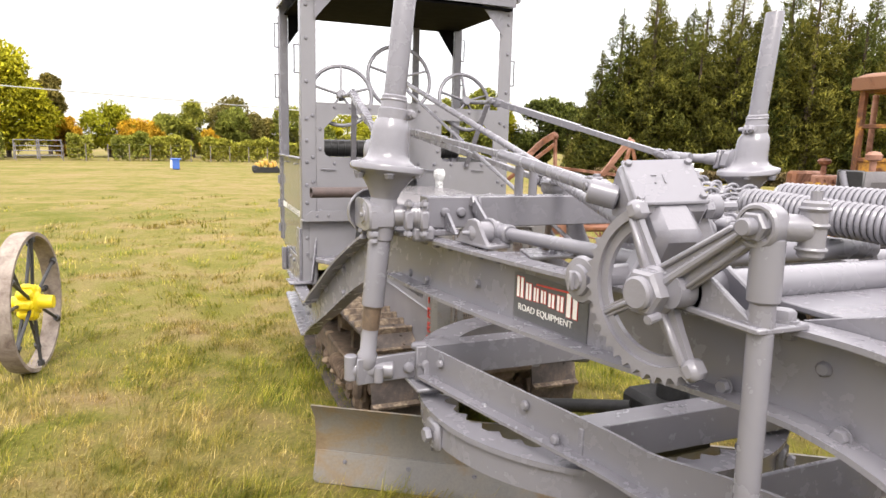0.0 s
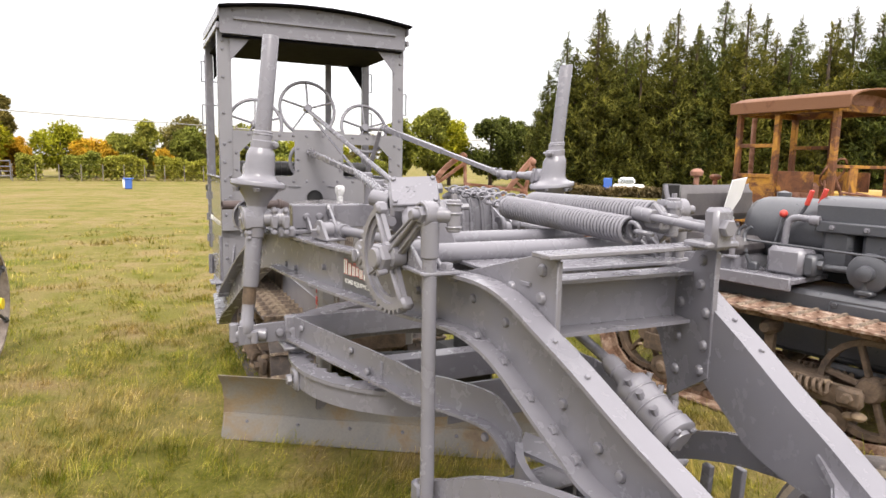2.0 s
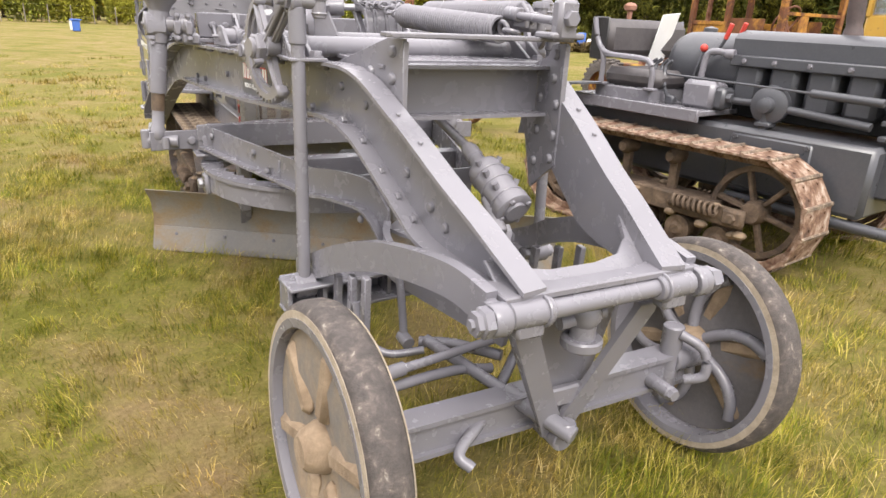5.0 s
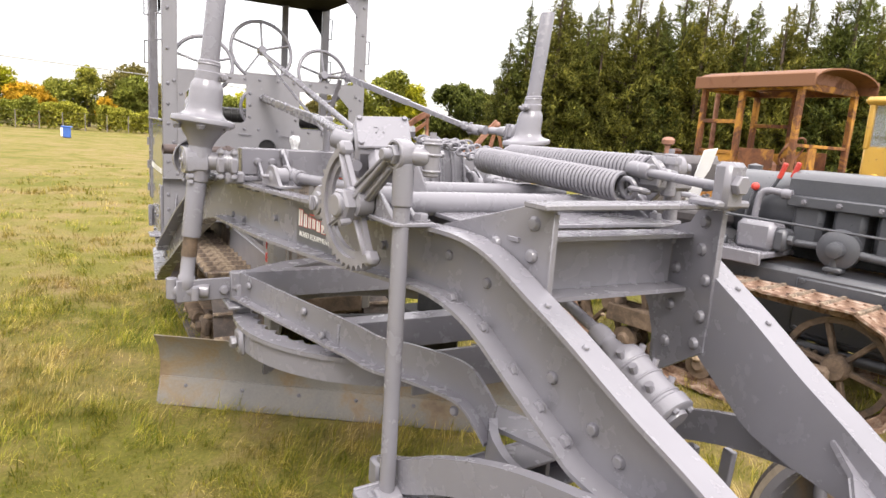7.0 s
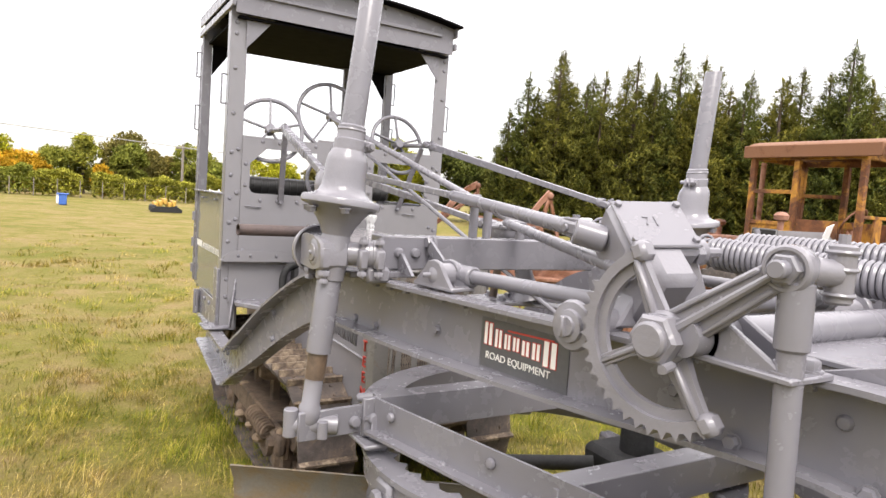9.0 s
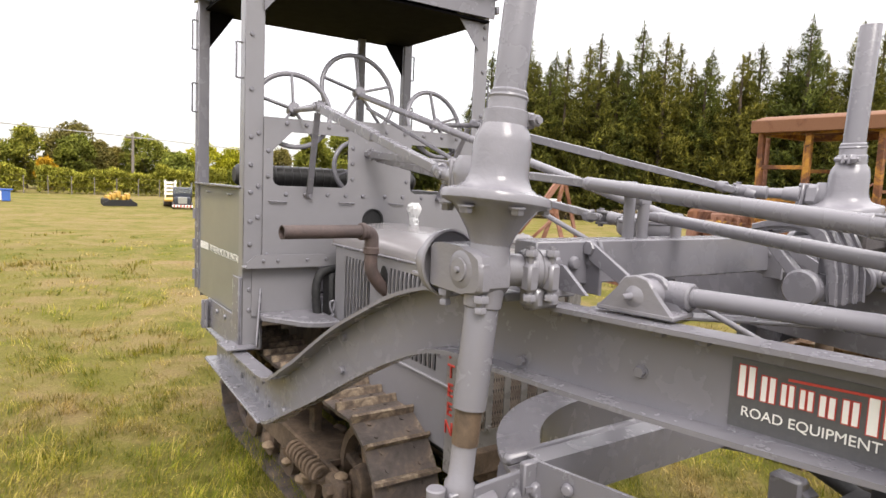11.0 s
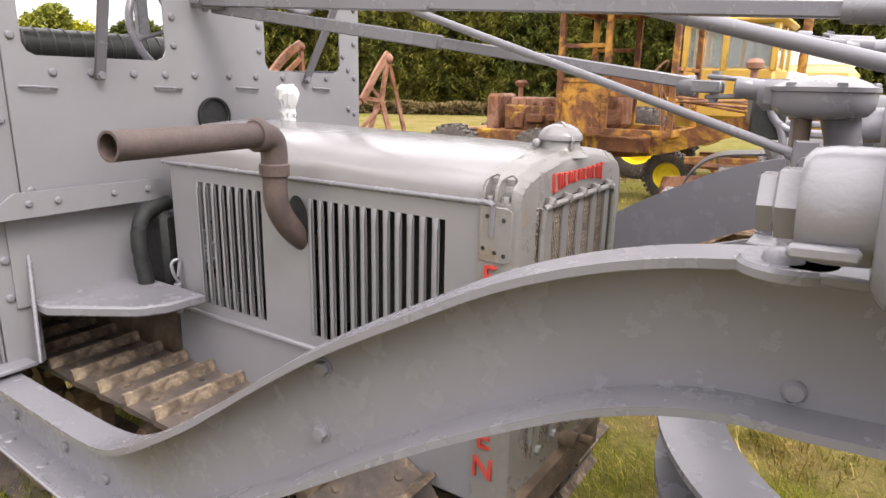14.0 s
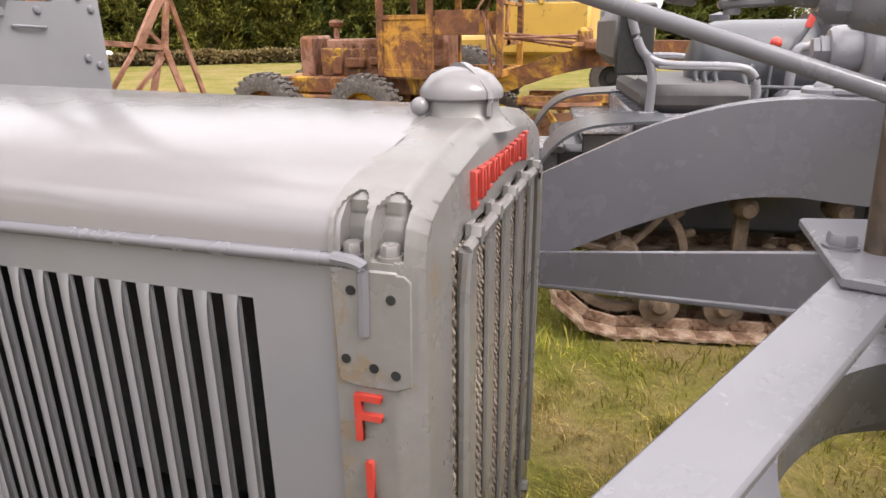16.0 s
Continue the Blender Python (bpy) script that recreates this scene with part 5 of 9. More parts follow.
for sx in (-1, 1):
    p = CC + bd * (0.42 * sx)
    box(b, (p.x + bn.x * 0.02, p.y + 0.25, 0.5), (0.06, 0.1, 0.34), 0.01)
    bar(b, p + V((0, 0.2, 0.64)), p + V((0.0, 0.42, 0.2)) - bn * 0.05, 0.06, 0.05)
parts("blade_bracket", b, GREY, circ)

for sx in (-1, 1):
    b = B()
    path = [(-0.605, -0.80, 0.868), (-0.50, -1.15, 0.858), (-0.385, -1.52, 0.848), (-0.345, -1.66, 0.84), (-0.30, -1.82, 0.862), (-0.25, -1.98, 0.87), (-0.225, -2.05, 0.85), (-0.2, -2.12, 0.78)]
    h = 0.108
    rows = []
    pts = curve_pts(path, 4)
    for i, p in enumerate(pts):
        d = (pts[min(i + 1, len(pts) - 1)] - pts[max(0, i - 1)]).normalized()
        s = V((d.y, -d.x, 0)).normalized()
        s = s if s.x < 0 else -s
        sec = [(0, 0), (0.01, 0), (0.01, -h + 0.01), (0.048, -h + 0.01), (0.048, -h), (0, -h)]
        rows.append([b.verts.new(p + s * k + V((0, 0, z))) for k, z in sec])
    for r0, r1 in zip(rows, rows[1:]):
        for i in range(6):
            j = (i + 1) % 6
            b.faces.new((r0[i], r0[j], r1[j], r1[i]))
    b.faces.new(rows[0][::-1])
    b.faces.new(rows[-1])
    arm = part("drawbar_arm", b if sx < 0 else mirror_x(b), GREY, grader, "cranked grey angle-iron drawbar arm")
    spots = [(-0.585, -0.885, 0.83), (-0.47, -1.26, 0.82), (-0.52, -1.1, 0.755), (-0.40, -1.5, 0.74), (-0.25, -2.0, 0.72), (-0.44, -1.38, 0.765)]
    studs(RIVET, arm, [((sx * -x if sx > 0 else x, y, z), (sx * 0.95, -0.3, 0.1)) for x, y, z in [(x - 0.011, y, z) for x, y, z in spots]], 1.2)
    b = B()
    sweep(b, curve_pts([(-0.20, -2.1, 0.70), (-0.23, -2.17, 0.66), (-0.21, -2.24, 0.61), (-0.1, -2.42, 0.55), (-0.02, -2.62, 0.52)], 5), [(-0.012, -0.05), (0.012, -0.05), (0.012, 0.05), (-0.012, 0.05)])
    prism(b, [(-0.20, -2.1), (-0.11, -2.0), (0, -2.3), (0, -2.65), (-0.03, -2.65)], basis((0, 0, 0.70), (1, 0, 0), (0, 1, 0)), 0.012)
    part("drawbar_nose", b if sx < 0 else mirror_x(b), GREY, grader)
    # end plate, link bar and bolts at the column
    b = B()
    bar(b, (-0.86, -0.80, 0.80), (-0.60, -0.775, 0.80), 0.014, 0.09)
    box(b, (-0.61, -0.79, 0.805), (0.08, 0.022, 0.125), 0.004)
    box(b, (-0.615, -0.80, 0.735), (0.11, 0.14, 0.014), 0.004)
    lk = part("lift_link", b if sx < 0 else mirror_x(b), GREY, grader)
    studs(RIVET, lk, [((sx * 0.675, -0.79 - 0.004, 0.795), (0, -1, 0)), ((sx * 0.615, -0.802, 0.80), (0, -1, 0))], 1.6)
b = B()
ang = [radians(12 + 156 * i / 40) for i in range(41)]
prism(b, [(0.642 * math.cos(a), 0.642 * math.sin(a)) for a in ang] + [(0.535 * math.cos(a), 0.535 * math.sin(a)) for a in ang[::-1]], Matrix.Translation(CC + V((0, 0, 0.80))), 0.012, 0.0)
prism(b, [(0.535 * math.cos(a), 0.535 * math.sin(a)) for a in ang] + [(0.523 * math.cos(a), 0.523 * math.sin(a)) for a in ang[::-1]], Matrix.Translation(CC + V((0, 0, 0.69))), 0.122, 0.0)
for sx in (-1, 1):
    bar(b, CC + V((sx * 0.575, 0.13, 0.80)), CC + V((sx * 0.585, 0.12, 0.70)), 0.06, 0.012)
part("drawbar_bow", b, GREY, grader, "bowed grey steel bar at the drawbar's rear")
b = B()
bar(b, (-0.42, -1.42, 0.77), (0.42, -1.42, 0.77), 0.08, 0.11)
bar(b, (-0.3, -1.8, 0.76), (0.3, -1.8, 0.76), 0.012, 0.14)
bar(b, (-0.64, -0.715, 0.842), (0.64, -0.69, 0.842), 0.03, 0.03, bev=0.009)
parts("drawbar_tie", b, GREY, grader)
b = B()
prism(b, [(-0.81, 0.868), (-0.75, 0.868), (-0.75, 0.858), (-0.8, 0.858), (-0.8, 0.758), (-0.81, 0.758)], basis((-0.6, 0, 0), (0, 1, 0), (0, 0, 1)), 1.2, 0.0015)
part("drawbar_angle", b, GREY, grader, "grey angle iron across the drawbar")
b = B()
box(b, (0.02, -1.28, 0.72), (0.2, 0.22, 0.16), 0.02)
cyl(b, (0.02, -1.3, 0.62), (0.02, -1.3, 0.92), 0.05, n=18, bev=0.006)
for sx in (-1, 1):
    cyl(b, (sx * 0.45, -0.9, 0.68), (sx * 0.1, -1.25, 0.76), 0.022, n=12)
part("circle_drive", b, DARK, grader, "oily black circle-turning gear")

# ---- crawler tracks ----


def track_line(yf, yr, r, count):
    """Places and tangents round an oval of two rollers."""
    L = yr - yf
    total = 2 * L + 2 * math.pi * r
    out = []
    for i in range(count):
        s = total * i / count
        if s < L:
            out.append((yf + s, r, 0.0))
        elif s < L + math.pi * r:
            a = (s - L) / r
            out.append((yr + r * math.sin(a), r * math.cos(a), a))
        elif s < 2 * L + math.pi * r:
            out.append((yr - (s - L - math.pi * r), -r, math.pi))
        else:
            a = math.pi + (s - 2 * L - math.pi * r) / r
            out.append((yf + r * math.sin(a), r * math.cos(a), a))
    return out


def shoe_mesh(name, width, pitch, mat, rib=0.03):
    bm = B()
    t = 0.012
    poly = [(-pitch * 0.56, 0.0), (-pitch * 0.56, t), (pitch * 0.36, t), (pitch * 0.40, t + rib), (pitch * 0.5, t + rib), (pitch * 0.53, t), (pitch * 0.53, 0.0), (pitch * 0.4, -0.006)]
    prism(bm, poly, basis((-width / 2, 0, 0), (0, 1, 0), (0, 0, 1)), width, 0.0015)
    for sx in (-1, 1):
        box(bm, (sx * width * 0.17, 0, -0.028), (0.022, pitch * 0.98, 0.05), 0.004)
        for y in (-0.3, 0.2):
            lathe(bm, [(0, 0), (0.009, 0), (0.009, 0.006), (0, 0.006)], (sx * width * 0.26, y * pitch, t), (0, 0, 1), 6)
    me = to_mesh(name, bm, mat)
    me.materials.append(SHOE_BAR)
    for p in me.polygons:
        p.material_index = 1 if p.center.z > t + rib * 0.3 and p.center.y > pitch * 0.3 else 0
    return me


def crawler_track(parent, xc, yf, yr, r, zc, width, pitch, shoe_mat, wheel_mat, frame_mat, rib=0.03):
    tr = new("crawler_track")
    tr.parent, tr.empty_display_size = parent, 0.1
    me = shoe_mesh("track_shoe", width, pitch, shoe_mat, rib)
    L = 2 * (yr - yf) + 2 * math.pi * r
    cnt = int(round(L / pitch))
    for k, (y, z, a) in enumerate(track_line(yf, yr, r, cnt)):
        shared("track_shoe", me, tr, Matrix.Translation((xc, y, zc + z)) @ Matrix.Rotation(-a, 4, "X") @ Matrix.Rotation(random.uniform(-0.03, 0.03), 4, "X"))
    for y, nm in ((yf, "idler_wheel"), (yr, "sprocket")):
        b = B()
        R = r - 0.06
        lathe(b, [(R - 0.035, -0.03), (R, -0.03), (R, 0.03), (R - 0.035, 0.03), (R - 0.035, -0.03)], (xc, y, zc), (1, 0, 0), 36)
        lathe(b, [(0, -0.07), (0.06, -0.07), (0.075, -0.03), (0.075, 0.03), (0.06, 0.07), (0, 0.07)], (xc, y, zc), (1, 0, 0), 20)
        for i in range(6):
            a = math.pi / 3 * i + 0.2
            d = V((0, math.cos(a), math.sin(a)))
            bar(b, V((xc, y, zc)) + d * 0.06, V((xc, y, zc)) + d * (R - 0.02), 0.03, 0.045, up=(1, 0, 0), bev=0.006)
        if nm == "sprocket":
            for i in range(18):
                a = 2 * math.pi * i / 18
                d = V((0, math.cos(a), math.sin(a)))
                bar(b, V((xc, y, zc)) + d * (R - 0.01), V((xc, y, zc)) + d * (R + 0.045), 0.03, 0.04, up=(1, 0, 0), bev=0.008)
        part(nm, b, wheel_mat, tr)
    b = B()
    for s in (-1, 1):
        box(b, (xc + s * 0.09, (yf + yr) / 2, zc - 0.05), (0.03, (yr - yf) * 0.98, 0.12), 0.006)
    box(b, (xc, (yf + yr) / 2, zc - 0.0), (0.2, (yr - yf) * 0.7, 0.03), 0.004)
    for s in (-1, 1):
        box(b, (xc + s * (width / 2 - 0.01), yf + 0.05, zc - 0.03), (0.05, 0.14, 0.1), 0.015)
        hexa(b, (xc + s * (width / 2 + 0.012), yf + 0.05, zc - 0.03), (s, 0, 0), 0.03, 0.03)
    part("roller_frame", b, frame_mat, tr)
    b = B()
    for s in (-1, 1):
        coil(b, (xc + s * 0.14, yf + 0.16, zc - 0.02), (xc + s * 0.14, yf + 0.5, zc - 0.02), 0.035, 0.011, 9, 14, 6)
    parts("recoil_spring", b, frame_mat, tr)
    nr = 5
    for i in range(nr):
        y = yf + (yr - yf) * (i + 0.6) / (nr + 0.2)
        b = B()
        lathe(b, [(0, -0.11), (0.03, -0.11), (0.05, -0.09), (0.09, -0.085), (0.09, -0.05), (0.06, -0.045), (0.06, 0.045), (0.09, 0.05), (0.09, 0.085), (0.05, 0.09), (0.03, 0.11), (0, 0.11)], (xc, y, zc - r + 0.125), (1, 0, 0), 20)
        part("track_roller", b, frame_mat, tr)
    for y in (yf + (yr - yf) * 0.4, yf + (yr - yf) * 0.66):
        b = B()
        lathe(b, [(0, -0.09), (0.03, -0.09), (0.05, -0.05), (0.05, 0.05), (0.03, 0.09), (0, 0.09)], (xc, y, zc + r - 0.11), (1, 0, 0), 18)
        bar(b, (xc, y, zc), (xc, y, zc + r - 0.12), 0.04, 0.06)
        part("carrier_roller", b, frame_mat, tr)
    # caked mud on the frame
    b = B()
    for i in range(26):
        s = random.choice((-1, 1))
        ball(b, (xc + s * random.uniform(0.06, 0.12), random.uniform(yf, yr), zc + random.uniform(-0.2, 0.03)), random.uniform(0.02, 0.05), 0.6, 7)
    tagged(part("caked_mud", b, MUD, tr), kind="stuff")
    return tr


random.seed(3)
for sx in (-1, 1):
    crawler_track(grader, sx * 0.437, 0.335, 1.75, 0.285, 0.30, 0.27, 0.125, SHOE, MUDDY, MUDDY)

# ---- engine hood and radiator ----
HS = 0.30
b = B()
half = [(1.0, 0.0), (0.997, 0.018), (0.985, 0.032), (0.95, 0.043), (0.87, 0.055), (0.72, 0.067), (0.5, 0.078), (0.25, 0.084)]
sec = [(-HS * x, 1.183 + z) for x, z in half] + [(0, 1.269)] + [(HS * x, 1.183 + z) for x, z in half[::-1]]
rows = []
for y, dz in ((0.015, 0.0), (0.35, 0.006), (0.7, 0.012), (1.02, 0.018), (1.06, 0.016)):
    rows.append([b.verts.new((x, y, z + dz * (1 if z > 1.19 else 0))) for x, z in sec])
for r0, r1 in zip(rows, rows[1:]):
    for i in range(len(sec) - 1):
        b.faces.new((r0[i], r0[i + 1], r1[i + 1], r1[i]))
b.faces.new(rows[-1])
part("engine_hood", b, HOOD, grader, "glossy grey rounded engine hood", angle=60)
b = B()
for sx in (-1, 1):
    cyl(b, (sx * (HS + 0.002), 0.0, 1.184), (sx * (HS + 0.002), 1.05, 1.18), 0.006, n=10)
    tube(b, [(sx * (HS + 0.003), 0.02, 1.186), (sx * (HS + 0.006), -0.005, 1.183), (sx * (HS + 0.006), -0.008, 1.17), (sx * (HS + 0.006), -0.006, 1.12)], 0.006, 8, 4)
parts("hinge_rod", b, GREY, grader)


def louvre_panel(sx):
    """A side panel with two rows of upright slots cut through it and lips bent out."""
    y0, y1, z0, z1 = 0.015, 1.02, 0.765, 1.178
    slots = []
    y = 0.105
    for i in range(12):
        slots.append((y, y + 0.0155))
        y += 0.0325
    y = 0.655
    for i in range(8):
        slots.append((y, y + 0.0155))
        y += 0.0325
    cuts = sorted({y0, y1, *[c for s in slots for c in s], 0.545, 0.6})
    b = B()
    pierced(b, cuts, [z0, 0.797, 1.138, z1], lambda y, z: not (0.797 < z < 1.138 and any(p < y < q for p, q in slots)), lambda y, z, k: (sx * (HS - 0.004 * k), y, z))
    pan = part("side_panel", b, GREY_LIT, grader, "grey engine side panel with upright louvres")
    # lip leaning over its slot
    lv = B()
    rows = []
    for z, k in ((-0.172, 0.0), (-0.16, 0.6), (-0.14, 1.0), (0.14, 1.0), (0.16, 0.6), (0.172, 0.0)):
        rows.append([lv.verts.new((sx * (0.0005 + k * h_), y_, z)) for y_, h_ in ((-0.008, 0.0055), (-0.0065, 0.0068), (-0.002, 0.0065), (0.004, 0.004), (0.008, 0.0))])
    for r0, r1 in zip(rows, rows[1:]):
        for i in range(4):
            lv.faces.new((r0[i], r0[i + 1], r1[i + 1], r1[i]))
    lm = to_mesh("louvre", lv, GREY_LIT, 70)
    for ya, yb in slots:
        shared("louvre", lm, pan, Matrix.Translation((sx * HS, yb + 0.0083, 0.967)))
    return pan


for sx in (-1, 1):
    louvre_panel(sx)
    b = B()
    box(b, (sx * (HS - 0.006), 0.52, 0.64), (0.012, 1.03, 0.25), 0.003)
    box(b, (sx * (HS + 0.004), 0.52, 0.762), (0.012, 1.03, 0.012), 0.003)
    part("lower_panel", b, GREY_LIT, grader)
    b = B()
    tube(b, [(sx * (HS + 0.01), 1.0, 0.83), (sx * (HS + 0.03), 1.0, 0.87), (sx * (HS + 0.03), 1.005, 0.9), (sx * (HS + 0.01), 1.0, 0.905), (sx * (HS + 0.02), 0.995, 0.86)], 0.005, 8)
    cyl(b, (sx * (HS + 0.02), 1.0, 0.75), (sx * (HS + 0.02), 1.0, 0.84), 0.011, n=12, bev=0.002)
    tube(b, [(sx * (HS + 0.01), 0.065, 0.86), (sx * (HS + 0.022), 0.065, 0.885), (sx * (HS + 0.02), 0.067, 0.915), (sx * (HS + 0.008), 0.065, 0.92)], 0.006, 8)
    part("hood_latch", b, GREY, grader)
# coloured near black, so the shade inside the louvre slots is painted on
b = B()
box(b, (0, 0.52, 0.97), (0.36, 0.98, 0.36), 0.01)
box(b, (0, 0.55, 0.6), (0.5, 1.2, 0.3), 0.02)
part("engine_block", b, DARK, grader, "engine block inside the hood, near black as slot shade")
b = B()
box(b, (0, 0.36, 0.46), (0.34, 0.8, 0.2), 0.03)
box(b, (0, -0.02, 0.48), (0.5, 0.1, 0.12), 0.02)
cyl(b, (0, -0.1, 0.56), (0, 0.05, 0.56), 0.02, n=14)
cyl(b, (0.02, -0.13, 0.56), (0.02, -0.1, 0.56), 0.012, n=8)
part("sump", b, MUDDY, grader)

# radiator shell
b = B()
xs = HS + 0.004
half = [(1.0, 0.0), (0.999, 0.016), (0.993, 0.031), (0.976, 0.044), (0.94, 0.054), (0.86, 0.064), (0.68, 0.077), (0.35, 0.091)]
shell = [(-xs, 0.44)] + [(-xs * x, 1.175 + z) for x, z in half] + [(0, 1.271)] + [(xs * x, 1.175 + z) for x, z in half[::-1]] + [(xs, 0.44)]
fine = [shell[0]]
for p_, q_ in zip(shell, shell[1:]):
    k_ = 8 if 1.17 < max(p_[1], q_[1]) < 1.28 and abs(p_[0]) > 0.19 else 1
    fine += [(p_[0] + (q_[0] - p_[0]) * (i + 1) / k_, p_[1] + (q_[1] - p_[1]) * (i + 1) / k_) for i in range(k_ - 1)] + [q_]


def pocket(x, y, z):
    """How far the two bolt pockets on each shoulder sink the shell."""
    for yc in (0.006, -0.027):
        du, dw = abs(y - yc) / 0.0125, (z - 1.186) / 0.05
        if du < 1 and 0 < dw < 1 and abs(x) > 0.262:
            top = math.sqrt(max(0.0, 1 - max(0.0, (dw - 0.72) / 0.28) ** 2))
            if du < top:
                return 0.024 * min(1.0, (top - du) * 9) * min(1.0, (1 - dw) * 2.2 + 0.2)
    return 0.0


rows = []
ysh = [0.024 - 0.002 * i for i in range(33)]
for y, inset in [(y, 0.0 if y > -0.03 else 0.008 * ((-0.03 - y) / 0.01) ** 2) for y in ysh] + [(-0.048, 0.014), (-0.054, 0.022)]:
    row = []
    for x, z in fine:
        x1, z1 = x * (1 - inset / HS), (z if z < 0.6 else z - inset * 0.8)
        sink = pocket(x1, y, z1)
        row.append(b.verts.new((x1 - math.copysign(sink, x1), y, z1)))
    rows.append(row)
for r0, r1 in zip(rows, rows[1:]):
    for i in range(len(fine) - 1):
        b.faces.new((r0[i], r0[i + 1], r1[i + 1], r1[i]))
rows[-1] = [rows[-1][fine.index(p_)] for p_ in shell]
# front face with the grille opening
o = [v for v in rows[-1]]
hole = [(-0.215, 0.6), (-0.215, 1.13), (-0.2, 1.165), (-0.17, 1.175), (0.17, 1.175), (0.2, 1.165), (0.215, 1.13), (0.215, 0.6)]
hv = [b.verts.new((x, -0.056, z)) for x, z in hole]
hi = [b.verts.new((x, -0.036, z)) for x, z in hole]
for i in range(7):
    b.faces.new((hv[i], hv[i + 1], hi[i + 1], hi[i]))
b.faces.new((hv[7], hv[0], hi[0], hi[7]))
idx = [0, 1, 2, 3, 9, 10, 11, 12]
pairs = [(0, 0), (1, 1), (2, 2), (3, 3), (15, 4), (16, 5), (17, 6), (18, 7)]
for (a, c), (d, e) in zip(pairs, pairs[1:]):
    if a == 3:
        b.faces.new([o[k] for k in range(3, 16)] + [hv[4], hv[3]])
    else:
        b.faces.new((o[a], o[d], hv[e], hv[c]))
b.faces.new((o[18], o[0], hv[0], hv[7]))
rad = part("radiator_shell", b, RAD, grader, "dusty grey cast radiator shell", angle=50)
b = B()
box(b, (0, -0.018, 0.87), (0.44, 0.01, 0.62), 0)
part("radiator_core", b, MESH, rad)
b = B()
for i in range(36):
    x = -0.21 + i * 0.012
    for s in (-1, 1):
        p0, p1 = V((x, -0.05, 0.6)), V((x, -0.05, 1.17))
        pts = [V((x + 0.004 * s * math.sin(k * math.pi / 2 + math.pi / 4), -0.0545 - 0.0025 * s * math.cos(k * math.pi), 0.6 + k * 0.0105)) for k in range(55)]
        sweep(b, pts, [(-0.0021, -0.0018), (0.0021, -0.0018), (0.0021, 0.0018), (-0.0021, 0.0018)], up=(0, -1, 0))
part("grille_mesh", b, OLD_IRON, rad, "woven wire grille mesh")
_bm = B()
prism(_bm, [(-0.015, -0.3), (0.015, -0.3), (0.015, 0.255), (0.009, 0.268), (0.009, 0.29), (-0.009, 0.29), (-0.009, 0.268), (-0.015, 0.255)], basis((0, 0, 0), (1, 0, 0), (0, 0, 1)), 0.006, 0.001)
hexa(_bm, (0, -0.006, 0.278), (0, -1, 0), 0.011, 0.01)
hexa(_bm, (0, -0.006, -0.285), (0, -1, 0), 0.011, 0.01)
SLAT = to_mesh("grille_slat", _bm, RAD)
for i in range(5):
    shared("grille_slat", SLAT, rad, Matrix.Translation((-0.168 + i * 0.084, -0.0585, 0.895)))
b = B()
tube(b, [(-0.205, -0.064, 0.64), (-0.205, -0.066, 1.12), (-0.195, -0.066, 1.155), (-0.17, -0.066, 1.168), (0.17, -0.066, 1.168), (0.195, -0.066, 1.155), (0.205, -0.066, 1.12), (0.205, -0.064, 0.64)], 0.007, 8, 3)
part("grille_rim", b, RAD, rad)
for sx in (-1, 1):
    # flute pockets on the shoulders
    for y in (0.006, -0.027):
        b = B()
        cyl(b, (sx * (xs - 0.012), y, 1.182), (sx * (xs - 0.012), y, 1.189), 0.011, n=14)
        hexa(b, (sx * (xs - 0.012), y, 1.188), (0, 0, 1), 0.009, 0.01)
        part("pocket_bolt", b, RAD, rad)
    b = B()
    m = basis((sx * xs, -0.014, 1.125), (0, sx, 0), (0, 0, 1))
    prism(b, [(-0.034, -0.052), (-0.02, -0.056), (0.02, -0.056), (0.034, -0.05), (0.036, 0.046), (0.03, 0.052), (-0.03, 0.052), (-0.036, 0.046)], m, 0.003, 0.001)
    pl = part("blank_plate", b, RAD, rad)
    # dark discs on the solid plate paint the shade of its holes
    b = B()
    for y, z in ((-0.018, 0.035), (0.018, 0.03), (-0.026, -0.03), (0.0, -0.036), (0.02, -0.04)):
        cyl(b, m @ V((y, z, 0.0028)), m @ V((y, z, 0.004)), 0.0045, n=10)
    parts("plate_hole", b, DARK, pl)
    b = B()
    torus(b, (sx * (xs - 0.004), -0.02, 1.178), (sx, 0, 0.0), 0.0001, 0.0001, 8, 4)
    box(b, (sx * (xs + 0.001), -0.008, 1.176), (0.004, 0.06, 0.006), 0.0015)
    part("shell_seam", b, RAD, rad)
    for i, ch in enumerate("FIFTEEN"):
        mm = basis((sx * (xs + 0.0005), -0.008, 1.014 - i * 0.0705), (0, sx, 0), (0, 0, 1))
        words("raised_letter", ch, mm @ pose(-0.003, 0, 0), 0.07, RED, rad, "raised red letter", 0.005, "CENTER")
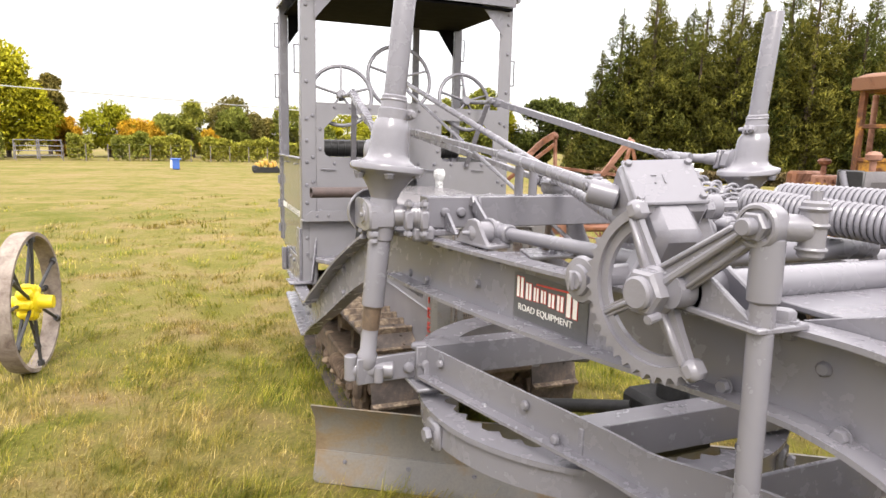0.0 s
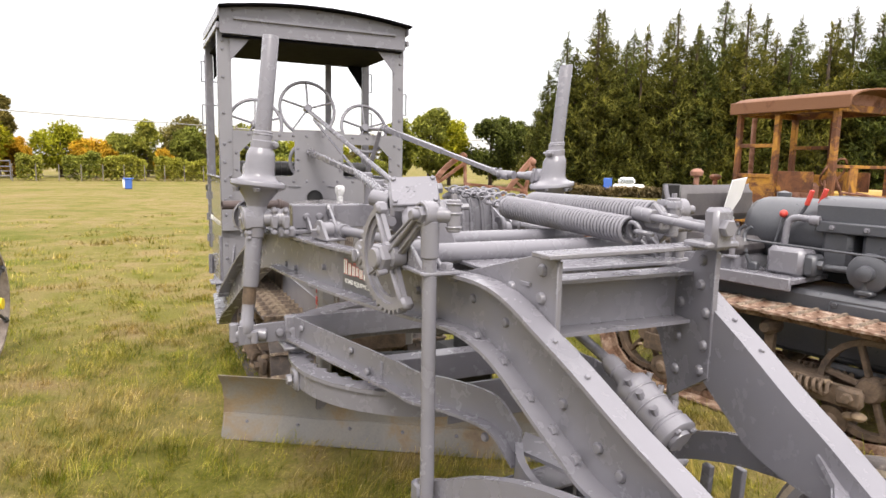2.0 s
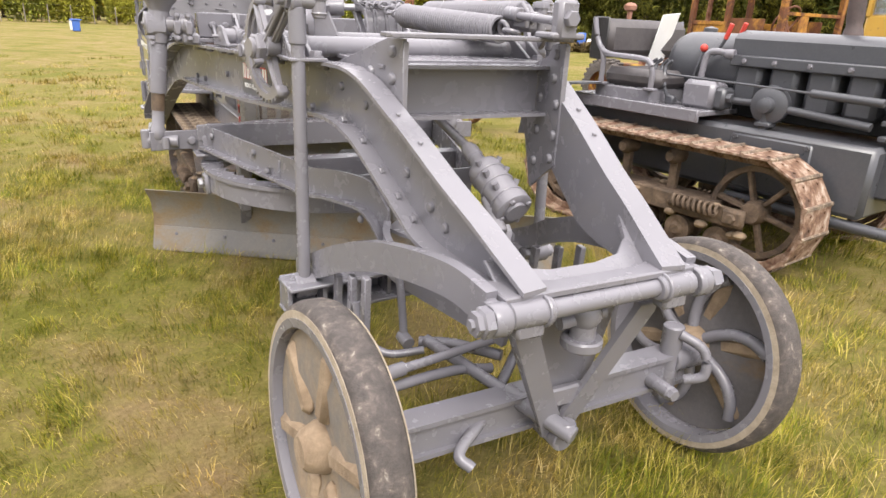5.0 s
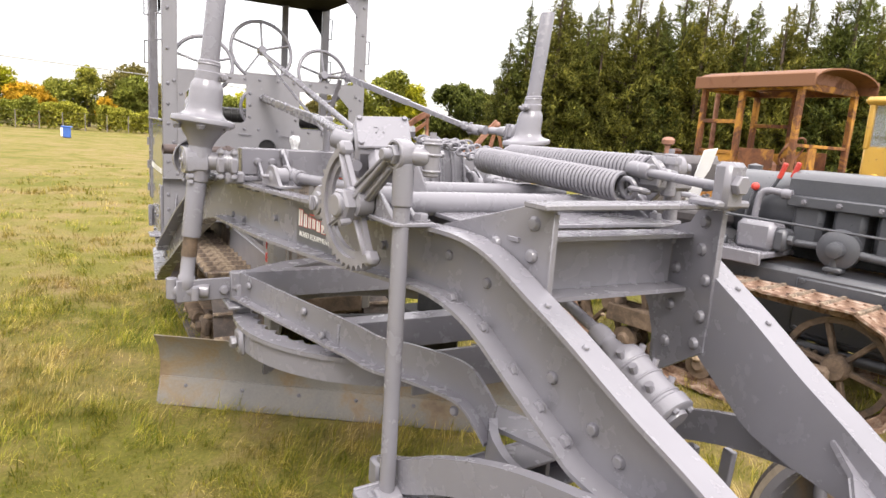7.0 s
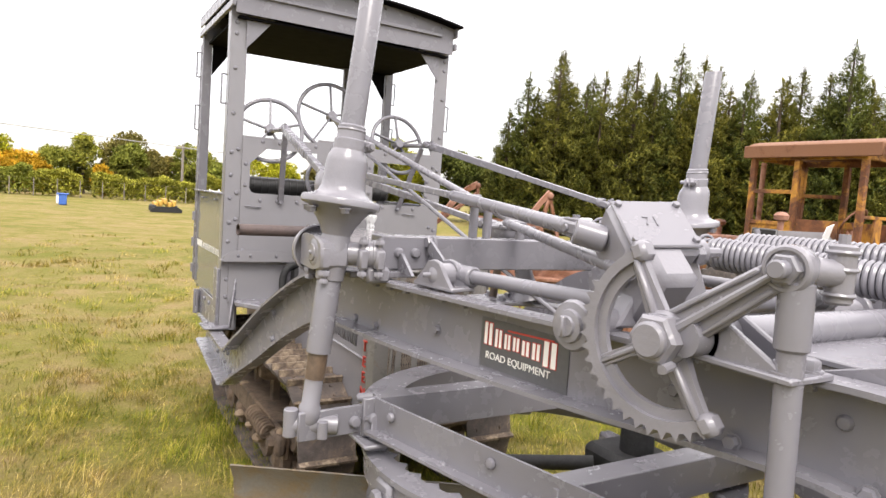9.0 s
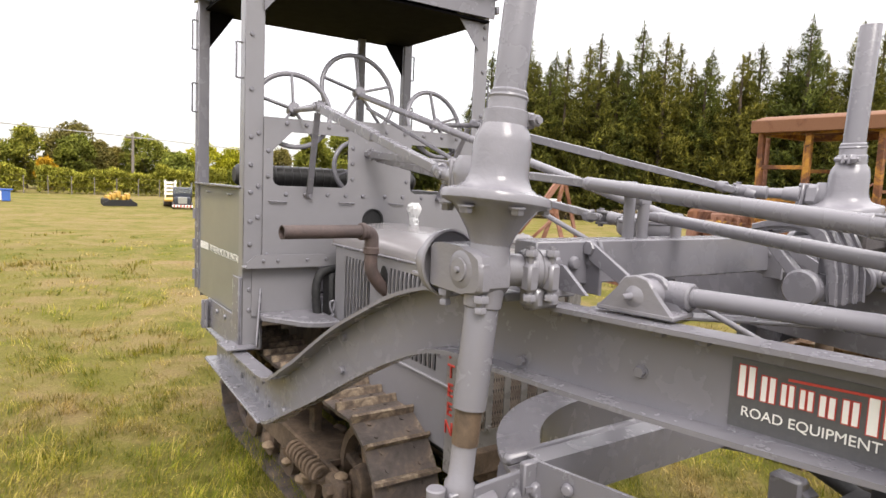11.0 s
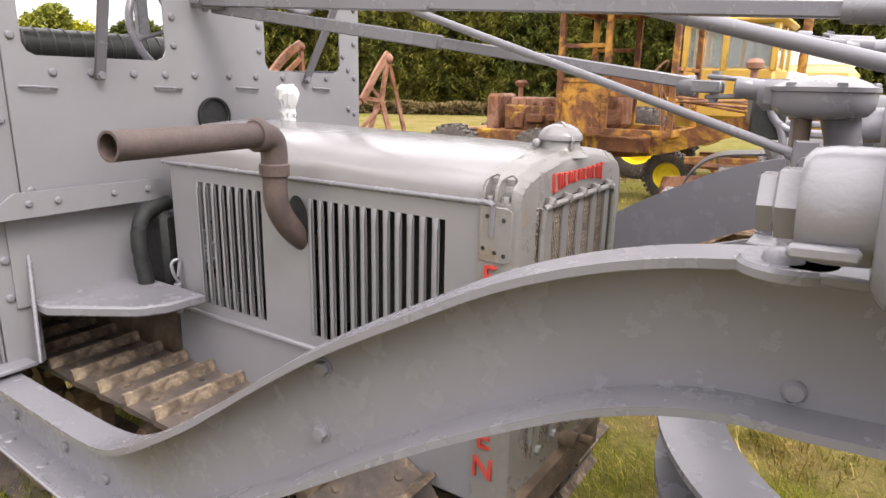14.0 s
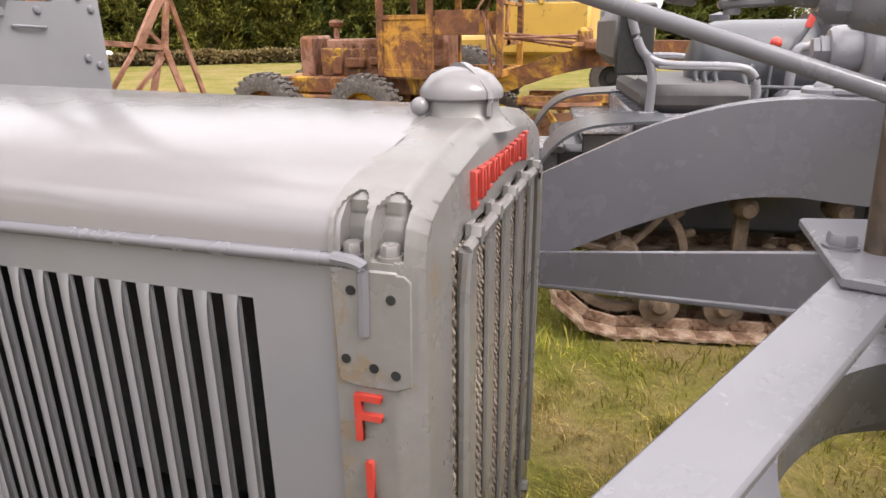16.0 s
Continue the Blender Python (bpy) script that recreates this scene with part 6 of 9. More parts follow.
# maker's arched word as plain red blocks
b = B()
for i in range(11):
    k = (i - 5) / 5
    x = 0.135 * k
    h = 0.024 + 0.016 * k * k
    z = 1.214 - 0.004 * k * k
    box(b, (x - 0.006, -0.057, z), (0.0042, 0.008, h), 0.001)
    box(b, (x + 0.001, -0.057, z + h * 0.42), (0.014, 0.008, 0.0045), 0.001)
    if i % 2 == 0:
        box(b, (x + 0.001, -0.057, z - h * 0.42), (0.014, 0.008, 0.0045), 0.001)
    else:
        box(b, (x + 0.006, -0.057, z), (0.0042, 0.008, h), 0.001)
part("name_lettering", b, RED, rad, "raised red block lettering")
b = B()
lathe(b, [(0.066, -0.008), (0.052, 0.004), (0.046, 0.01), (0.044, 0.026), (0.047, 0.028), (0, 0.028)], (0, -0.004, 1.261), (0, 0, 1), 30)
cap = part("filler_neck", b, RAD, grader)
b = B()
lathe(b, [(0.046, 0), (0.05, 0.003), (0.05, 0.011), (0.047, 0.016), (0.037, 0.028), (0.02, 0.036), (0, 0.038)], (0, -0.004, 1.286), (0, 0, 1), 30)
sweep(b, curve_pts([(-0.03, -0.046, 1.27), (-0.028, -0.044, 1.295), (-0.018, -0.024, 1.317), (0, -0.004, 1.3255), (0.018, 0.016, 1.317), (0.028, 0.036, 1.295)], 4), [(-0.004, -0.0025), (0.004, -0.0025), (0.004, 0.0025), (-0.004, 0.0025)])
ball(b, (-0.04, 0.035, 1.28), 0.011)
part("radiator_cap", b, HOOD, grader, "domed grey radiator cap")

# exhaust
b = B()
tube(b, [(-0.25, 0.525, 1.02), (-0.29, 0.525, 1.035), (-0.33, 0.523, 1.07), (-0.362, 0.522, 1.115), (-0.37, 0.522, 1.15), (-0.37, 0.522, 1.2)], 0.028, 16, 5)
cyl(b, (-0.37, 0.522, 1.195), (-0.37, 0.522, 1.225), 0.034, n=18, bev=0.003)
tube(b, [(-0.37, 0.522, 1.2), (-0.37, 0.522, 1.26), (-0.385, 0.52, 1.282), (-0.42, 0.515, 1.29)], 0.03, 16, 5)
cyl(b, (-0.405, 0.517, 1.289), (-0.43, 0.514, 1.29), 0.036, n=18, bev=0.004)
ex = part("exhaust_pipe", b, PIPE, grader, "brown scorched exhaust pipe bent outwards")
b = B()
lathe(b, [(0.022, -0.002), (0.027, -0.002), (0.027, 0.36), (0.022, 0.36), (0.022, -0.002)], (-0.775, 0.468, 1.293), (0.36, 0.048, -0.003), 20)
part("tail_pipe", b, PIPE, ex)
# thin dark oval on the uncut panel: painted shade of the exhaust hole
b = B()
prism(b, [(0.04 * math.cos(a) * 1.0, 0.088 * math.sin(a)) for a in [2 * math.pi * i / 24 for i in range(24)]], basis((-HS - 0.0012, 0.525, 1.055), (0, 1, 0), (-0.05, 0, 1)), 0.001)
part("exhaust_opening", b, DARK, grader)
b = B()
lathe(b, [(0.035, -0.05), (0.038, 0.0), (0.042, 0.02), (0.036, 0.04), (0.042, 0.06), (0.037, 0.08), (0.05, 0.1), (0.062, 0.125), (0.066, 0.15), (0.06, 0.175), (0.035, 0.19), (0, 0.192)], (0, 0, 0), (0, 0, 1), 26)
for v in b.verts:
    v.co = V((0.125 + v.co.x * 0.56, 1.0 + v.co.y * 0.56, 1.262 + v.co.z * 0.68))
    v.co += V((random.uniform(-1, 1), random.uniform(-1, 1), random.uniform(-1, 1))) * 0.0045
part("air_cleaner", b, FOIL, grader, "stub pipe wrapped in clear plastic")

# ---- cab ----
YD = 1.2
POST = [(-0.7, 1.2), (0.7, 1.2)]
for sx in (-1, 1):
    b = B()
    box(b, (sx * 0.656, YD, 1.58), (0.092, 0.012, 1.86), 0.003)
    box(b, (sx * 0.698, YD + 0.03, 1.58), (0.01, 0.07, 1.86), 0.003)
    fp = part("front_post", b, GREY_LIT, grader, "riveted grey angle-iron cab post")
    studs(RIVET, fp, [((sx * 0.67, YD - 0.006, z), (0, -1, 0)) for z in (0.85, 0.95, 1.17, 1.28, 1.42, 1.55, 1.68, 1.9, 2.15, 2.34, 2.4, 2.46)] + [((sx * 0.634, YD - 0.006, z), (0, -1, 0)) for z in (1.3, 1.45, 1.7)], 0.9)
    b = B()
    box(b, (sx * 0.675, 2.08, 1.66), (0.06, 0.05, 1.68), 0.003)
    part("rear_post", b, GREY, grader)
    b = B()
    prism(b, [(0, 0), (-sx * 0.17, 0), (0, -0.2)], basis((sx * 0.62, YD - 0.016, 2.46), (1, 0, 0), (0, 0, 1)), 0.006, 0.0)
    gp = part("corner_gusset", b, GREY, grader)
    # handles
    b = B()
    for y, z in ((YD + 0.02, 1.95), (2.08, 2.2), (2.08, 1.85)):
        tube(b, [(sx * 0.705, y, z), (sx * 0.735, y, z), (sx * 0.735, y, z + 0.02), (sx * 0.735, y, z + 0.14), (sx * 0.735, y, z + 0.16), (sx * 0.705, y, z + 0.16)], 0.005, 8, 3)
    parts("grab_handle", b, GREY, grader)
    # lower side panel, bent foot and brace
    b = B()
    box(b, (sx * 0.692, 1.67, 1.12), (0.006, 0.88, 0.64), 0.001)
    sp = part("cab_side_panel", b, GREY_GLOSS, grader, "glossy grey sheet side panel of the cab")
    b = B()
    bar(b, (sx * 0.702, 1.24, 1.44), (sx * 0.702, 2.11, 1.44), 0.03, 0.012)
    box(b, (sx * 0.702, 2.11, 1.62), (0.014, 0.025, 1.6), 0.003)
    for z in (0.9, 1.08, 1.26):
        cyl(b, (sx * 0.71, 2.12, z - 0.03), (sx * 0.71, 2.12, z + 0.03), 0.012, n=10)
    part("panel_rail", b, GREY, sp)
    for y in (1.45, 1.85):
        b = B()
        bar(b, (sx * 0.704, y - 0.05, 1.4), (sx * 0.704, y + 0.03, 1.398), 0.008, 0.008)
        part("panel_clip", b, GREY, sp)
    if sx < 0:
        mt = basis((-0.6962, 2.04, 1.07), (0, -1, 0), (0, 0, 1))
        b = B()
        for i in range(7):
            box(b, (0.02 + i * 0.026, 0.02, 0), (0.018, 0.04, 0.001), 0, mt)
        part("maker_bars", b, WHITE, sp)
        words("panel_words", "FIFTEEN MOTOR PATROL", mt @ pose(0.215, 0, 0, 0, 0, 0), 0.052, WHITE, sp, "white painted words on the panel", 0.0004)
    b = B()
    box(b, (sx * 0.66, 1.21, 0.83), (0.12, 0.012, 0.36), 0.003)
    box(b, (sx * 0.715, 1.25, 0.83), (0.01, 0.1, 0.36), 0.003)
    bar(b, (sx * 0.66, 1.1, 0.69), (sx * 0.61, 1.2, 0.95), 0.01, 0.04)
    box(b, (sx * 0.72, 1.22, 0.675), (0.14, 0.16, 0.012), 0.003)
    prism(b, [(0, 0), (0.12, 0), (0.02, 0.16), (0, 0.16)], basis((sx * 0.735, 1.75, 0.645), (0, 1, 0), (0, 0, 1)), 0.01)
    box(b, (sx * 0.72, 1.8, 0.72), (0.05, 0.012, 0.16), 0.003)
    box(b, (sx * 0.705, 1.5, 0.73), (0.01, 0.6, 0.16), 0.002)
    ft = parts("post_foot", b, GREY, grader)
    studs(RIVET, ft, [((sx * 0.75, 1.16, 0.681), (0, 0, 1)), ((sx * 0.75, 1.28, 0.681), (0, 0, 1)), ((sx * 0.64, 1.204, 0.88), (0, -1, 0)), ((sx * 0.64, 1.204, 0.92), (0, -1, 0)), ((sx * 0.712, 1.45, 0.77), (sx, 0, 0)), ((sx * 0.712, 1.6, 0.77), (sx, 0, 0))], 1.0)

# dash panel with two openings
b = B()
yd = YD - 0.012
xc_, zc_ = [-0.612, -0.565, -0.17, 0.205, 0.58, 0.612], [1.06, 1.435, 1.455, 1.70, 1.715, 1.78, 1.8]


def dash_solid(x, z):
    near_hole, far_hole = -0.565 < x < -0.17 and 1.455 < z < 1.715, 0.205 < x < 0.58 and 1.435 < z < 1.70
    return not (near_hole or far_hole or (z > 1.78 and not -0.17 < x < 0.205))


pierced(b, xc_, zc_, dash_solid, lambda x, z, k: (x, yd - 0.003 + 0.006 * k, z))
dash = part("dash_panel", b, GREY_LIT, grader, "riveted grey dash panel with two openings")
b = B()
for x, z, sx, sz in ((-0.565, 1.715, 1, -1), (0.58, 1.70, -1, -1)):
    prism(b, [(0, 0), (sx * 0.09, 0), (0, sz * 0.09)], basis((x, yd + 0.0028, z), (1, 0, 0), (0, 0, 1)), 0.0056)
for x, z, sx in ((-0.565, 1.455, 1), (-0.17, 1.455, -1), (0.205, 1.435, 1), (0.58, 1.435, -1)):
    prism(b, [(0, 0), (sx * 0.03, 0), (sx * 0.01, 0.01), (0, 0.03)], basis((x, yd + 0.0028, z), (1, 0, 0), (0, 0, 1)), 0.0056)
parts("opening_corner", b, GREY_LIT, dash)
rv = [(x, z) for x in (-0.5, -0.4, -0.28, -0.18, -0.08, 0.05, 0.16, 0.28, 0.4, 0.5) for z in (1.415, 1.755)] + [(x, z) for x in (-0.145, 0.18) for z in (1.5, 1.58, 1.66)] + [(-0.59, z) for z in (1.12, 1.5, 1.62)] + [(0.595, z) for z in (1.5, 1.6)]
studs(RIVET, dash, [((x, yd - 0.003, z), (0, -1, 0)) for x, z in rv], 0.85)
b = B()
for x in (-0.54, -0.175, 0.12, 0.47):
    tube(b, [(x - 0.04, yd - 0.003, 1.38), (x - 0.038, yd - 0.012, 1.38), (x + 0.038, yd - 0.012, 1.376), (x + 0.04, yd - 0.003, 1.376)], 0.004, 6, 2)
parts("dash_rung", b, GREY, dash)
b = B()
for sx in (-1, 1):
    box(b, (sx * 0.48, yd - 0.02, 1.065), (0.46, 0.05, 0.01), 0.002)
    prism(b, [(sx * 0.7, 1.06), (sx * 0.7, 1.09), (sx * 0.65, 1.125), (sx * 0.25, 1.12), (sx * 0.25, 1.06)], basis((0, yd - 0.044, 0), (1, 0, 0), (0, 0, 1)), 0.006)
dl = parts("dash_ledge", b, GREY_LIT, dash)
studs(RIVET, dl, [((sx * x, yd - 0.051, 1.095), (0, -1, 0)) for sx in (-1, 1) for x in (0.62, 0.55, 0.4, 0.3)], 0.7)
b = B()
for sx in (-1, 1):
    box(b, (sx * 0.49, yd + 0.0, 0.94), (0.34, 0.006, 0.24), 0)
parts("lower_dash", b, GREY_LIT, dash)
b = B()
for sx in (-1, 1):
    plan = [(sx * 0.63, 1.19), (sx * 0.63, 1.1), (sx * 0.50, 0.91), (sx * 0.44, 0.875), (sx * 0.33, 0.865), (sx * 0.33, 1.19)]
    prism(b, plan if sx > 0 else plan[::-1], basis((0, 0, 0.808), (1, 0, 0), (0, 1, 0)), 0.028, 0.005)
parts("foot_step", b, GREY, grader)
b = B()
for sx in (-1, 1):
    tube(b, [(sx * 0.36, 1.08, 0.8), (sx * 0.37, 1.09, 0.95), (sx * 0.34, 1.1, 1.03), (sx * 0.25, 1.12, 1.05)], 0.022, 10)
    box(b, (sx * 0.28, 1.12, 0.88), (0.05, 0.1, 0.3), 0.015)
parts("manifold_pipe", b, DARK, grader)
# dark disc and ring before the solid dash, a gauge hole's shade in paint
b = B()
lathe(b, [(0.055, 0), (0.06, 0), (0.06, 0.012), (0.055, 0.012)], (-0.02, yd - 0.014, 1.29), (0, 1, 0), 24)
lathe(b, [(0, 0), (0.055, 0)], (-0.02, yd - 0.004, 1.29), (0, 1, 0), 24)
part("gauge_opening", b, DARK, dash)

# seat and back cushion
b = B()
cyl(b, (-0.58, 1.78, 1.50), (0.58, 1.78, 1.50), 0.06, n=18, bev=0.02)
for i in range(24):
    torus(b, (-0.55 + i * 0.048, 1.78, 1.50), (1, 0, 0), 0.06, 0.004, 16, 5)
part("seat_back", b, LEATHER, grader, "black leather roll of the seat back")
b = B()
box(b, (0, 1.8, 1.12), (1.1, 0.4, 0.14), 0.04)
part("seat_cushion", b, LEATHER, grader)
b = B()
box(b, (0, 1.65, 0.8), (1.36, 0.9, 0.03), 0.004)
box(b, (0, 1.9, 0.95), (1.1, 0.5, 0.25), 0.01)
box(b, (0, 2.105, 1.1), (1.36, 0.006, 0.66), 0.001)
part("cab_floor", b, GREY, grader)
b = B()
box(b, (0, 1.7, 0.5), (0.55, 1.3, 0.5), 0.05)
part("transmission_case", b, MUDDY, grader)

# roof
b, u = B(), B()
def roof_z(x):
    return 2.675 - 0.062 * (abs(x) / 0.72) ** 2
xsr = [-0.70 + 1.42 * i / 16 for i in range(17)]
for bm, z_off, y0, y1 in ((b, 0.0, 1.06, 2.22),):
    rows = [[bm.verts.new((x, y, roof_z(x) + dz)) for x in xsr] for y, dz in ((y0, 0), (y1, 0), (y1, -0.012), (y0, -0.012))]
    for k in range(4):
        p, q = rows[k], rows[(k + 1) % 4]
        for i in range(16):
            bm.faces.new((p[i], p[i + 1], q[i + 1], q[i]))
    for i in (0, 16):
        bm.faces.new([rows[k][i] for k in range(4)])
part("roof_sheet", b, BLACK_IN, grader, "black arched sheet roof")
for y in (1.13, 2.1):
    b = B()
    low = [(x, 2.43) for x in (-0.69, 0.69)]
    upx = [0.69 - 1.38 * i / 12 for i in range(13)]
    prism(b, [(-0.69, 2.44), (0.69, 2.44)] + [(x, roof_z(x) - 0.014) for x in upx], basis((0, y + 0.015, 0), (1, 0, 0), (0, 0, 1)), 0.012, 0.0)
    bar(b, (-0.6, y - 0.005, 2.545), (0.6, y - 0.005, 2.545), 0.02, 0.02)
    hd = part("roof_header", b, GREY, grader, "arched grey roof header board")
    studs(RIVET, hd, [((x, y, roof_z(x) - 0.035), (0, -1, 0)) for x in (-0.6, -0.4, -0.2, 0, 0.2, 0.4, 0.6)], 0.7)
b = B()
for sx in (-1, 1):
    bar(b, (sx * 0.70, 1.1, 2.575), (sx * 0.70, 2.2, 2.575), 0.012, 0.06)
    bar(b, (sx * 0.705, 1.12, 2.49), (sx * 0.705, 2.15, 2.49), 0.02, 0.04)
parts("roof_side_rail", b, GREY, grader)
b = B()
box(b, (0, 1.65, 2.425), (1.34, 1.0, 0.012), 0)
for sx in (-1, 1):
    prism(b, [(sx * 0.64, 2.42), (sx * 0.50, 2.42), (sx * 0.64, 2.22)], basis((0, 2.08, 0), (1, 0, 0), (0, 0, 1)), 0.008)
part("roof_lining", b, BLACK_IN, grader, "near-black roof lining, underside shade in its colour")
b = B()
for x in (0.33,):
    box(b, (x, 2.08, 2.0), (0.05, 0.03, 0.9), 0.003)
part("rear_mullion", b, GREY, grader)

# steering wheels
def hand_wheel(nm, c, ax, R, spokes, lb):
    w = new(nm)
    w.parent, w.empty_display_size = grader, 0.1
    b = B()
    torus(b, c, ax, R, 0.0125, 48, 10)
    part("wheel_rim", b, GREY, w, lb)
    m = frame_of(c, V(c) + V(ax))
    b = B()
    for i in range(spokes):
        a = 2 * math.pi * i / spokes + 0.3
        bar(b, m @ V((0.02 * math.cos(a), 0.02 * math.sin(a), 0.012)), m @ V((R * math.cos(a), R * math.sin(a), 0)), 0.012, 0.02, up=m.to_3x3() @ V((0, 0, 1)))
    parts("wheel_spoke", b, GREY, w)
    b = B()
    cyl(b, m @ V((0, 0, -0.02)), m @ V((0, 0, 0.035)), 0.03, n=18, bev=0.004)
    part("wheel_hub", b, GREY, w)


hand_wheel("steering_wheel", (-0.02, 1.40, 1.97), (0.02, -1, 0.25), 0.215, 5, "round grey steering wheel with spokes")
hand_wheel("control_wheel", (-0.44, 1.27, 1.83), (-0.12, -1, 0.28), 0.19, 5, "round grey control wheel")
hand_wheel("control_wheel", (0.40, 1.27, 1.83), (0.12, -1, 0.28), 0.19, 5, "round grey control wheel")
hand_wheel("control_wheel", (-0.02, 1.36, 1.56), (0.02, -1, 0.2), 0.15, 4, "round dark control wheel")


def universal(b, p, ax, k=1.0):
    """A forked joint: two yokes turned against each other round a cross."""
    a = V(ax).normalized()
    u = a.cross(V((0, 0, 1))).normalized()
    w = a.cross(u)
    for s, side in ((-1, u), (1, w)):
        for q in (-1, 1):
            bar(b, V(p) + a * s * 0.045 * k + side * q * 0.017 * k, V(p) - a * s * 0.016 * k + side * q * 0.021 * k, 0.026 * k, 0.01 * k, up=side, bev=0.003)
        cyl(b, V(p) + a * s * 0.04 * k, V(p) + a * s * 0.075 * k, 0.024 * k, 0.02 * k, n=14, bev=0.003)
        cyl(b, V(p) - side * 0.032 * k, V(p) + side * 0.032 * k, 0.0095 * k, n=10)
    box(b, p, (0.026 * k,) * 3, 0.005)


for sx in (-1, 1):
    sh = new("control_shaft")
    sh.parent, sh.empty_display_size = grader, 0.1
    k0, k1 = V((sx * 0.455, 0.90, 1.815)), V((sx * 0.66, -0.45, 1.525))
    b = B()
    bar(b, k0, k0 + (k1 - k0) * 0.56, 0.036, 0.036, bev=0.002)
    bar(b, k0 + (k1 - k0) * 0.5, k1, 0.027, 0.027, bev=0.002)
    part("square_shaft", b, GREY, sh, "square telescoping grey shaft")
    b = B()
    universal(b, k0, k1 - k0)
    universal(b, k1, k1 - k0)
    cyl(b, k1, V((sx * 0.695, -0.55, 1.52)), 0.024, n=14)
    cyl(b, k0, V((sx * 0.44, 1.27, 1.83)), 0.014, n=12)
    part("universal_joint", b, GREY, sh)
    b = B()
    bar(b, (sx * 0.383, yd - 0.012, 1.40), (sx * 0.43, 0.98, 1.80), 0.034, 0.008, up=(0, -1, 0.4))
    stp = part("shaft_strap", b, GREY, sh)
    studs(HEXBOLT, stp, [((sx * 0.384, yd - 0.02, 1.41), (0, -1, 0))], 0.8)

# steering column, feed shafts and their posts
b = B()
cyl(b, (-0.02, 1.40, 1.965), (-0.017, -0.676, 1.43), 0.0155, n=14)
cyl(b, (-0.017, -0.6, 1.432), (-0.46, -1.66, 1.385), 0.0165, n=14)
part("steering_column", b, GREY, grader, "long grey steering rod")
b = B()
cyl(b, (0.02, 1.36, 1.89), (-0.006, -0.49, 1.285), 0.0095, n=12)
cyl(b, (-0.006, -0.46, 1.29), (-0.03, -1.0, 1.13), 0.0085, n=12)
part("feed_rod", b, GREY, grader, "thin round grey control rod")
b = B()
bar(b, (-0.06, 1.13, 1.632), (-0.145, 0.25, 1.573), 0.034, 0.034)
bar(b, (-0.14, 0.3, 1.576), (-0.222, -0.55, 1.519), 0.026, 0.026)
cyl(b, (-0.222, -0.53, 1.52), (-0.40, -1.46, 1.455), 0.02, n=14)
universal(b, (-0.055, 1.14, 1.632), (0.05, -1, -0.1))
universal(b, (-0.385, -1.4, 1.46), (0.2, 1, 0.05))
part("feed_shaft", b, GREY, grader, "square telescoping grey feed shaft")
b = B()
bar(b, (-0.03, 1.13, 1.615), (0.035, 0.35, 1.505), 0.034, 0.034)
bar(b, (0.03, 0.4, 1.512), (0.094, -0.26, 1.415), 0.026, 0.026)
universal(b, (0.097, -0.3, 1.409), (0.02, -1, -0.02))
cyl(b, (0.1, -0.36, 1.407), (0.105, -0.42, 1.4), 0.022, n=14, bev=0.004)
part("feed_shaft", b, GREY, grader, "square telescoping grey feed shaft")
for x, y, z in ((-0.224, -0.62, 1.515), (-0.165, -0.68, 1.48), (-0.016, -0.69, 1.43)):
    b = B()
    cyl(b, (x, -0.69, 1.375), (x, -0.69, z - 0.01), 0.016, n=12)
    box(b, (x, -0.68, z), (0.05, 0.04, 0.03), 0.006)
    part("rod_post", b, GREY, grader)

# V brace and gear housing ahead of the radiator
b = B()
for sx in (-1, 1):
    e0, e1 = V((sx * 0.02, -0.46, 1.09)), V((-0.60, -0.08, 1.0)) if sx < 0 else V((0.66, 0.03, 0.83))
    if sx < 0:
        bar(b, V((-0.03, -0.455, 1.108)), V((-0.62, -0.125, 1.06)), 0.068, 0.012)
    else:
        bar(b, e0, e1, 0.012, 0.075)
        bar(b, e0 + V((0, -0.03, -0.035)), e1 + V((0, -0.03, -0.035)), 0.07, 0.01)
prism(b, [(-0.12, -0.62), (0.2, -0.62), (0.16, -0.42), (-0.06, -0.42)], basis((0, 0, 1.112), (1, 0, 0), (0, 1, 0)), 0.014, 0.003)
for sx in (-1, 1):
    bar(b, (sx * 0.05, -0.5, 1.11), (sx * 0.5, -0.9, 1.115), 0.09, 0.012)
vb = part("v_brace", b, GREY, grader, "bolted grey V-shaped brace")
studs(HEXBOLT, vb, [((x, y, 1.126), (0, 0, 1)) for x, y in ((0.02, -0.56), (0.09, -0.5), (0.1, -0.57), (0.04, -0.44))], 1.1)
b = B()
cyl(b, (0.03, -0.478, 1.1), (0.062, -0.474, 1.37), 0.016, n=16)
part("bare_shaft", b, BROWN_ROD, grader, "oily brown upright shaft")
b = B()
lathe(b, [(0, 0), (0.045, 0), (0.078, 0.008), (0.088, 0.02), (0.09, 0.035), (0.09, 0.05), (0.094, 0.052), (0.094, 0.06), (0.08, 0.066), (0.05, 0.078), (0, 0.084)], (0.085, -0.5, 1.352), (0, 0, 1), 30)
for i in range(6):
    a = i * math.pi / 3 + 0.4
    hexa(b, (0.085 + 0.083 * math.cos(a), -0.5 + 0.083 * math.sin(a), 1.41), (0, 0, 1), 0.01, 0.01)
box(b, (0.1, -0.43, 1.395), (0.07, 0.09, 0.06), 0.014)
part("gear_housing", b, GREY, grader, "grey cast bevel-gear housing")
b = B()
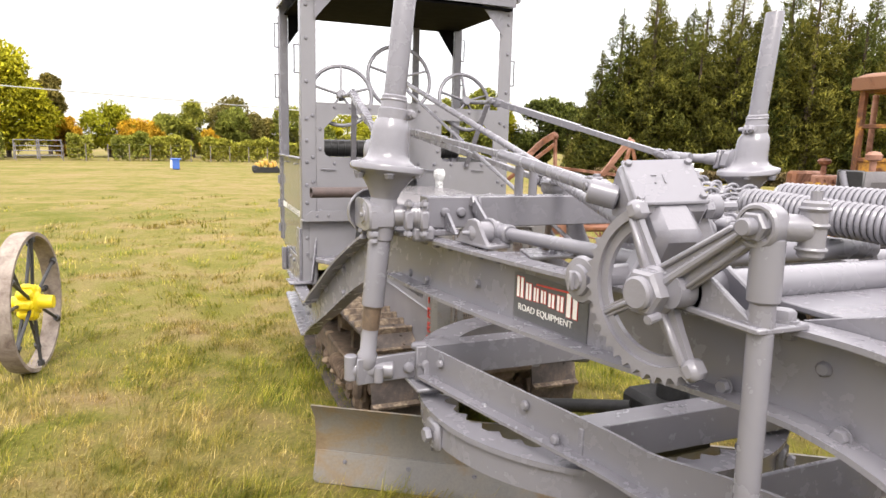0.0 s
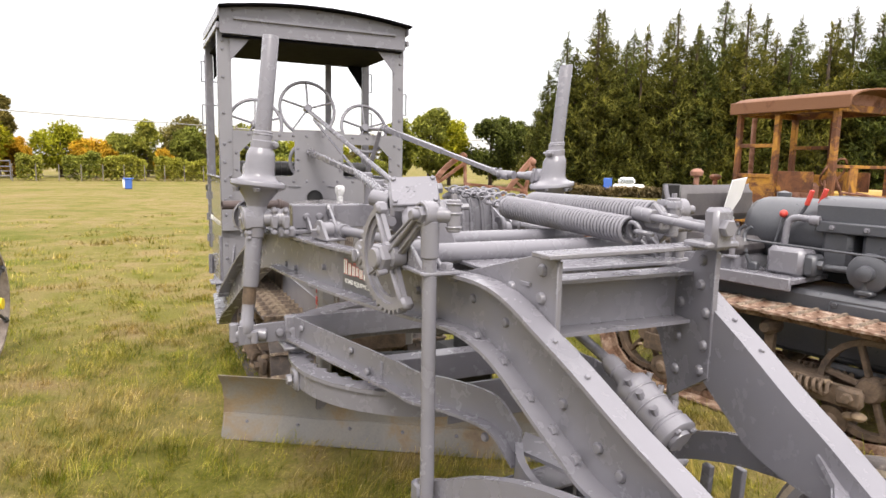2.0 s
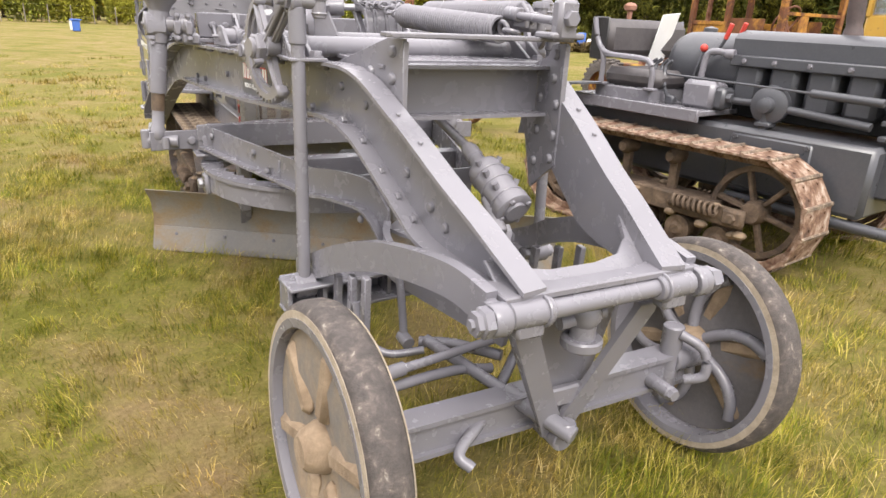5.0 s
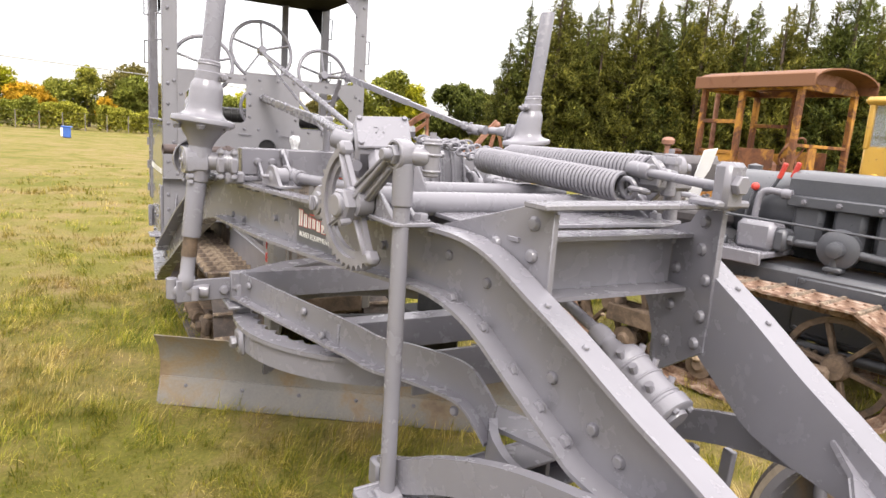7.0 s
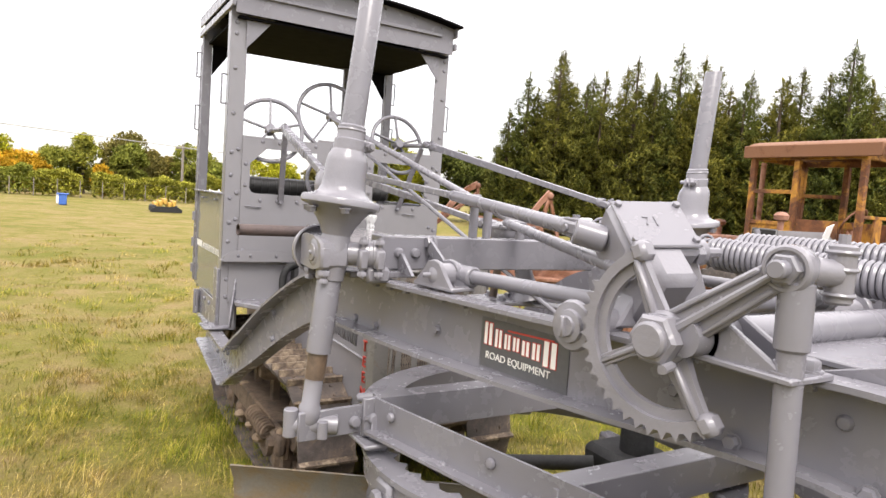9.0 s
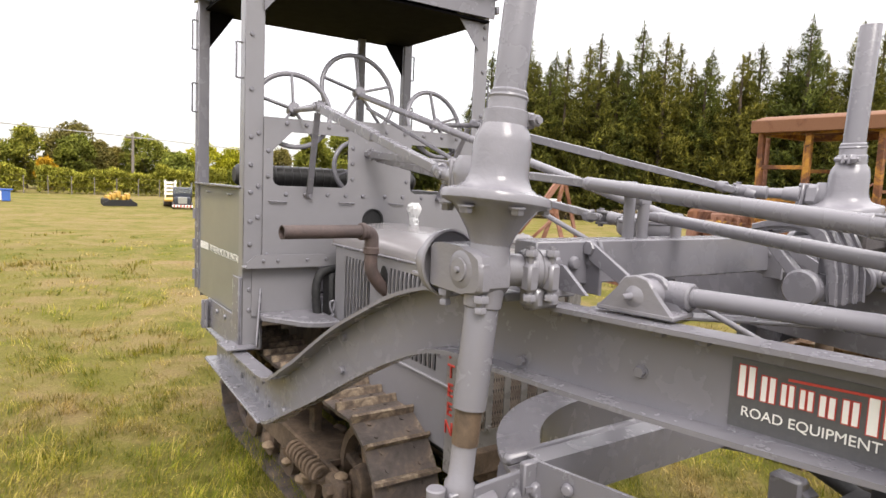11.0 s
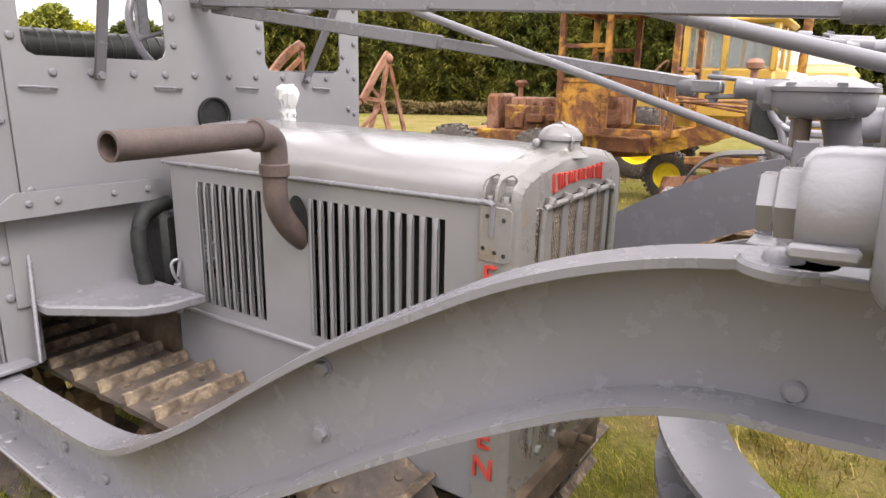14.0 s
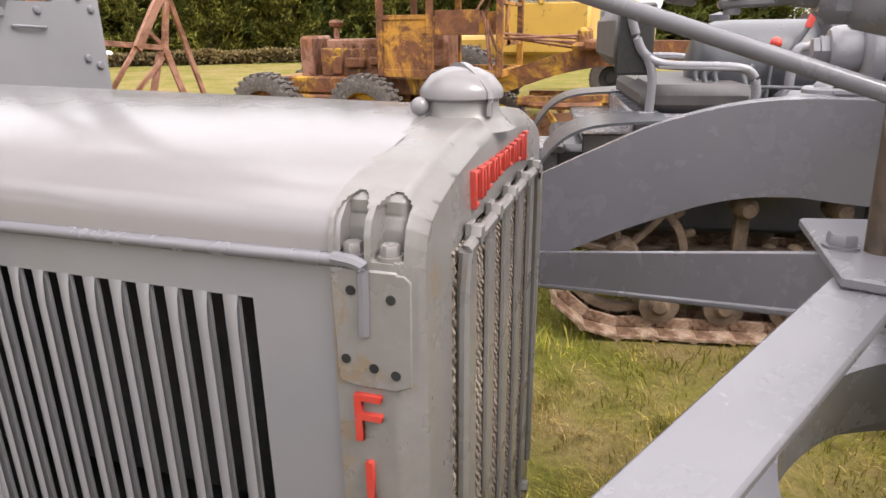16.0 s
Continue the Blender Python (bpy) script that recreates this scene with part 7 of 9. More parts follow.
lathe(b, [(0.0, 0), (0.075, 0), (0.072, 0.012), (0.05, 0.04), (0.036, 0.1), (0.032, 0.2), (0.036, 0.25), (0, 0.25)], (0.13, -0.58, 1.126), (-0.12, 0.2, 1), 22)
part("housing_stand", b, GREY, grader)
b = B()
prism(b, [(-0.024, -0.02), (0.024, -0.02), (0.02, 0.055), (-0.02, 0.055)], basis((-0.012, -0.49, 1.262), (0.35, -1, 0), (0, 0, 1)), 0.016, 0.003)
hexa(b, (-0.018, -0.492, 1.276), (-1, -0.35, 0), 0.014, 0.012)
part("rod_clamp", b, GREY, grader)
b = B()
tube(b, [(0.07, -0.46, 1.35), (0.04, -0.47, 1.25), (0.06, -0.5, 1.18), (0.1, -0.53, 1.14)], 0.008, 8, 4)
part("grease_pipe", b, GREY, grader)

# ---- ground and grass ----
def ground_z(x, y):
    """Low hummocks of the paddock, fading out with distance."""
    h = 0.5 * np.sin(x * 5.3 + 1.7 * np.sin(y * 2.9)) * np.sin(y * 6.1 + 1.4 * np.sin(x * 3.7))
    h += 0.35 * np.sin(x * 11.7 - y * 7.9 + 1.1 * np.sin(y * 5.1)) + 0.3 * np.sin(x * 8.3 + y * 13.9 + 0.9 * np.sin(x * 6.3))
    h += 0.7 * np.sin(x * 1.9 + 0.6) * np.sin(y * 1.6 - 0.9)
    return (h * 0.0095 - 0.006) * np.clip((16.0 - np.hypot(x, y)) / 8.0, 0.0, 1.0)


def grid_lines(lo, hi, step):
    mid = list(np.arange(lo, hi + step / 2, step))
    out, d, a, c = [], step, lo, hi
    while c < 420:
        d *= 1.22
        a, c = max(a - d, -420), min(c + d, 420)
        out.append((a, c))
    return np.array([q[0] for q in out[::-1]] + mid + [q[1] for q in out])


gx, gy = grid_lines(-6.0, 7.0, 0.09), grid_lines(-5.5, 8.0, 0.09)
GX, GY = np.meshgrid(gx, gy)
verts_ = np.stack([GX, GY, ground_z(GX, GY)], -1).reshape(-1, 3)
nx_, ny_ = len(gx), len(gy)
first = (np.arange(ny_ - 1)[:, None] * nx_ + np.arange(nx_ - 1)[None, :]).reshape(-1)
me_ = flat_mesh("ground", verts_.tolist(), np.stack([first, first + 1, first + 1 + nx_, first + nx_], -1).tolist(), GROUND)
for p_ in me_.polygons:
    p_.use_smooth = True
tagged(new("ground", me_), "mown autumn paddock of green and straw-coloured grass", "ground", kind="structure")


def blades_mesh(name, P, Z, L, a, lean, width, segs, label):
    """Single bent blades, joined as one sheet: P roots, L lengths, a bearings, lean from upright."""
    k = len(P)
    d = np.stack([np.cos(a), np.sin(a)], -1)
    s = np.stack([-np.sin(a), np.cos(a)], -1) * width[:, None]
    nv = 2 * segs + 1
    W = np.zeros((k, nv, 3))
    r, z = np.zeros(k), np.zeros(k)
    for i in range(segs + 1):
        u = i / segs
        if i:
            ang = lean * (0.35 + 0.75 * (u - 0.5 / segs))
            r, z = r + L / segs * np.sin(ang), z + L / segs * np.cos(ang)
        c = P + d * r[:, None]
        zz = Z + np.maximum(z, 0.003 * u)
        if i < segs:
            w = s * (1 - 0.55 * u * u)
            W[:, 2 * i, :2], W[:, 2 * i + 1, :2] = c - w, c + w
            W[:, 2 * i, 2] = W[:, 2 * i + 1, 2] = zz
        else:
            W[:, 2 * i, :2], W[:, 2 * i, 2] = c, zz
    base = np.arange(k)[:, None] * nv
    quads = [base + np.array([2 * i, 2 * i + 1, 2 * i + 3, 2 * i + 2]) for i in range(segs - 1)]
    tris = base + np.array([2 * segs - 2, 2 * segs - 1, 2 * segs])
    loops = np.concatenate([q.reshape(-1) for q in quads] + [tris.reshape(-1)])
    nq = k * (segs - 1)
    me = bpy.data.meshes.new(name)
    me.vertices.add(k * nv)
    me.vertices.foreach_set("co", W.reshape(-1))
    me.loops.add(len(loops))
    me.loops.foreach_set("vertex_index", loops.astype(np.int32))
    starts = np.concatenate([np.arange(nq) * 4, 4 * nq + np.arange(k) * 3])
    me.polygons.add(nq + k)
    me.polygons.foreach_set("loop_start", starts.astype(np.int32))
    me.polygons.foreach_set("use_smooth", np.ones(nq + k, bool))
    me.update(calc_edges=True)
    me.materials.append(GRASS)
    return tagged(new(name, me), label, "grass", kind="stuff")


def off_lane(x, y):
    """Distance from the lane walked beside the machine."""
    return np.hypot(x + 0.9, y - np.clip(y, -3.0, -0.4))


def grass(seed):
    """Soft tufts that lean together, thick beside the machine and thinner farther off."""
    rng = np.random.default_rng(seed)
    k = 150000
    C = np.stack([rng.uniform(-13, 13, k), rng.uniform(-8, 17, k)], -1)
    dist = off_lane(C[:, 0], C[:, 1])
    keep = rng.random(k) < np.clip(2.2 / np.maximum(dist, 0.1), 0, 1) ** 2.3 * np.clip((16 - dist) / 5, 0, 1)
    C, dist = C[keep], dist[keep]
    k = len(C)
    x, y = C[:, 0], C[:, 1]
    flow = 1.5 * np.sin(x * 1.3 + 0.7 * np.sin(y * 1.9)) + 1.4 * np.cos(y * 1.1 + 1.2 * np.sin(x * 0.8)) + rng.normal(size=k) * 0.9
    tall = np.clip(0.6 + 0.42 * np.sin(x * 3.1 + 1.3 * np.sin(y * 2.3)) * np.cos(y * 2.7 + np.sin(x * 2.1)) + 0.36 * rng.normal(size=k), 0.34, 1.9)
    count = np.clip(rng.poisson(23 * (0.5 + 0.6 * tall)), 6, 60)
    t = np.repeat(np.arange(k), count)
    n = len(t)
    spread = 0.036 * (1 + 0.12 * dist[t])
    P = C[t] + rng.normal(size=(n, 2)) * spread[:, None]
    L = 0.088 * tall[t] * (0.55 + 0.75 * rng.random(n))
    a = flow[t] + rng.normal(size=n) * 0.65
    lean = np.clip(rng.normal(1.12, 0.42, n), 0.15, 1.85)
    width = (0.0009 + 0.0009 * rng.random(n) ** 2) * (1 + 0.3 * np.maximum(dist[t] - 1.5, 0))
    Z = ground_z(P[:, 0], P[:, 1]) - 0.002
    close = dist[t] < 3.0
    for nm, q, segs, lb in (("grass_near", close, 3, "short tufted grass, green mixed with dry straw"), ("grass_middle", ~close, 2, "paddock grass, green mixed with dry straw")):
        blades_mesh(nm, P[q], Z[q], L[q], a[q], lean[q], width[q], segs, lb)


grass(11)

# ---- trees ----


def leaf_mesh(name, P, N, size, blades, seed, mat, slim=0.35, droop=0.0):
    """Clumps of pointed leaves at the places P, facing roughly along N."""
    rng = np.random.default_rng(seed)
    k = len(P)
    dirs = rng.normal(size=(k, blades, 3)) * 0.8 + N[:, None, :]
    dirs[..., 2] -= droop
    dirs /= np.linalg.norm(dirs, axis=-1, keepdims=True)
    side = np.cross(dirs, rng.normal(size=(k, blades, 3)))
    side /= np.linalg.norm(side, axis=-1, keepdims=True) + 1e-9
    size = np.broadcast_to(np.asarray(size, float), (k,))[:, None, None]
    L = size * (0.6 + 0.8 * rng.random((k, blades, 1)))
    o = P[:, None, :] + rng.normal(size=(k, blades, 3)) * size * 0.25
    W = np.stack([o + side * L * slim, o + dirs * L, o - side * L * slim], 2)
    n = k * blades
    me = bpy.data.meshes.new(name)
    me.vertices.add(n * 3)
    me.vertices.foreach_set("co", W.reshape(-1))
    me.loops.add(n * 3)
    me.loops.foreach_set("vertex_index", np.arange(n * 3, dtype=np.int32))
    me.polygons.add(n)
    me.polygons.foreach_set("loop_start", (np.arange(n) * 3).astype(np.int32))
    me.update(calc_edges=True)
    # leaves take the light like the rounded mass that they form
    up = N + [0, 0, 0.5]
    up /= np.linalg.norm(up, axis=1, keepdims=True) + 1e-9
    soft = np.repeat(up, blades * 3, axis=0) + rng.normal(size=(n * 3, 3)) * 0.2
    soft /= np.linalg.norm(soft, axis=1, keepdims=True)
    me.normals_split_custom_set_from_vertices(soft.tolist())
    me.materials.append(mat)
    return me


def pine_tree(H, spread, seed, mat, label):
    """Whorls of boughs that sag and turn up at the tips, under a thin leader."""
    rng = np.random.default_rng(seed)
    t = thing("pine_tree", label, "tree", group="pine shelter belt")
    b = B()
    lathe(b, [(0, 0), (0.17, 0), (0.13, H * 0.4), (0.05, H * 0.85), (0.008, H)], (0, 0, 0), (0, 0, 1), 8)
    part("trunk", b, BARK, t)
    P, N, S = [], [], []
    z = H * 0.03
    while z < H * 0.97:
        u = z / H
        R = spread * min(1.0, 1.12 * (1 - u)) ** 0.9 + 0.08
        for i in range(rng.integers(6, 9)):
            a = rng.uniform(0, 2 * np.pi)
            r = R * rng.uniform(0.5, 1.2)
            sag = rng.uniform(-0.25, 0.0) * (1 - u)
            tip = rng.uniform(0.3, 0.6)
            ca, sa = math.cos(a), math.sin(a)
            if u < 0.5 and rng.random() < 0.1:
                lim = B()
                cyl(lim, (0, 0, z), (ca * r * 0.8, sa * r * 0.8, z + (sag * 0.8 + tip * 0.4) * r), 0.024, 0.007, 5)
                part("limb", lim, BARK, t)
            m = max(3, int(r * 14))
            for q in range(m):
                f = 0.3 + 0.7 * (q + rng.random()) / m
                w = 0.12 * r * (1.15 - 0.8 * f)
                o = rng.normal(size=3) * [w, w, 0.04 + 0.025 * r]
                P.append(np.array([ca * r * f, sa * r * f, z + (sag * f + tip * f ** 2.4) * r]) + o)
                N.append(np.array([ca * 0.7, sa * 0.7, 0.55 + o[2] * 9.0]))
                S.append((0.13 + 0.13 * min(1.0, (1 - u) * 2.0)) * (1.1 - 0.3 * f))
        z += rng.uniform(0.19, 0.32) * (1.12 - 0.45 * u)
    for q in range(16):
        P.append(np.array([rng.normal() * 0.02, rng.normal() * 0.02, H * (0.92 + 0.006 * q)]))
        N.append(np.array([0, 0, 1.6]))
        S.append(0.18)
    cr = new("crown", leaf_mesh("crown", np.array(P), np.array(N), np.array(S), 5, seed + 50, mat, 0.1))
    cr.parent = t
    return t


def broad_tree(H, W, seed, mat, label, leaf=0.1, clumps=1500, low=0.05):
    """A rounded crown of many lobes on a forked trunk."""
    rng = np.random.default_rng(seed)
    t = thing("broadleaf_tree", label, "tree")
    b = B()
    lathe(b, [(0, 0), (0.14, 0), (0.1, H * 0.3), (0.04, H * 0.7), (0, H * 0.75)], (0, 0, 0), (0, 0, 1), 8)
    part("trunk", b, BARK, t)
    mid, half = H * (0.5 + low / 2), H * (1 - low) / 2
    P, N = [], []
    lobes = 34
    for i in range(lobes):
        d = rng.normal(size=3)
        d /= np.linalg.norm(d)
        k = rng.uniform(0.5, 0.84)
        taper = 1.0 - 0.28 * max(0.0, d[2]) ** 2
        c = np.array([d[0] * W / 2 * k * taper, d[1] * W / 2 * k * taper, mid + d[2] * half * k])
        r = min(W, H) * rng.uniform(0.14, 0.23)
        if i % 3 == 0:
            lim = B()
            cyl(lim, (0, 0, max(0.1, min(c[2] - 0.3, H * 0.5))), tuple(c), 0.045, 0.012, 6)
            part("limb", lim, BARK, t)
        m = clumps // lobes
        e = rng.normal(size=(m, 3)) + d * 0.7
        e /= np.linalg.norm(e, axis=1, keepdims=True)
        P.append(c + e * r * rng.uniform(0.5, 1.2, (m, 1)) * [1, 1, 0.85])
        N.append(e * 0.6 + d * 0.7)
    P, N = np.concatenate(P), np.concatenate(N)
    keep = P[:, 2] > H * low * 0.6
    cr = new("crown", leaf_mesh("crown", P[keep], N[keep], leaf, 4, seed + 90, mat, 0.32))
    cr.parent = t
    return t


def polar(eye, az, dist):
    return eye[0] + dist * math.sin(radians(az)), eye[1] + dist * math.cos(radians(az))


E0 = (-1.3, -3.2)
rngp = np.random.default_rng(77)
PL = "tall green pine in a dense shelter belt"
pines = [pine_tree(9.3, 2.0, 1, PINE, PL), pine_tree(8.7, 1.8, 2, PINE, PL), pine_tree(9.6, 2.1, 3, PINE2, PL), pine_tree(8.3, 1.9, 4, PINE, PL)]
spots = [(33.4, 36.5), (34.8, 36.2), (36.2, 36), (37.4, 36.4)]
az = 38.3
while az < 94:
    spots.append((az, 36))
    az += 1.55
az = 38.2
while az < 94:
    spots.append((az, 39.0))
    az += 1.6
for i, (az, d) in enumerate(spots):
    x, y = polar(E0, az + rngp.uniform(-0.7, 0.7), d + rngp.uniform(-0.8, 0.8))
    s = rngp.uniform(0.82, 1.04) * (0.55 if az < 34.5 else 0.74 if az < 36 else 0.9 if az < 37.5 else 1.0) * (d / 36)
    m = Matrix.Translation((x, y, 0)) @ Matrix.Rotation(rngp.uniform(0, 6.28), 4, "Z") @ Matrix.Diagonal((s * 1.15, s * 1.15, s, 1))
    src = pines[i % 4]
    if i < 4:
        src.matrix_basis = m
    else:
        c = copy_thing(src, Matrix.Identity(4))
        c.matrix_basis = m

# lower trees beyond the cab
for H, W, az, d, seed, mat, lab in [
    (5.2, 2.6, 24.2, 41, 21, GREEN, "light green poplar-like tree by the paddock edge"), (4.6, 2.6, 26.0, 42, 22, YGREEN, "tree with yellow-green autumn leaves"), (4.9, 3.2, 29.7, 41, 23, PINE2, "dark green rounded conifer by the pines"),
    (4.3, 2.8, 32.2, 43, 24, PINE2, "dark green rounded conifer by the pines"), (4.6, 2.4, 21.6, 44, 25, GREEN, "light green tree by the paddock edge"),
    (6.2, 5.4, -11.9, 47, 31, YGREEN, "large round tree with yellow-green leaves"), (3.5, 3.5, -5.3, 49, 32, YGREEN, "round tree with yellow-green leaves"), (3.9, 2.6, 0.7, 50, 33, GREEN, "green bushy tree by the paddock fence"),
    (2.9, 2.9, -1.2, 50, 34, GREEN, "green bushy tree by the paddock fence"), (4.1, 3.9, 3.9, 51.5, 35, OLIVE, "brown-green autumn tree beyond the hedge"), (3.5, 2.2, 5.6, 52, 36, OLIVE, "reddish autumn tree beyond the hedge"), (4.2, 3.4, 8.6, 54, 37, GREEN, "dark green bushy tree beyond the fence"),
    (3.7, 2.3, 3.9, 48.5, 48, GREEN, "green rounded conifer-like tree beyond the hedge"), (2.0, 1.0, 2.0, 46, 38, GOLD, "small tree with golden autumn leaves"), (2.4, 1.7, -8.2, 48, 39, GOLD, "small tree with golden autumn leaves"), (3.2, 3.0, 6.9, 55, 40, OLIVE, "brown autumn tree beyond the hedge"),
    (3.4, 4.0, 13.2, 50, 41, YGREEN, "yellowing willow tree beyond the hedge"), (3.2, 3.6, 15.6, 51, 42, YGREEN, "yellowing willow tree beyond the hedge"), (3.2, 3.0, 18.5, 47, 43, OLIVE, "brown-green bushy tree by the fence"), (2.4, 3.0, -3.3, 48, 44, GOLD, "small tree with orange autumn leaves"),
    (2.6, 3.0, 11.0, 47, 45, GREEN, "green bushy tree by the paddock fence"), (6.3, 1.9, -9.3, 53, 46, OLIVE, "tall thin-leaved tree beyond the fence"), (2.2, 2.6, 34.0, 39, 47, OLIVE, "brown shrub at the foot of the pines"),
]:
    x, y = polar(E0, az, d)
    t = broad_tree(H, W, seed, mat, lab, clumps=10000 if H > 5.5 else 5200 if H > 4 else 3500, leaf=0.17 if H > 5.5 else 0.14)
    t.matrix_basis = Matrix.Translation((x, y, 0))

# clipped hedges along the fence
def hedge(az0, az1, d, h, seed):
    x0, y0 = polar(E0, az0, d)
    x1, y1 = polar(E0, az1, d)
    L = math.hypot(x1 - x0, y1 - y0)
    rng = np.random.default_rng(seed)
    k = int(L * 760)
    u = rng.uniform(0, L, k)
    v = rng.uniform(-0.55, 0.55, k)
    top = h * (1 + 0.1 * np.sin(u * 2.1 + seed) + 0.05 * np.sin(u * 5.3))
    z = top * rng.uniform(0.0, 1, k) ** 0.55
    P = np.stack([u, v, z], -1)
    N = np.stack([np.zeros(k), np.sign(v) * 0.6, 0.2 + z / h * 0.8], -1)
    t = tagged(new("hedge", leaf_mesh("hedge", P, N, 0.105, 6, seed, HEDGE, 0.3)), "clipped green hedge along the paddock fence", "hedge", "paddock hedges")
    t.matrix_basis = Matrix.Translation((x0, y0, 0)) @ Matrix.Rotation(math.atan2(y1 - y0, x1 - x0), 4, "Z")
    return t


for i, (a0, a1, h) in enumerate([(-8.2, -6.6, 1.5), (-5.2, -2.6, 1.45), (-2.5, 0.6, 1.35), (1.3, 9.2, 1.3), (9.3, 14.5, 1.6), (14.6, 21.5, 1.5), (-16, -12.2, 1.3)]):
    hedge(a0, a1, 43.0, h, 60 + i)
for i, (a0, a1, d, h) in enumerate([(34.5, 47, 33.0, 0.45), (47, 60, 32.5, 0.5), (60, 76, 32, 0.45), (76, 95, 31.5, 0.5)]):
    o = hedge(a0, a1, d, h, 80 + i)
    tagged(o, "rough dry scrub at the foot of the pines", "scrub", "scrub under the pines")
    o.data.materials.clear()
    o.data.materials.append(SCRUB)

# fence with posts and wires
fence = thing("wire_fence", "weathered timber post and wire paddock fence", "fence")
_p = B()
lathe(_p, [(0, 0), (0.026, 0), (0.024, 0.95), (0.0, 0.96)], (0, 0, 0), (0, 0, 1), 7)
FPOST = to_mesh("post", _p, WIRE)
for i in range(26):
    x, y = polar(E0, -16 + i * 1.5, 41.6)
    shared("post", FPOST, fence, Matrix.Translation((x, y, 0)))
for z in (0.35, 0.65, 0.95):
    b = B()
    tube(b, [(*polar(E0, -16 + i * 3.0, 41.6), z) for i in range(13)], 0.0022, 4, 1)
    part("wire", b, WIRE, fence)
gate = thing("farm_gate", "grey tubular steel farm gate", "gate")
gx0, gy0 = polar(E0, -11.6, 41.0)
gx1, gy1 = polar(E0, -8.6, 41.4)
for z in (0.3, 0.55, 0.8, 1.1):
    b = B()
    cyl(b, (gx0, gy0, z), (gx1, gy1, z), 0.025, n=8)
    part("gate_rail", b, GREY, gate)
for f in (0, 0.48, 0.52, 1):
    b = B()
    cyl(b, (gx0 + (gx1 - gx0) * f, gy0 + (gy1 - gy0) * f, 0.1), (gx0 + (gx1 - gx0) * f, gy0 + (gy1 - gy0) * f, 1.15), 0.03, n=8)
    part("gate_post", b, GREY, gate)

# power pole and wires
px, py = polar(E0, 7.7, 47)
pole = thing("power_pole", "pale timber power pole with cross-arm and wires", "power pole", Matrix.Translation((px, py, 0)))
b = B()
lathe(b, [(0, 0), (0.1, 0), (0.075, 3.7), (0, 3.72)], (0, 0, 0), (0, 0, 1), 10)
part("pole_shaft", b, WIRE, pole)
b = B()
box(b, (0, 0, 3.45), (0.9, 0.08, 0.08), 0.01)
part("cross_arm", b, WIRE, pole)
lx, ly = polar(E0, -17.0, 38)
rx_, ry_ = polar(E0, 33.0, 52)
for xo in (-0.4, 0.0, 0.4):
    b = B()
    tube(b, [(xo, 0, 3.52), ((lx - px) * 0.5 + xo, (ly - py) * 0.5, 3.62), (lx - px + xo, ly - py, 3.75)], 0.012, 5, 5)
    part("power_line", b, ALLOY, pole)
    b = B()
    tube(b, [(xo, 0, 3.52), ((rx_ - px) * 0.5 + xo, (ry_ - py) * 0.5, 3.0), (rx_ - px + xo, ry_ - py, 3.4)], 0.012, 5, 5)
    part("power_line", b, ALLOY, pole)
b = B()
cyl(b, (0, 0, 3.2), (1.3, 0.2, 0.6), 0.012, n=5)
part("stay_wire", b, DARK, pole)

# ---- grey crawler tractor parked alongside ----
TM = pose(2.78, 0.14, 0, 0, 0, 10)
tractor = thing("crawler_tractor", "dark grey vintage crawler tractor with rusty tracks", "tractor", TM)
random.seed(12)
for sx in (-1, 1):
    crawler_track(tractor, sx * 0.65, -1.66, -0.18, 0.345, 0.375, 0.33, 0.168, SHOE_RUST, MUDDY, MUDDY, 0.012)
b = B()
box(b, (0, -1.0, 0.62), (0.85, 2.3, 0.42), 0.03)
part("main_case", b, GREY_DK, tractor)
b = B()
box(b, (-0.42, -1.55, 0.62), (0.03, 0.52, 0.34), 0.012)
for y, z in ((-1.33, 0.77), (-1.78, 0.77), (-1.33, 0.48), (-1.78, 0.48)):
    hexa(b, (-0.435, y, z), (-1, 0, 0), 0.016, 0.012)
part("access_plate", b, GREY_DK, tractor)
# platform and fenders
b = B()
box(b, (0, -0.55, 0.885), (1.15, 1.15, 0.035), 0.006)
box(b, (-0.58, -0.55, 0.87), (0.03, 1.15, 0.08), 0.006)
part("platform", b, GREY, tractor, "flat grey footplate")
def lower_seat(bm):
    for v in bm.verts:
        v.co += V((0, -0.2, -0.05))


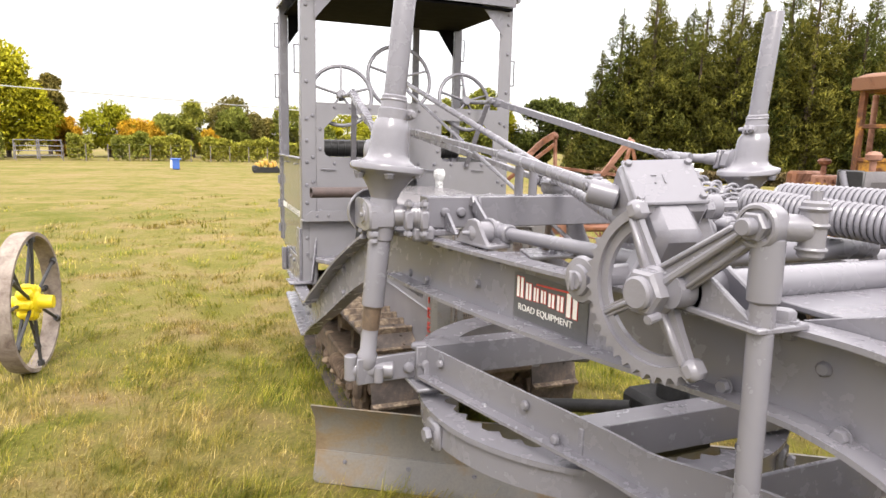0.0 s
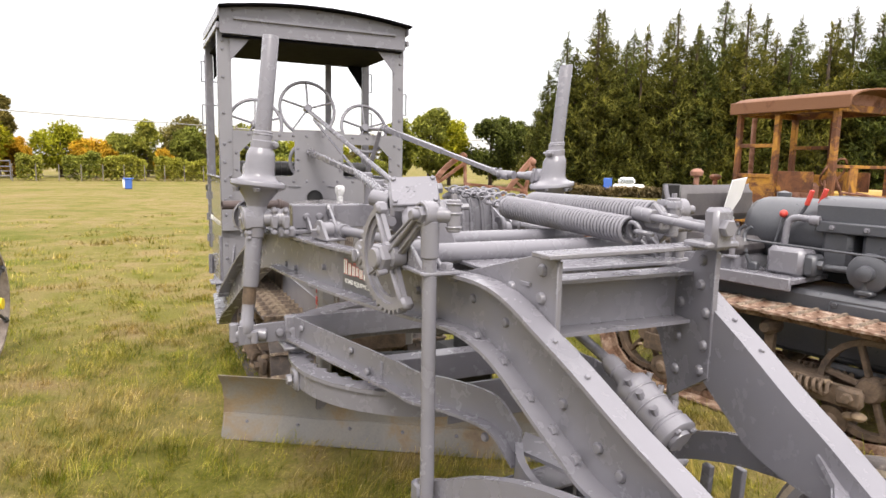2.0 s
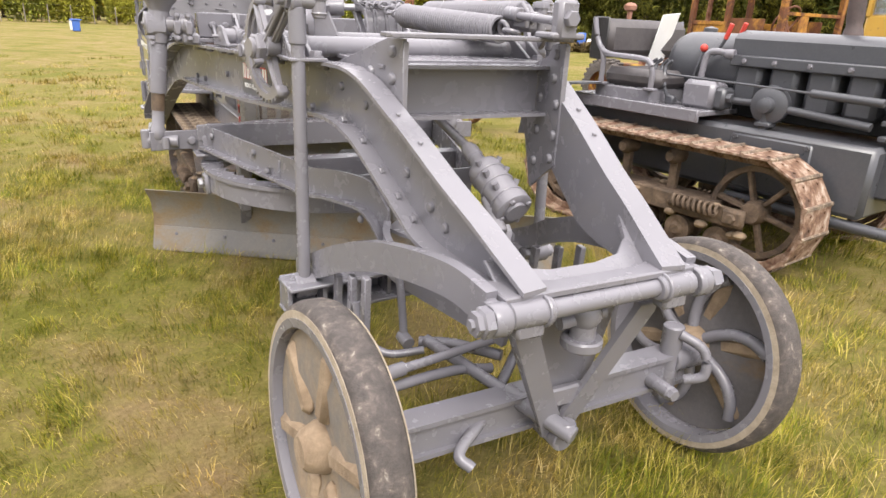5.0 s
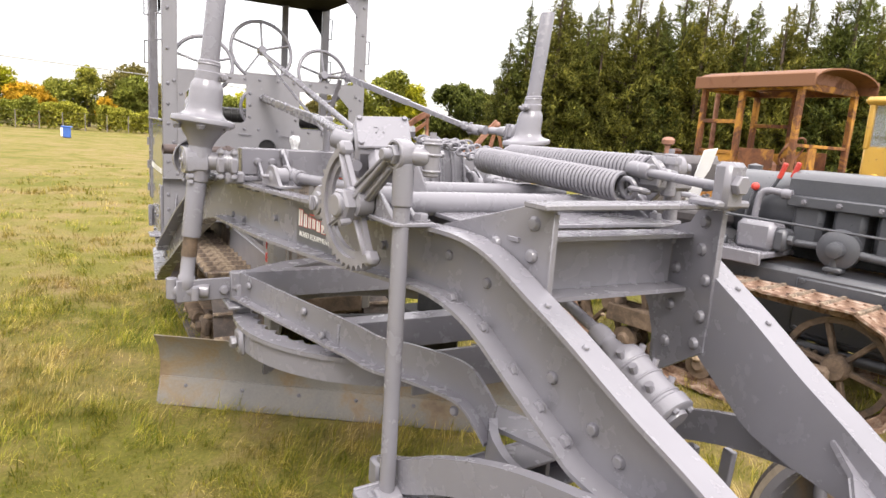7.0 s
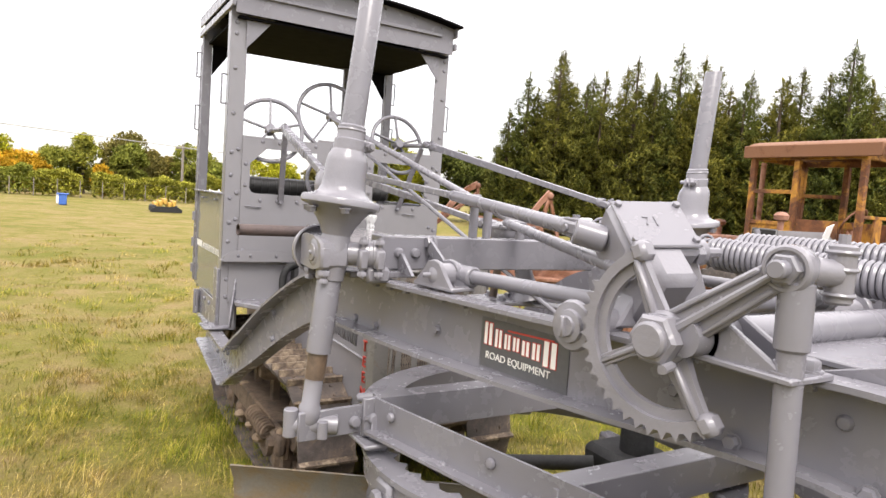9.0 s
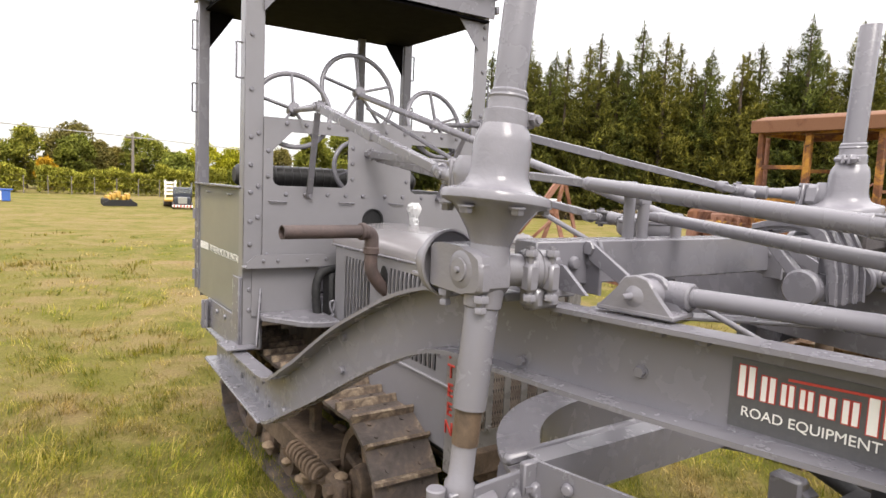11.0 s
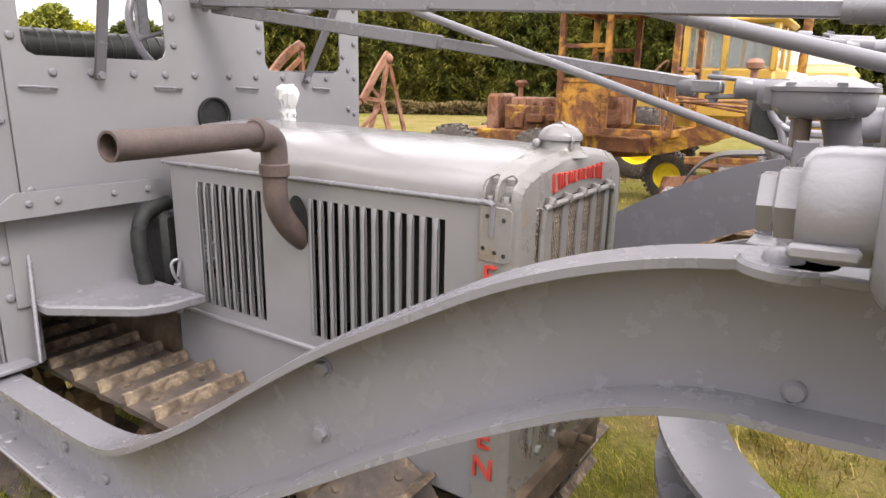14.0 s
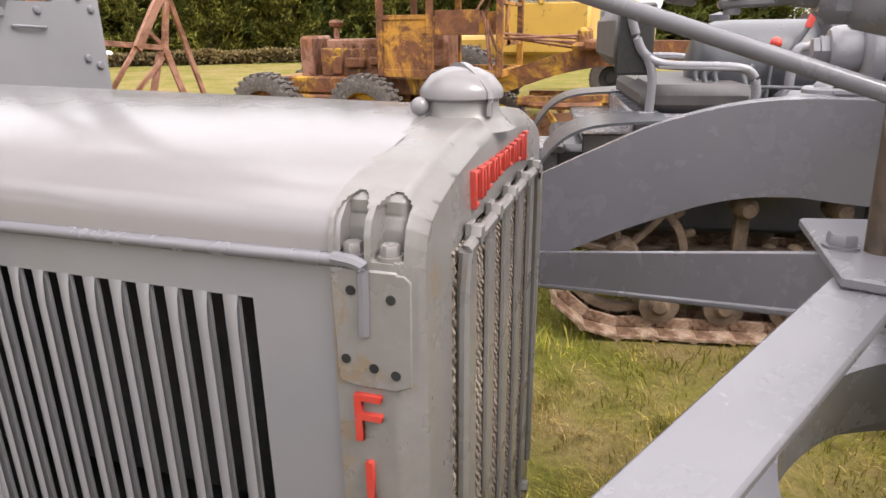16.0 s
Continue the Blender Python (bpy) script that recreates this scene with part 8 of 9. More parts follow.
b = B()
box(b, (0, -0.25, 0.97), (1.05, 0.5, 0.14), 0.01)
lower_seat(b)
part("seat_box", b, GREY, tractor)
b = B()
box(b, (0, -0.28, 1.1), (1.0, 0.5, 0.13), 0.045)
lower_seat(b)
part("seat_cushion", b, SEAT, tractor, "faded purple-grey vinyl cushion")
b = B()
box(b, (0, 0.02, 1.36), (1.0, 0.16, 0.28), 0.06)
lower_seat(b)
part("backrest", b, SEAT, tractor, "faded vinyl backrest")
b = B()
box(b, (-0.515, 0.02, 1.36), (0.02, 0.16, 0.3), 0.01)
lower_seat(b)
part("backrest_end", b, LEATHER, tractor)
for sx in (-1, 1):
    b = B()
    tube(b, [(sx * 0.54, 0.06, 1.5), (sx * 0.54, 0.03, 1.4), (sx * 0.54, -0.02, 1.3), (sx * 0.54, -0.12, 1.255), (sx * 0.54, -0.38, 1.245), (sx * 0.54, -0.47, 1.22), (sx * 0.54, -0.5, 1.15), (sx * 0.54, -0.5, 1.05)], 0.02, 10)
    tube(b, [(sx * 0.54, -0.03, 1.3), (sx * 0.54, -0.06, 1.2), (sx * 0.54, -0.06, 1.05)], 0.02, 10)
    bar(b, (sx * 0.54, -0.08, 1.245), (sx * 0.54, -0.46, 1.235), 0.04, 0.014)
    box(b, (sx * 0.54, -0.06, 1.045), (0.06, 0.09, 0.02), 0.005)
    box(b, (sx * 0.54, -0.5, 1.045), (0.06, 0.09, 0.02), 0.005)
    lower_seat(b)
    part("armrest", b, GREY, tractor, "cast grey armrest")
b = B()
for sx in (-1, 1):
    line = curve_pts([(sx * 0.65, 0.28, 0.55), (sx * 0.65, 0.22, 0.8), (sx * 0.65, 0.05, 0.96), (sx * 0.65, -0.3, 1.0)], 6)
    sweep(b, line, [(-0.17, -0.006), (0.17, -0.006), (0.17, 0.006), (-0.17, 0.006)], up=(0, 0.7, 0.7))
part("rear_fender", b, GREY_DK, tractor)
# barrel tank and hood
b = B()
lathe(b, [(0, 0), (0.12, 0.01), (0.19, 0.05), (0.215, 0.11), (0.22, 0.2), (0.22, 0.62), (0, 0.62)], (0.0, -0.52, 1.17), (0, -1, 0), 28)
part("fuel_tank", b, GREY_DK, tractor, "rounded grey fuel tank")
b = B()
hs = [(-0.23, 1.2), (-0.23, 1.36), (-0.2, 1.39), (-0.1, 1.415), (0.1, 1.415), (0.2, 1.39), (0.23, 1.36), (0.23, 1.2)]
prism(b, hs, basis((0, -1.08, 0), (1, 0, 0), (0, 0, 1)), 1.1)
part("engine_hood", b, GREY_DK, tractor)
for i in range(4):
    y = -1.22 - i * 0.235
    b = B()
    box(b, (-0.14, y, 1.1), (0.22, 0.185, 0.32), 0.03)
    part("cylinder_block", b, GREY_DK, tractor)
# near-black filler: shade between the cylinders, put into its colour
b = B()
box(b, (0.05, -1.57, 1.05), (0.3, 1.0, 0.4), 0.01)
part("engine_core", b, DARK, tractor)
b = B()
bar(b, (-0.255, -1.1, 1.225), (-0.255, -2.1, 1.225), 0.05, 0.07, bev=0.008)
mf = part("manifold_rail", b, GREY_DK, tractor)
studs(HEXBOLT, mf, [((-0.28, y, 1.225), (-1, 0, 0)) for y in (-1.2, -1.4, -1.62, -1.85)], 1.0)
b = B()
tube(b, [(-0.26, -1.1, 1.26), (-0.27, -0.98, 1.27), (-0.28, -0.93, 1.24), (-0.29, -0.92, 1.13), (-0.29, -0.92, 1.08)], 0.022, 12)
cyl(b, (-0.27, -1.06, 1.26), (-0.265, -1.12, 1.26), 0.032, n=14, bev=0.004)
part("intake_pipe", b, GREY, tractor)
b = B()
box(b, (-0.33, -0.99, 0.99), (0.2, 0.24, 0.19), 0.03)
bx = part("battery_box", b, GREY, tractor, "grey rounded steel box")
b = B()
box(b, (-0.34, -1.14, 0.98), (0.14, 0.08, 0.14), 0.02)
hexa(b, (-0.36, -1.18, 0.99), (0, -1, 0), 0.03, 0.03)
part("box_fitting", b, GREY_DK, bx)
b = B()
lathe(b, [(0, 0), (0.09, 0), (0.115, 0.015), (0.12, 0.04), (0.115, 0.07), (0.09, 0.085), (0.05, 0.09), (0.045, 0.14), (0.02, 0.15), (0, 0.15)], (-0.3, -1.46, 0.98), (-1, -0.05, 0), 26)
cyl(b, (-0.36, -1.46, 0.98), (-0.36, -1.44, 0.64), 0.032, n=14)
box(b, (-0.36, -1.46, 0.86), (0.09, 0.1, 0.03), 0.008)
part("governor_drum", b, GREY_DK, tractor, "round grey governor housing")
b = B()
cyl(b, (-0.34, -1.5, 0.97), (-0.34, -2.05, 0.93), 0.025, n=12)
cyl(b, (-0.33, -1.2, 0.975), (-0.33, -1.45, 0.98), 0.022, n=12)
cyl(b, (-0.37, -0.6, 1.1), (-0.37, -1.75, 1.08), 0.008, n=8)
cyl(b, (-0.37, -1.7, 1.08), (-0.37, -2.1, 1.07), 0.025, n=12, bev=0.004)
cyl(b, (-0.42, -1.3, 0.38), (-0.38, -2.3, 0.36), 0.035, n=12)
parts("linkage_rod", b, GREY_DK, tractor)
b = B()
box(b, (0, -2.2, 0.98), (0.62, 0.14, 0.9), 0.02)
part("radiator", b, GREY_DK, tractor)
for i in range(9):
    b = B()
    box(b, (-0.3, -2.12, 0.62 + i * 0.085), (0.09, 0.05, 0.03), 0.006)
    part("radiator_fin", b, GREY_DK, tractor)
b = B()
lathe(b, [(0, 0), (0.06, 0), (0.055, 0.03), (0.045, 0.06), (0.05, 0.09), (0.05, 1.1), (0.042, 1.1), (0.042, 0.1), (0, 0.1)], (0.05, -1.68, 1.41), (0.03, 0.1, 1), 18)
part("exhaust_pipe", b, PIPE, tractor, "tall dark exhaust stack")
for x, y0, z1, col in ((-0.2, -0.92, 1.45, True), (-0.1, -0.96, 1.46, True)):
    b = B()
    cyl(b, (x, y0 + 0.15, 0.92), (x, y0 - 0.08, z1 - 0.09), 0.012, n=10)
    lv = part("lever", b, GREY_DK, tractor)
    b = B()
    cyl(b, (x, y0 - 0.075, z1 - 0.1), (x, y0 - 0.105, z1), 0.016, n=10, bev=0.004)
    part("lever_grip", b, RED, lv, "red plastic lever grip")
b = B()
cyl(b, (-0.3, -0.82, 0.92), (-0.22, -0.86, 1.27), 0.008, n=8)
ln = part("throttle_lever", b, GREY_DK, tractor)
b = B()
ball(b, (-0.22, -0.86, 1.285), 0.027)
part("knob", b, RED, ln, "round red knob")
for i, (x, y) in enumerate(((-0.35, -0.62), (-0.3, -0.68), (-0.4, -0.78), (-0.26, -0.6))):
    b = B()
    tube(b, [(x, y, 0.9), (x - 0.02, y + 0.05, 1.02), (x + 0.02, y + 0.09, 1.14), (x + 0.03, y + 0.05, 1.19)], 0.013, 8)
    box(b, (x, y, 0.93), (0.05, 0.07, 0.06), 0.01)
    part("pedal", b, GREY_DK, tractor)
b = B()
lathe(b, [(0, 0), (0.05, 0), (0.05, 0.03), (0, 0.045)], (0.12, -0.68, 1.385), (0, 0, 1), 16)
part("tank_cap", b, GREY_DK, tractor)
b = B()
lathe(b, [(0, 0), (0.02, 0), (0.02, 0.06), (0.045, 0.07), (0.05, 0.1), (0.03, 0.12), (0, 0.125)], (-0.1, -0.1, 1.45), (0, 0, 1), 14)
part("breather_cap", b, RUST_RED, tractor)
b = B()
box(b, (-0.4, 0.2, 0.7), (0.26, 0.14, 0.24), 0.02)
box(b, (-0.4, 0.2, 0.83), (0.32, 0.2, 0.03), 0.008)
part("rear_bracket", b, GREY, tractor)
# notice board leaning on the backrest
b = B()
box(b, (0.02, 0, 0.19), (0.32, 0.006, 0.4), 0.001)
brd = part("notice_board", b, CARD)
brd.matrix_basis = TM @ pose(0.1, -0.24, 1.125, 14, -4, 12)
tagged(brd, "white notice board leaning on the tractor's seat", "notice board")


# ---- rusty motor grader behind ----
def pneumatic(bm_parent, c, R, w, tyre_mat, hub_mat, axis=(1, 0, 0)):
    wh = new("road_wheel")
    wh.parent, wh.empty_display_size = bm_parent, 0.1
    b = B()
    lathe(b, [(R * 0.58, -w * 0.5), (R * 0.8, -w * 0.54), (R * 0.95, -w * 0.46), (R, -w * 0.3), (R, w * 0.3), (R * 0.95, w * 0.46), (R * 0.8, w * 0.54), (R * 0.58, w * 0.5)], c, axis, 40)
    for i in range(28):
        a = 2 * math.pi * i / 28
        m = frame_of(c, V(c) + V(axis))
        for s in (-1, 1):
            p = m @ V((math.cos(a + s * 0.05) * (R + 0.003), math.sin(a + s * 0.05) * (R + 0.003), s * w * 0.25))
            box(b, (0, 0, 0), (0.04, 0.045, w * 0.42), 0.004, Matrix.Translation(p) @ m.to_3x3().to_4x4() @ Matrix.Rotation(a, 4, "Z"))
    part("tyre", b, tyre_mat, wh)
    b = B()
    lathe(b, [(0, -w * 0.2), (R * 0.25, -w * 0.2), (R * 0.3, -w * 0.1), (R * 0.5, -w * 0.12), (R * 0.6, -w * 0.46), (R * 0.6, w * 0.46), (R * 0.5, w * 0.12), (R * 0.3, w * 0.1), (R * 0.25, w * 0.2), (0, w * 0.2)], c, axis, 32)
    part("rim", b, hub_mat, wh)


rg = thing("rusty_grader", "rusty orange-yellow motor grader with open cab", "motor grader", pose(6.85, 0, 0))
for sx in (-1, 1):
    for y in (2.95, 4.25):
        pneumatic(rg, (sx * 0.62, y, 0.43), 0.43, 0.28, TYRE, RUST_YELLOW)
    b = B()
    box(b, (sx * 0.4, 3.6, 0.5), (0.12, 1.6, 0.22), 0.02)
    part("tandem_case", b, RUST_YELLOW, rg)
b = B()
box(b, (0, 3.0, 0.72), (0.7, 2.6, 0.2), 0.02)
part("chassis", b, RUST_YELLOW, rg)
b = B()
box(b, (-0.02, 3.25, 0.98), (0.5, 0.85, 0.34), 0.02)
box(b, (-0.2, 3.45, 0.95), (0.2, 0.16, 0.22), 0.02)
box(b, (-0.25, 3.2, 0.98), (0.16, 0.26, 0.12), 0.02)
box(b, (-0.28, 2.95, 1.0), (0.12, 0.14, 0.1), 0.02)
part("engine", b, RUST_YELLOW, rg, "rusty engine with yellow paint left on it")
b = B()
box(b, (0, 3.2, 1.18), (0.46, 0.8, 0.14), 0.02)
for i in range(6):
    cyl(b, (-0.25, 2.9 + i * 0.12, 0.9), (-0.25, 2.9 + i * 0.12, 1.2), 0.025, n=8)
part("engine_head", b, RUST_RED, rg)
b = B()
box(b, (0, 3.86, 0.98), (0.62, 0.16, 0.62), 0.04)
part("radiator", b, RUST_RED, rg, "dull red-brown radiator shell")
b = B()
lathe(b, [(0, 0), (0.035, 0), (0.035, 0.14), (0.075, 0.16), (0.09, 0.2), (0.06, 0.23), (0, 0.235)], (-0.05, 3.55, 1.24), (0, 0, 1), 16)
part("air_cleaner", b, RUST_RED, rg)
b = B()
cyl(b, (0.1, 3.05, 1.2), (0.1, 3.05, 2.3), 0.035, n=12)
part("exhaust_pipe", b, RUST_RED, rg)
CX0, CX1, CY0, CY1, CZ0, CZ1 = -0.5, 0.62, 1.40, 2.78, 0.85, 2.32
for x in (CX0, CX1):
    for y in (CY0, (CY0 + CY1) / 2 + 0.1, CY1):
        b = B()
        box(b, (x, y, (CZ0 + CZ1) / 2), (0.07, 0.07, CZ1 - CZ0), 0.006)
        part("cab_post", b, RUST_ORANGE, rg, "rusty square cab post")
for x in (CX0, CX1):
    b = B()
    box(b, (x, (CY0 + CY1) / 2, CZ0 + 0.03), (0.06, CY1 - CY0, 0.08), 0.005)
    box(b, (x, (CY0 + CY1) / 2, CZ1), (0.06, CY1 - CY0, 0.08), 0.005)
    box(b, (x, CY1 - 0.32, 1.88), (0.05, 0.6, 0.05), 0.005)
    box(b, (x, CY1 - 0.32, 1.48), (0.05, 0.6, 0.05), 0.005)
    box(b, (x, CY1 - 0.32, 1.2), (0.02, 0.58, 0.6), 0.004)
    box(b, (x, CY1 - 0.9, 1.42), (0.02, 0.5, 0.26), 0.004)
    parts("cab_side", b, RUST_ORANGE, rg)
b = B()
for z in (CZ0 + 0.03, CZ1):
    box(b, ((CX0 + CX1) / 2, CY0, z), (CX1 - CX0, 0.06, 0.08), 0.005)
    box(b, ((CX0 + CX1) / 2, CY1, z), (CX1 - CX0, 0.06, 0.08), 0.005)
box(b, ((CX0 + CX1) / 2, CY0, 1.62), (CX1 - CX0, 0.04, 0.04), 0.004)
box(b, (CX0 + 0.4, CY0, 1.4), (0.16, 0.03, 0.45), 0.004)
box(b, ((CX0 + CX1) / 2, CY0, 1.2), (CX1 - CX0, 0.03, 0.06), 0.004)
parts("cab_front", b, RUST_ORANGE, rg)
b = B()
for i in range(12):
    a0, a1 = math.pi * i / 12, math.pi * (i + 1) / 12
    xm, xw = (CX0 + CX1) / 2, (CX1 - CX0) / 2 + 0.1
    q = [(xm - xw * math.cos(a), CZ1 + 0.05 + 0.17 * math.sin(a)) for a in (a0, a1)]
    y0, y1 = CY0 - 0.22, CY1 + 0.1
    vs = [b.verts.new((x, y, z + dz)) for dz in (0, 0.02) for y in (y0, y1) for x, z in q]
    for f in ((0, 1, 3, 2), (4, 6, 7, 5), (0, 4, 5, 1), (2, 3, 7, 6)):
        b.faces.new([vs[k] for k in f])
box(b, (CX0 - 0.1, (CY0 + CY1) / 2 - 0.06, CZ1 + 0.06), (0.03, CY1 - CY0 + 0.32, 0.16), 0.01)
box(b, (CX1 + 0.1, (CY0 + CY1) / 2 - 0.06, CZ1 + 0.06), (0.03, CY1 - CY0 + 0.32, 0.16), 0.01)
bmesh.ops.remove_doubles(b, verts=b.verts, dist=0.0005)
part("cab_roof", b, rusted("roof_brown_sheet", (0.19, 0.085, 0.04), 0.42), rg, "brown barrel-arched cab roof")
b = B()
prism(b, [((CX0 + CX1) / 2 - 0.6 * math.cos(math.pi * i / 12), CZ1 + 0.02 + 0.16 * math.sin(math.pi * i / 12)) for i in range(13)], basis((0, CY0 + 0.03, 0), (1, 0, 0), (0, 0, 1)), 0.03)
part("roof_end", b, RUST_RED, rg)
b = B()
box(b, (0.1, 2.3, 1.15), (0.5, 0.4, 0.5), 0.05)
torus(b, (0.05, 1.75, 1.55), (0, 1, 0.6), 0.2, 0.014, 30, 8)
cyl(b, (0.05, 1.75, 1.55), (0.05, 1.5, 1.0), 0.02, n=8)
for x in (-0.3, -0.2, 0.3):
    cyl(b, (x, 1.55, 0.9), (x, 1.62, 1.45), 0.012, n=6)
part("cab_controls", b, RUST_RED, rg)
b = B()
sweep(b, curve_pts([(-0.02, 2.4, 0.62), (-0.02, 1.6, 0.72), (-0.02, 0.6, 1.02), (-0.02, -0.6, 1.1), (-0.02, -2.2, 0.85)], 5), [(-0.1, -0.11), (0.1, -0.11), (0.1, 0.11), (-0.1, 0.11)])
part("main_beam", b, RUST_YELLOW, rg, "rusty yellow main beam")
for k in range(5):
    b = B()
    cyl(b, (-0.3 + 0.12 * k, 1.45, 1.25 + 0.05 * (k % 2)), (-0.28 + 0.1 * k, 0.55, 1.28 - 0.04 * k), 0.014, n=7)
    part("control_rod", b, RUST_RED, rg)
b = B()
for x, y in ((-0.25, 0.55), (0.25, 0.55), (-0.2, 0.3)):
    lathe(b, [(0, 0), (0.1, 0), (0.12, 0.05), (0.07, 0.09), (0.06, 0.2), (0.03, 0.23), (0, 0.24)], (x, y, 1.12), (0, 0, 1), 14)
box(b, (0, 0.45, 1.18), (0.8, 0.14, 0.1), 0.02)
part("lift_gear", b, RUST_YELLOW, rg)
b = B()
line = [(-0.85, 1.3, 0), (0.55, 0.1, 0)]
pr = [(0.0, 0.02), (-0.06, 0.16), (-0.07, 0.3), (-0.02, 0.44)]
nn = V((-0.65, -0.76, 0))
vs = [[b.verts.new(V(p) + nn * k + V((0, 0, z))) for k, z in pr] + [b.verts.new(V(p) + nn * (k - 0.02) + V((0, 0, z))) for k, z in pr[::-1]] for p in line]
for i in range(8):
    j = (i + 1) % 8
    b.faces.new((vs[0][i], vs[0][j], vs[1][j], vs[1][i]))
b.faces.new(vs[0][::-1])
b.faces.new(vs[1])
part("mouldboard", b, RUST_RED, rg, "rusty brown grader blade")
b = B()
torus(b, (-0.05, 0.75, 0.56), (0, 0, 1), 0.5, 0.04, 40, 6)
bar(b, (-0.45, 1.2, 0.6), (0.0, -1.2, 0.66), 0.1, 0.08)
bar(b, (0.35, 1.2, 0.6), (0.0, -1.2, 0.66), 0.1, 0.08)
for a in (0.6, 2.6):
    bar(b, (-0.05 + 0.45 * math.cos(a), 0.75 + 0.3 * math.sin(a), 0.55), (-0.1 + 0.4 * math.cos(a), 0.6, 0.1), 0.08, 0.05)
part("circle_frame", b, RUST_YELLOW, rg)
for sx in (-1, 1):
    pneumatic(rg, (sx * 0.7, -2.2, 0.36), 0.36, 0.2, TYRE, RUST_YELLOW)

# yellow grader farther back
yg = thing("yellow_grader", "faded yellow machine with a glazed cab", "motor grader", pose(9.7, 1.3, 0))
b = B()
box(b, (0, 0.05, 1.35), (1.5, 1.3, 0.75), 0.05)
part("cab_lower", b, YELLOW, yg)
b = B()
box(b, (0, 0.05, 2.36), (1.62, 1.42, 0.12), 0.05)
part("cab_roof", b, YELLOW, yg)
for x in (-0.72, 0.0, 0.72):
    for y in (-0.55, 0.1, 0.65):
        if x == 0.0 and y == 0.1:
            continue
        b = B()
        box(b, (x, y, 2.0), (0.09, 0.09, 0.68), 0.02)
        part("cab_pillar", b, YELLOW, yg)
for x, y, sxw, syw in ((-0.73, -0.22, 0.012, 0.58), (-0.73, 0.38, 0.012, 0.48), (0.73, 0.0, 0.012, 1.0), (-0.36, -0.56, 0.62, 0.012), (0.36, -0.56, 0.62, 0.012)):
    b = B()
    box(b, (x, y, 2.0), (sxw, syw, 0.6), 0)
    part("window_pane", b, GLASS, yg)
b = B()
box(b, (0, -1.6, 0.95), (0.4, 3.0, 0.3), 0.03)
box(b, (0, 1.2, 0.9), (1.0, 2.0, 0.7), 0.06)
part("body", b, YELLOW, yg)
for sx in (-1, 1):
    pneumatic(yg, (sx * 0.75, 1.2, 0.55), 0.55, 0.34, TYRE, BRIGHT_YELLOW)
pneumatic(yg, (-2.45, 0.28, 0.3), 0.3, 0.2, TYRE, BRIGHT_YELLOW)
b = B()
box(b, (-1.6, 0.25, 0.35), (1.6, 0.12, 0.12), 0.02)
part("front_axle", b, YELLOW, yg)
b = B()
lathe(b, [(0, 0), (0.06, 0), (0.06, 1.5), (0, 1.5)], (-0.6, -0.9, 0.9), (0, 0, 1), 10)
part("upright_post", b, RUST_ORANGE, yg)

# pale cab beyond
pc = thing("pale_truck_cab", "pale cream lorry cab parked behind the graders", "truck", pose(13.5, 0.6, 0))
b = B()
box(b, (0, 0, 1.25), (2.0, 1.5, 1.2), 0.12)
part("cab_body", b, CREAM, pc)
b = B()
box(b, (0, 0, 1.95), (1.7, 1.3, 0.35), 0.1)
part("cab_top", b, WHITE, pc)
for y in (-0.35, 0.35):
    b = B()
    box(b, (-1.01, y, 1.5), (0.01, 0.5, 0.35), 0)
    part("window_pane", b, GLASS, pc)
for sx in (-1, 1):
    pneumatic(pc, (sx * 0.8, 0, 0.4), 0.4, 0.25, TYRE, DARK)

# rusty implement with two A-shaped stands
im = thing("rusty_implement", "rusty red-brown towed implement frame on grass", "implement")
A, Bp = V((2.22, 3.07, 1.65)), V((3.05, 2.9, 1.62))
b = B()
bar(b, A + V((-0.0, 0, -0.08)), A + V((-0.7, -0.1, -0.52)), 0.02, 0.04)
sweep(b, curve_pts([A + V((0.0, 0, 0.02)), A + V((-0.15, -0.01, -0.06)), A + V((-0.32, -0.03, -0.2)), A + V((-0.45, -0.05, -0.36))], 4), [(-0.012, -0.03), (0.012, -0.03), (0.012, 0.03), (-0.012, 0.03)])
ball(b, A, 0.035)
bar(b, A, A + V((0.02, 0, -0.42)), 0.03, 0.035)
parts("lift_stand", b, RUST_RED, im)
b = B()
bar(b, A + V((0.0, 0, -0.32)), Bp + V((-0.12, 0, -0.36)), 0.035, 0.035)
part("tie_bar", b, RUST_RED, im)
b = B()
sweep(b, curve_pts([Bp + V((0, 0, 0.02)), Bp + V((-0.12, 0, -0.1)), Bp + V((-0.24, 0, -0.24)), Bp + V((-0.34, 0, -0.36))], 4), [(-0.012, -0.03), (0.012, -0.03), (0.012, 0.03), (-0.012, 0.03)])
bar(b, Bp, Bp + V((-0.1, 0, -0.4)), 0.025, 0.045)
bar(b, Bp + V((-0.22, 0, -0.26)), Bp + V((-0.09, 0, -0.36)), 0.015, 0.03)
bar(b, Bp + V((-0.3, 0, -0.3)), Bp + V((-0.62, 0.1, -0.72)), 0.02, 0.03)
bar(b, Bp + V((-0.12, 0, -0.34)), Bp + V((-0.26, 0.1, -0.9)), 0.02, 0.045)
bar(b, Bp + V((-0.1, 0, -0.34)), Bp + V((0.06, -0.05, -0.88)), 0.02, 0.045)
bar(b, Bp + V((0.0, 0, -0.02)), Bp + V((0.22, -0.05, -0.78)), 0.025, 0.035)
bar(b, Bp + V((-0.12, 0, -0.42)), Bp + V((-0.6, 0.1, -0.85)), 0.02, 0.03)
ball(b, Bp + V((0, 0, -0.02)), 0.045)
parts("lift_stand", b, RUST_RED, im)
b = B()
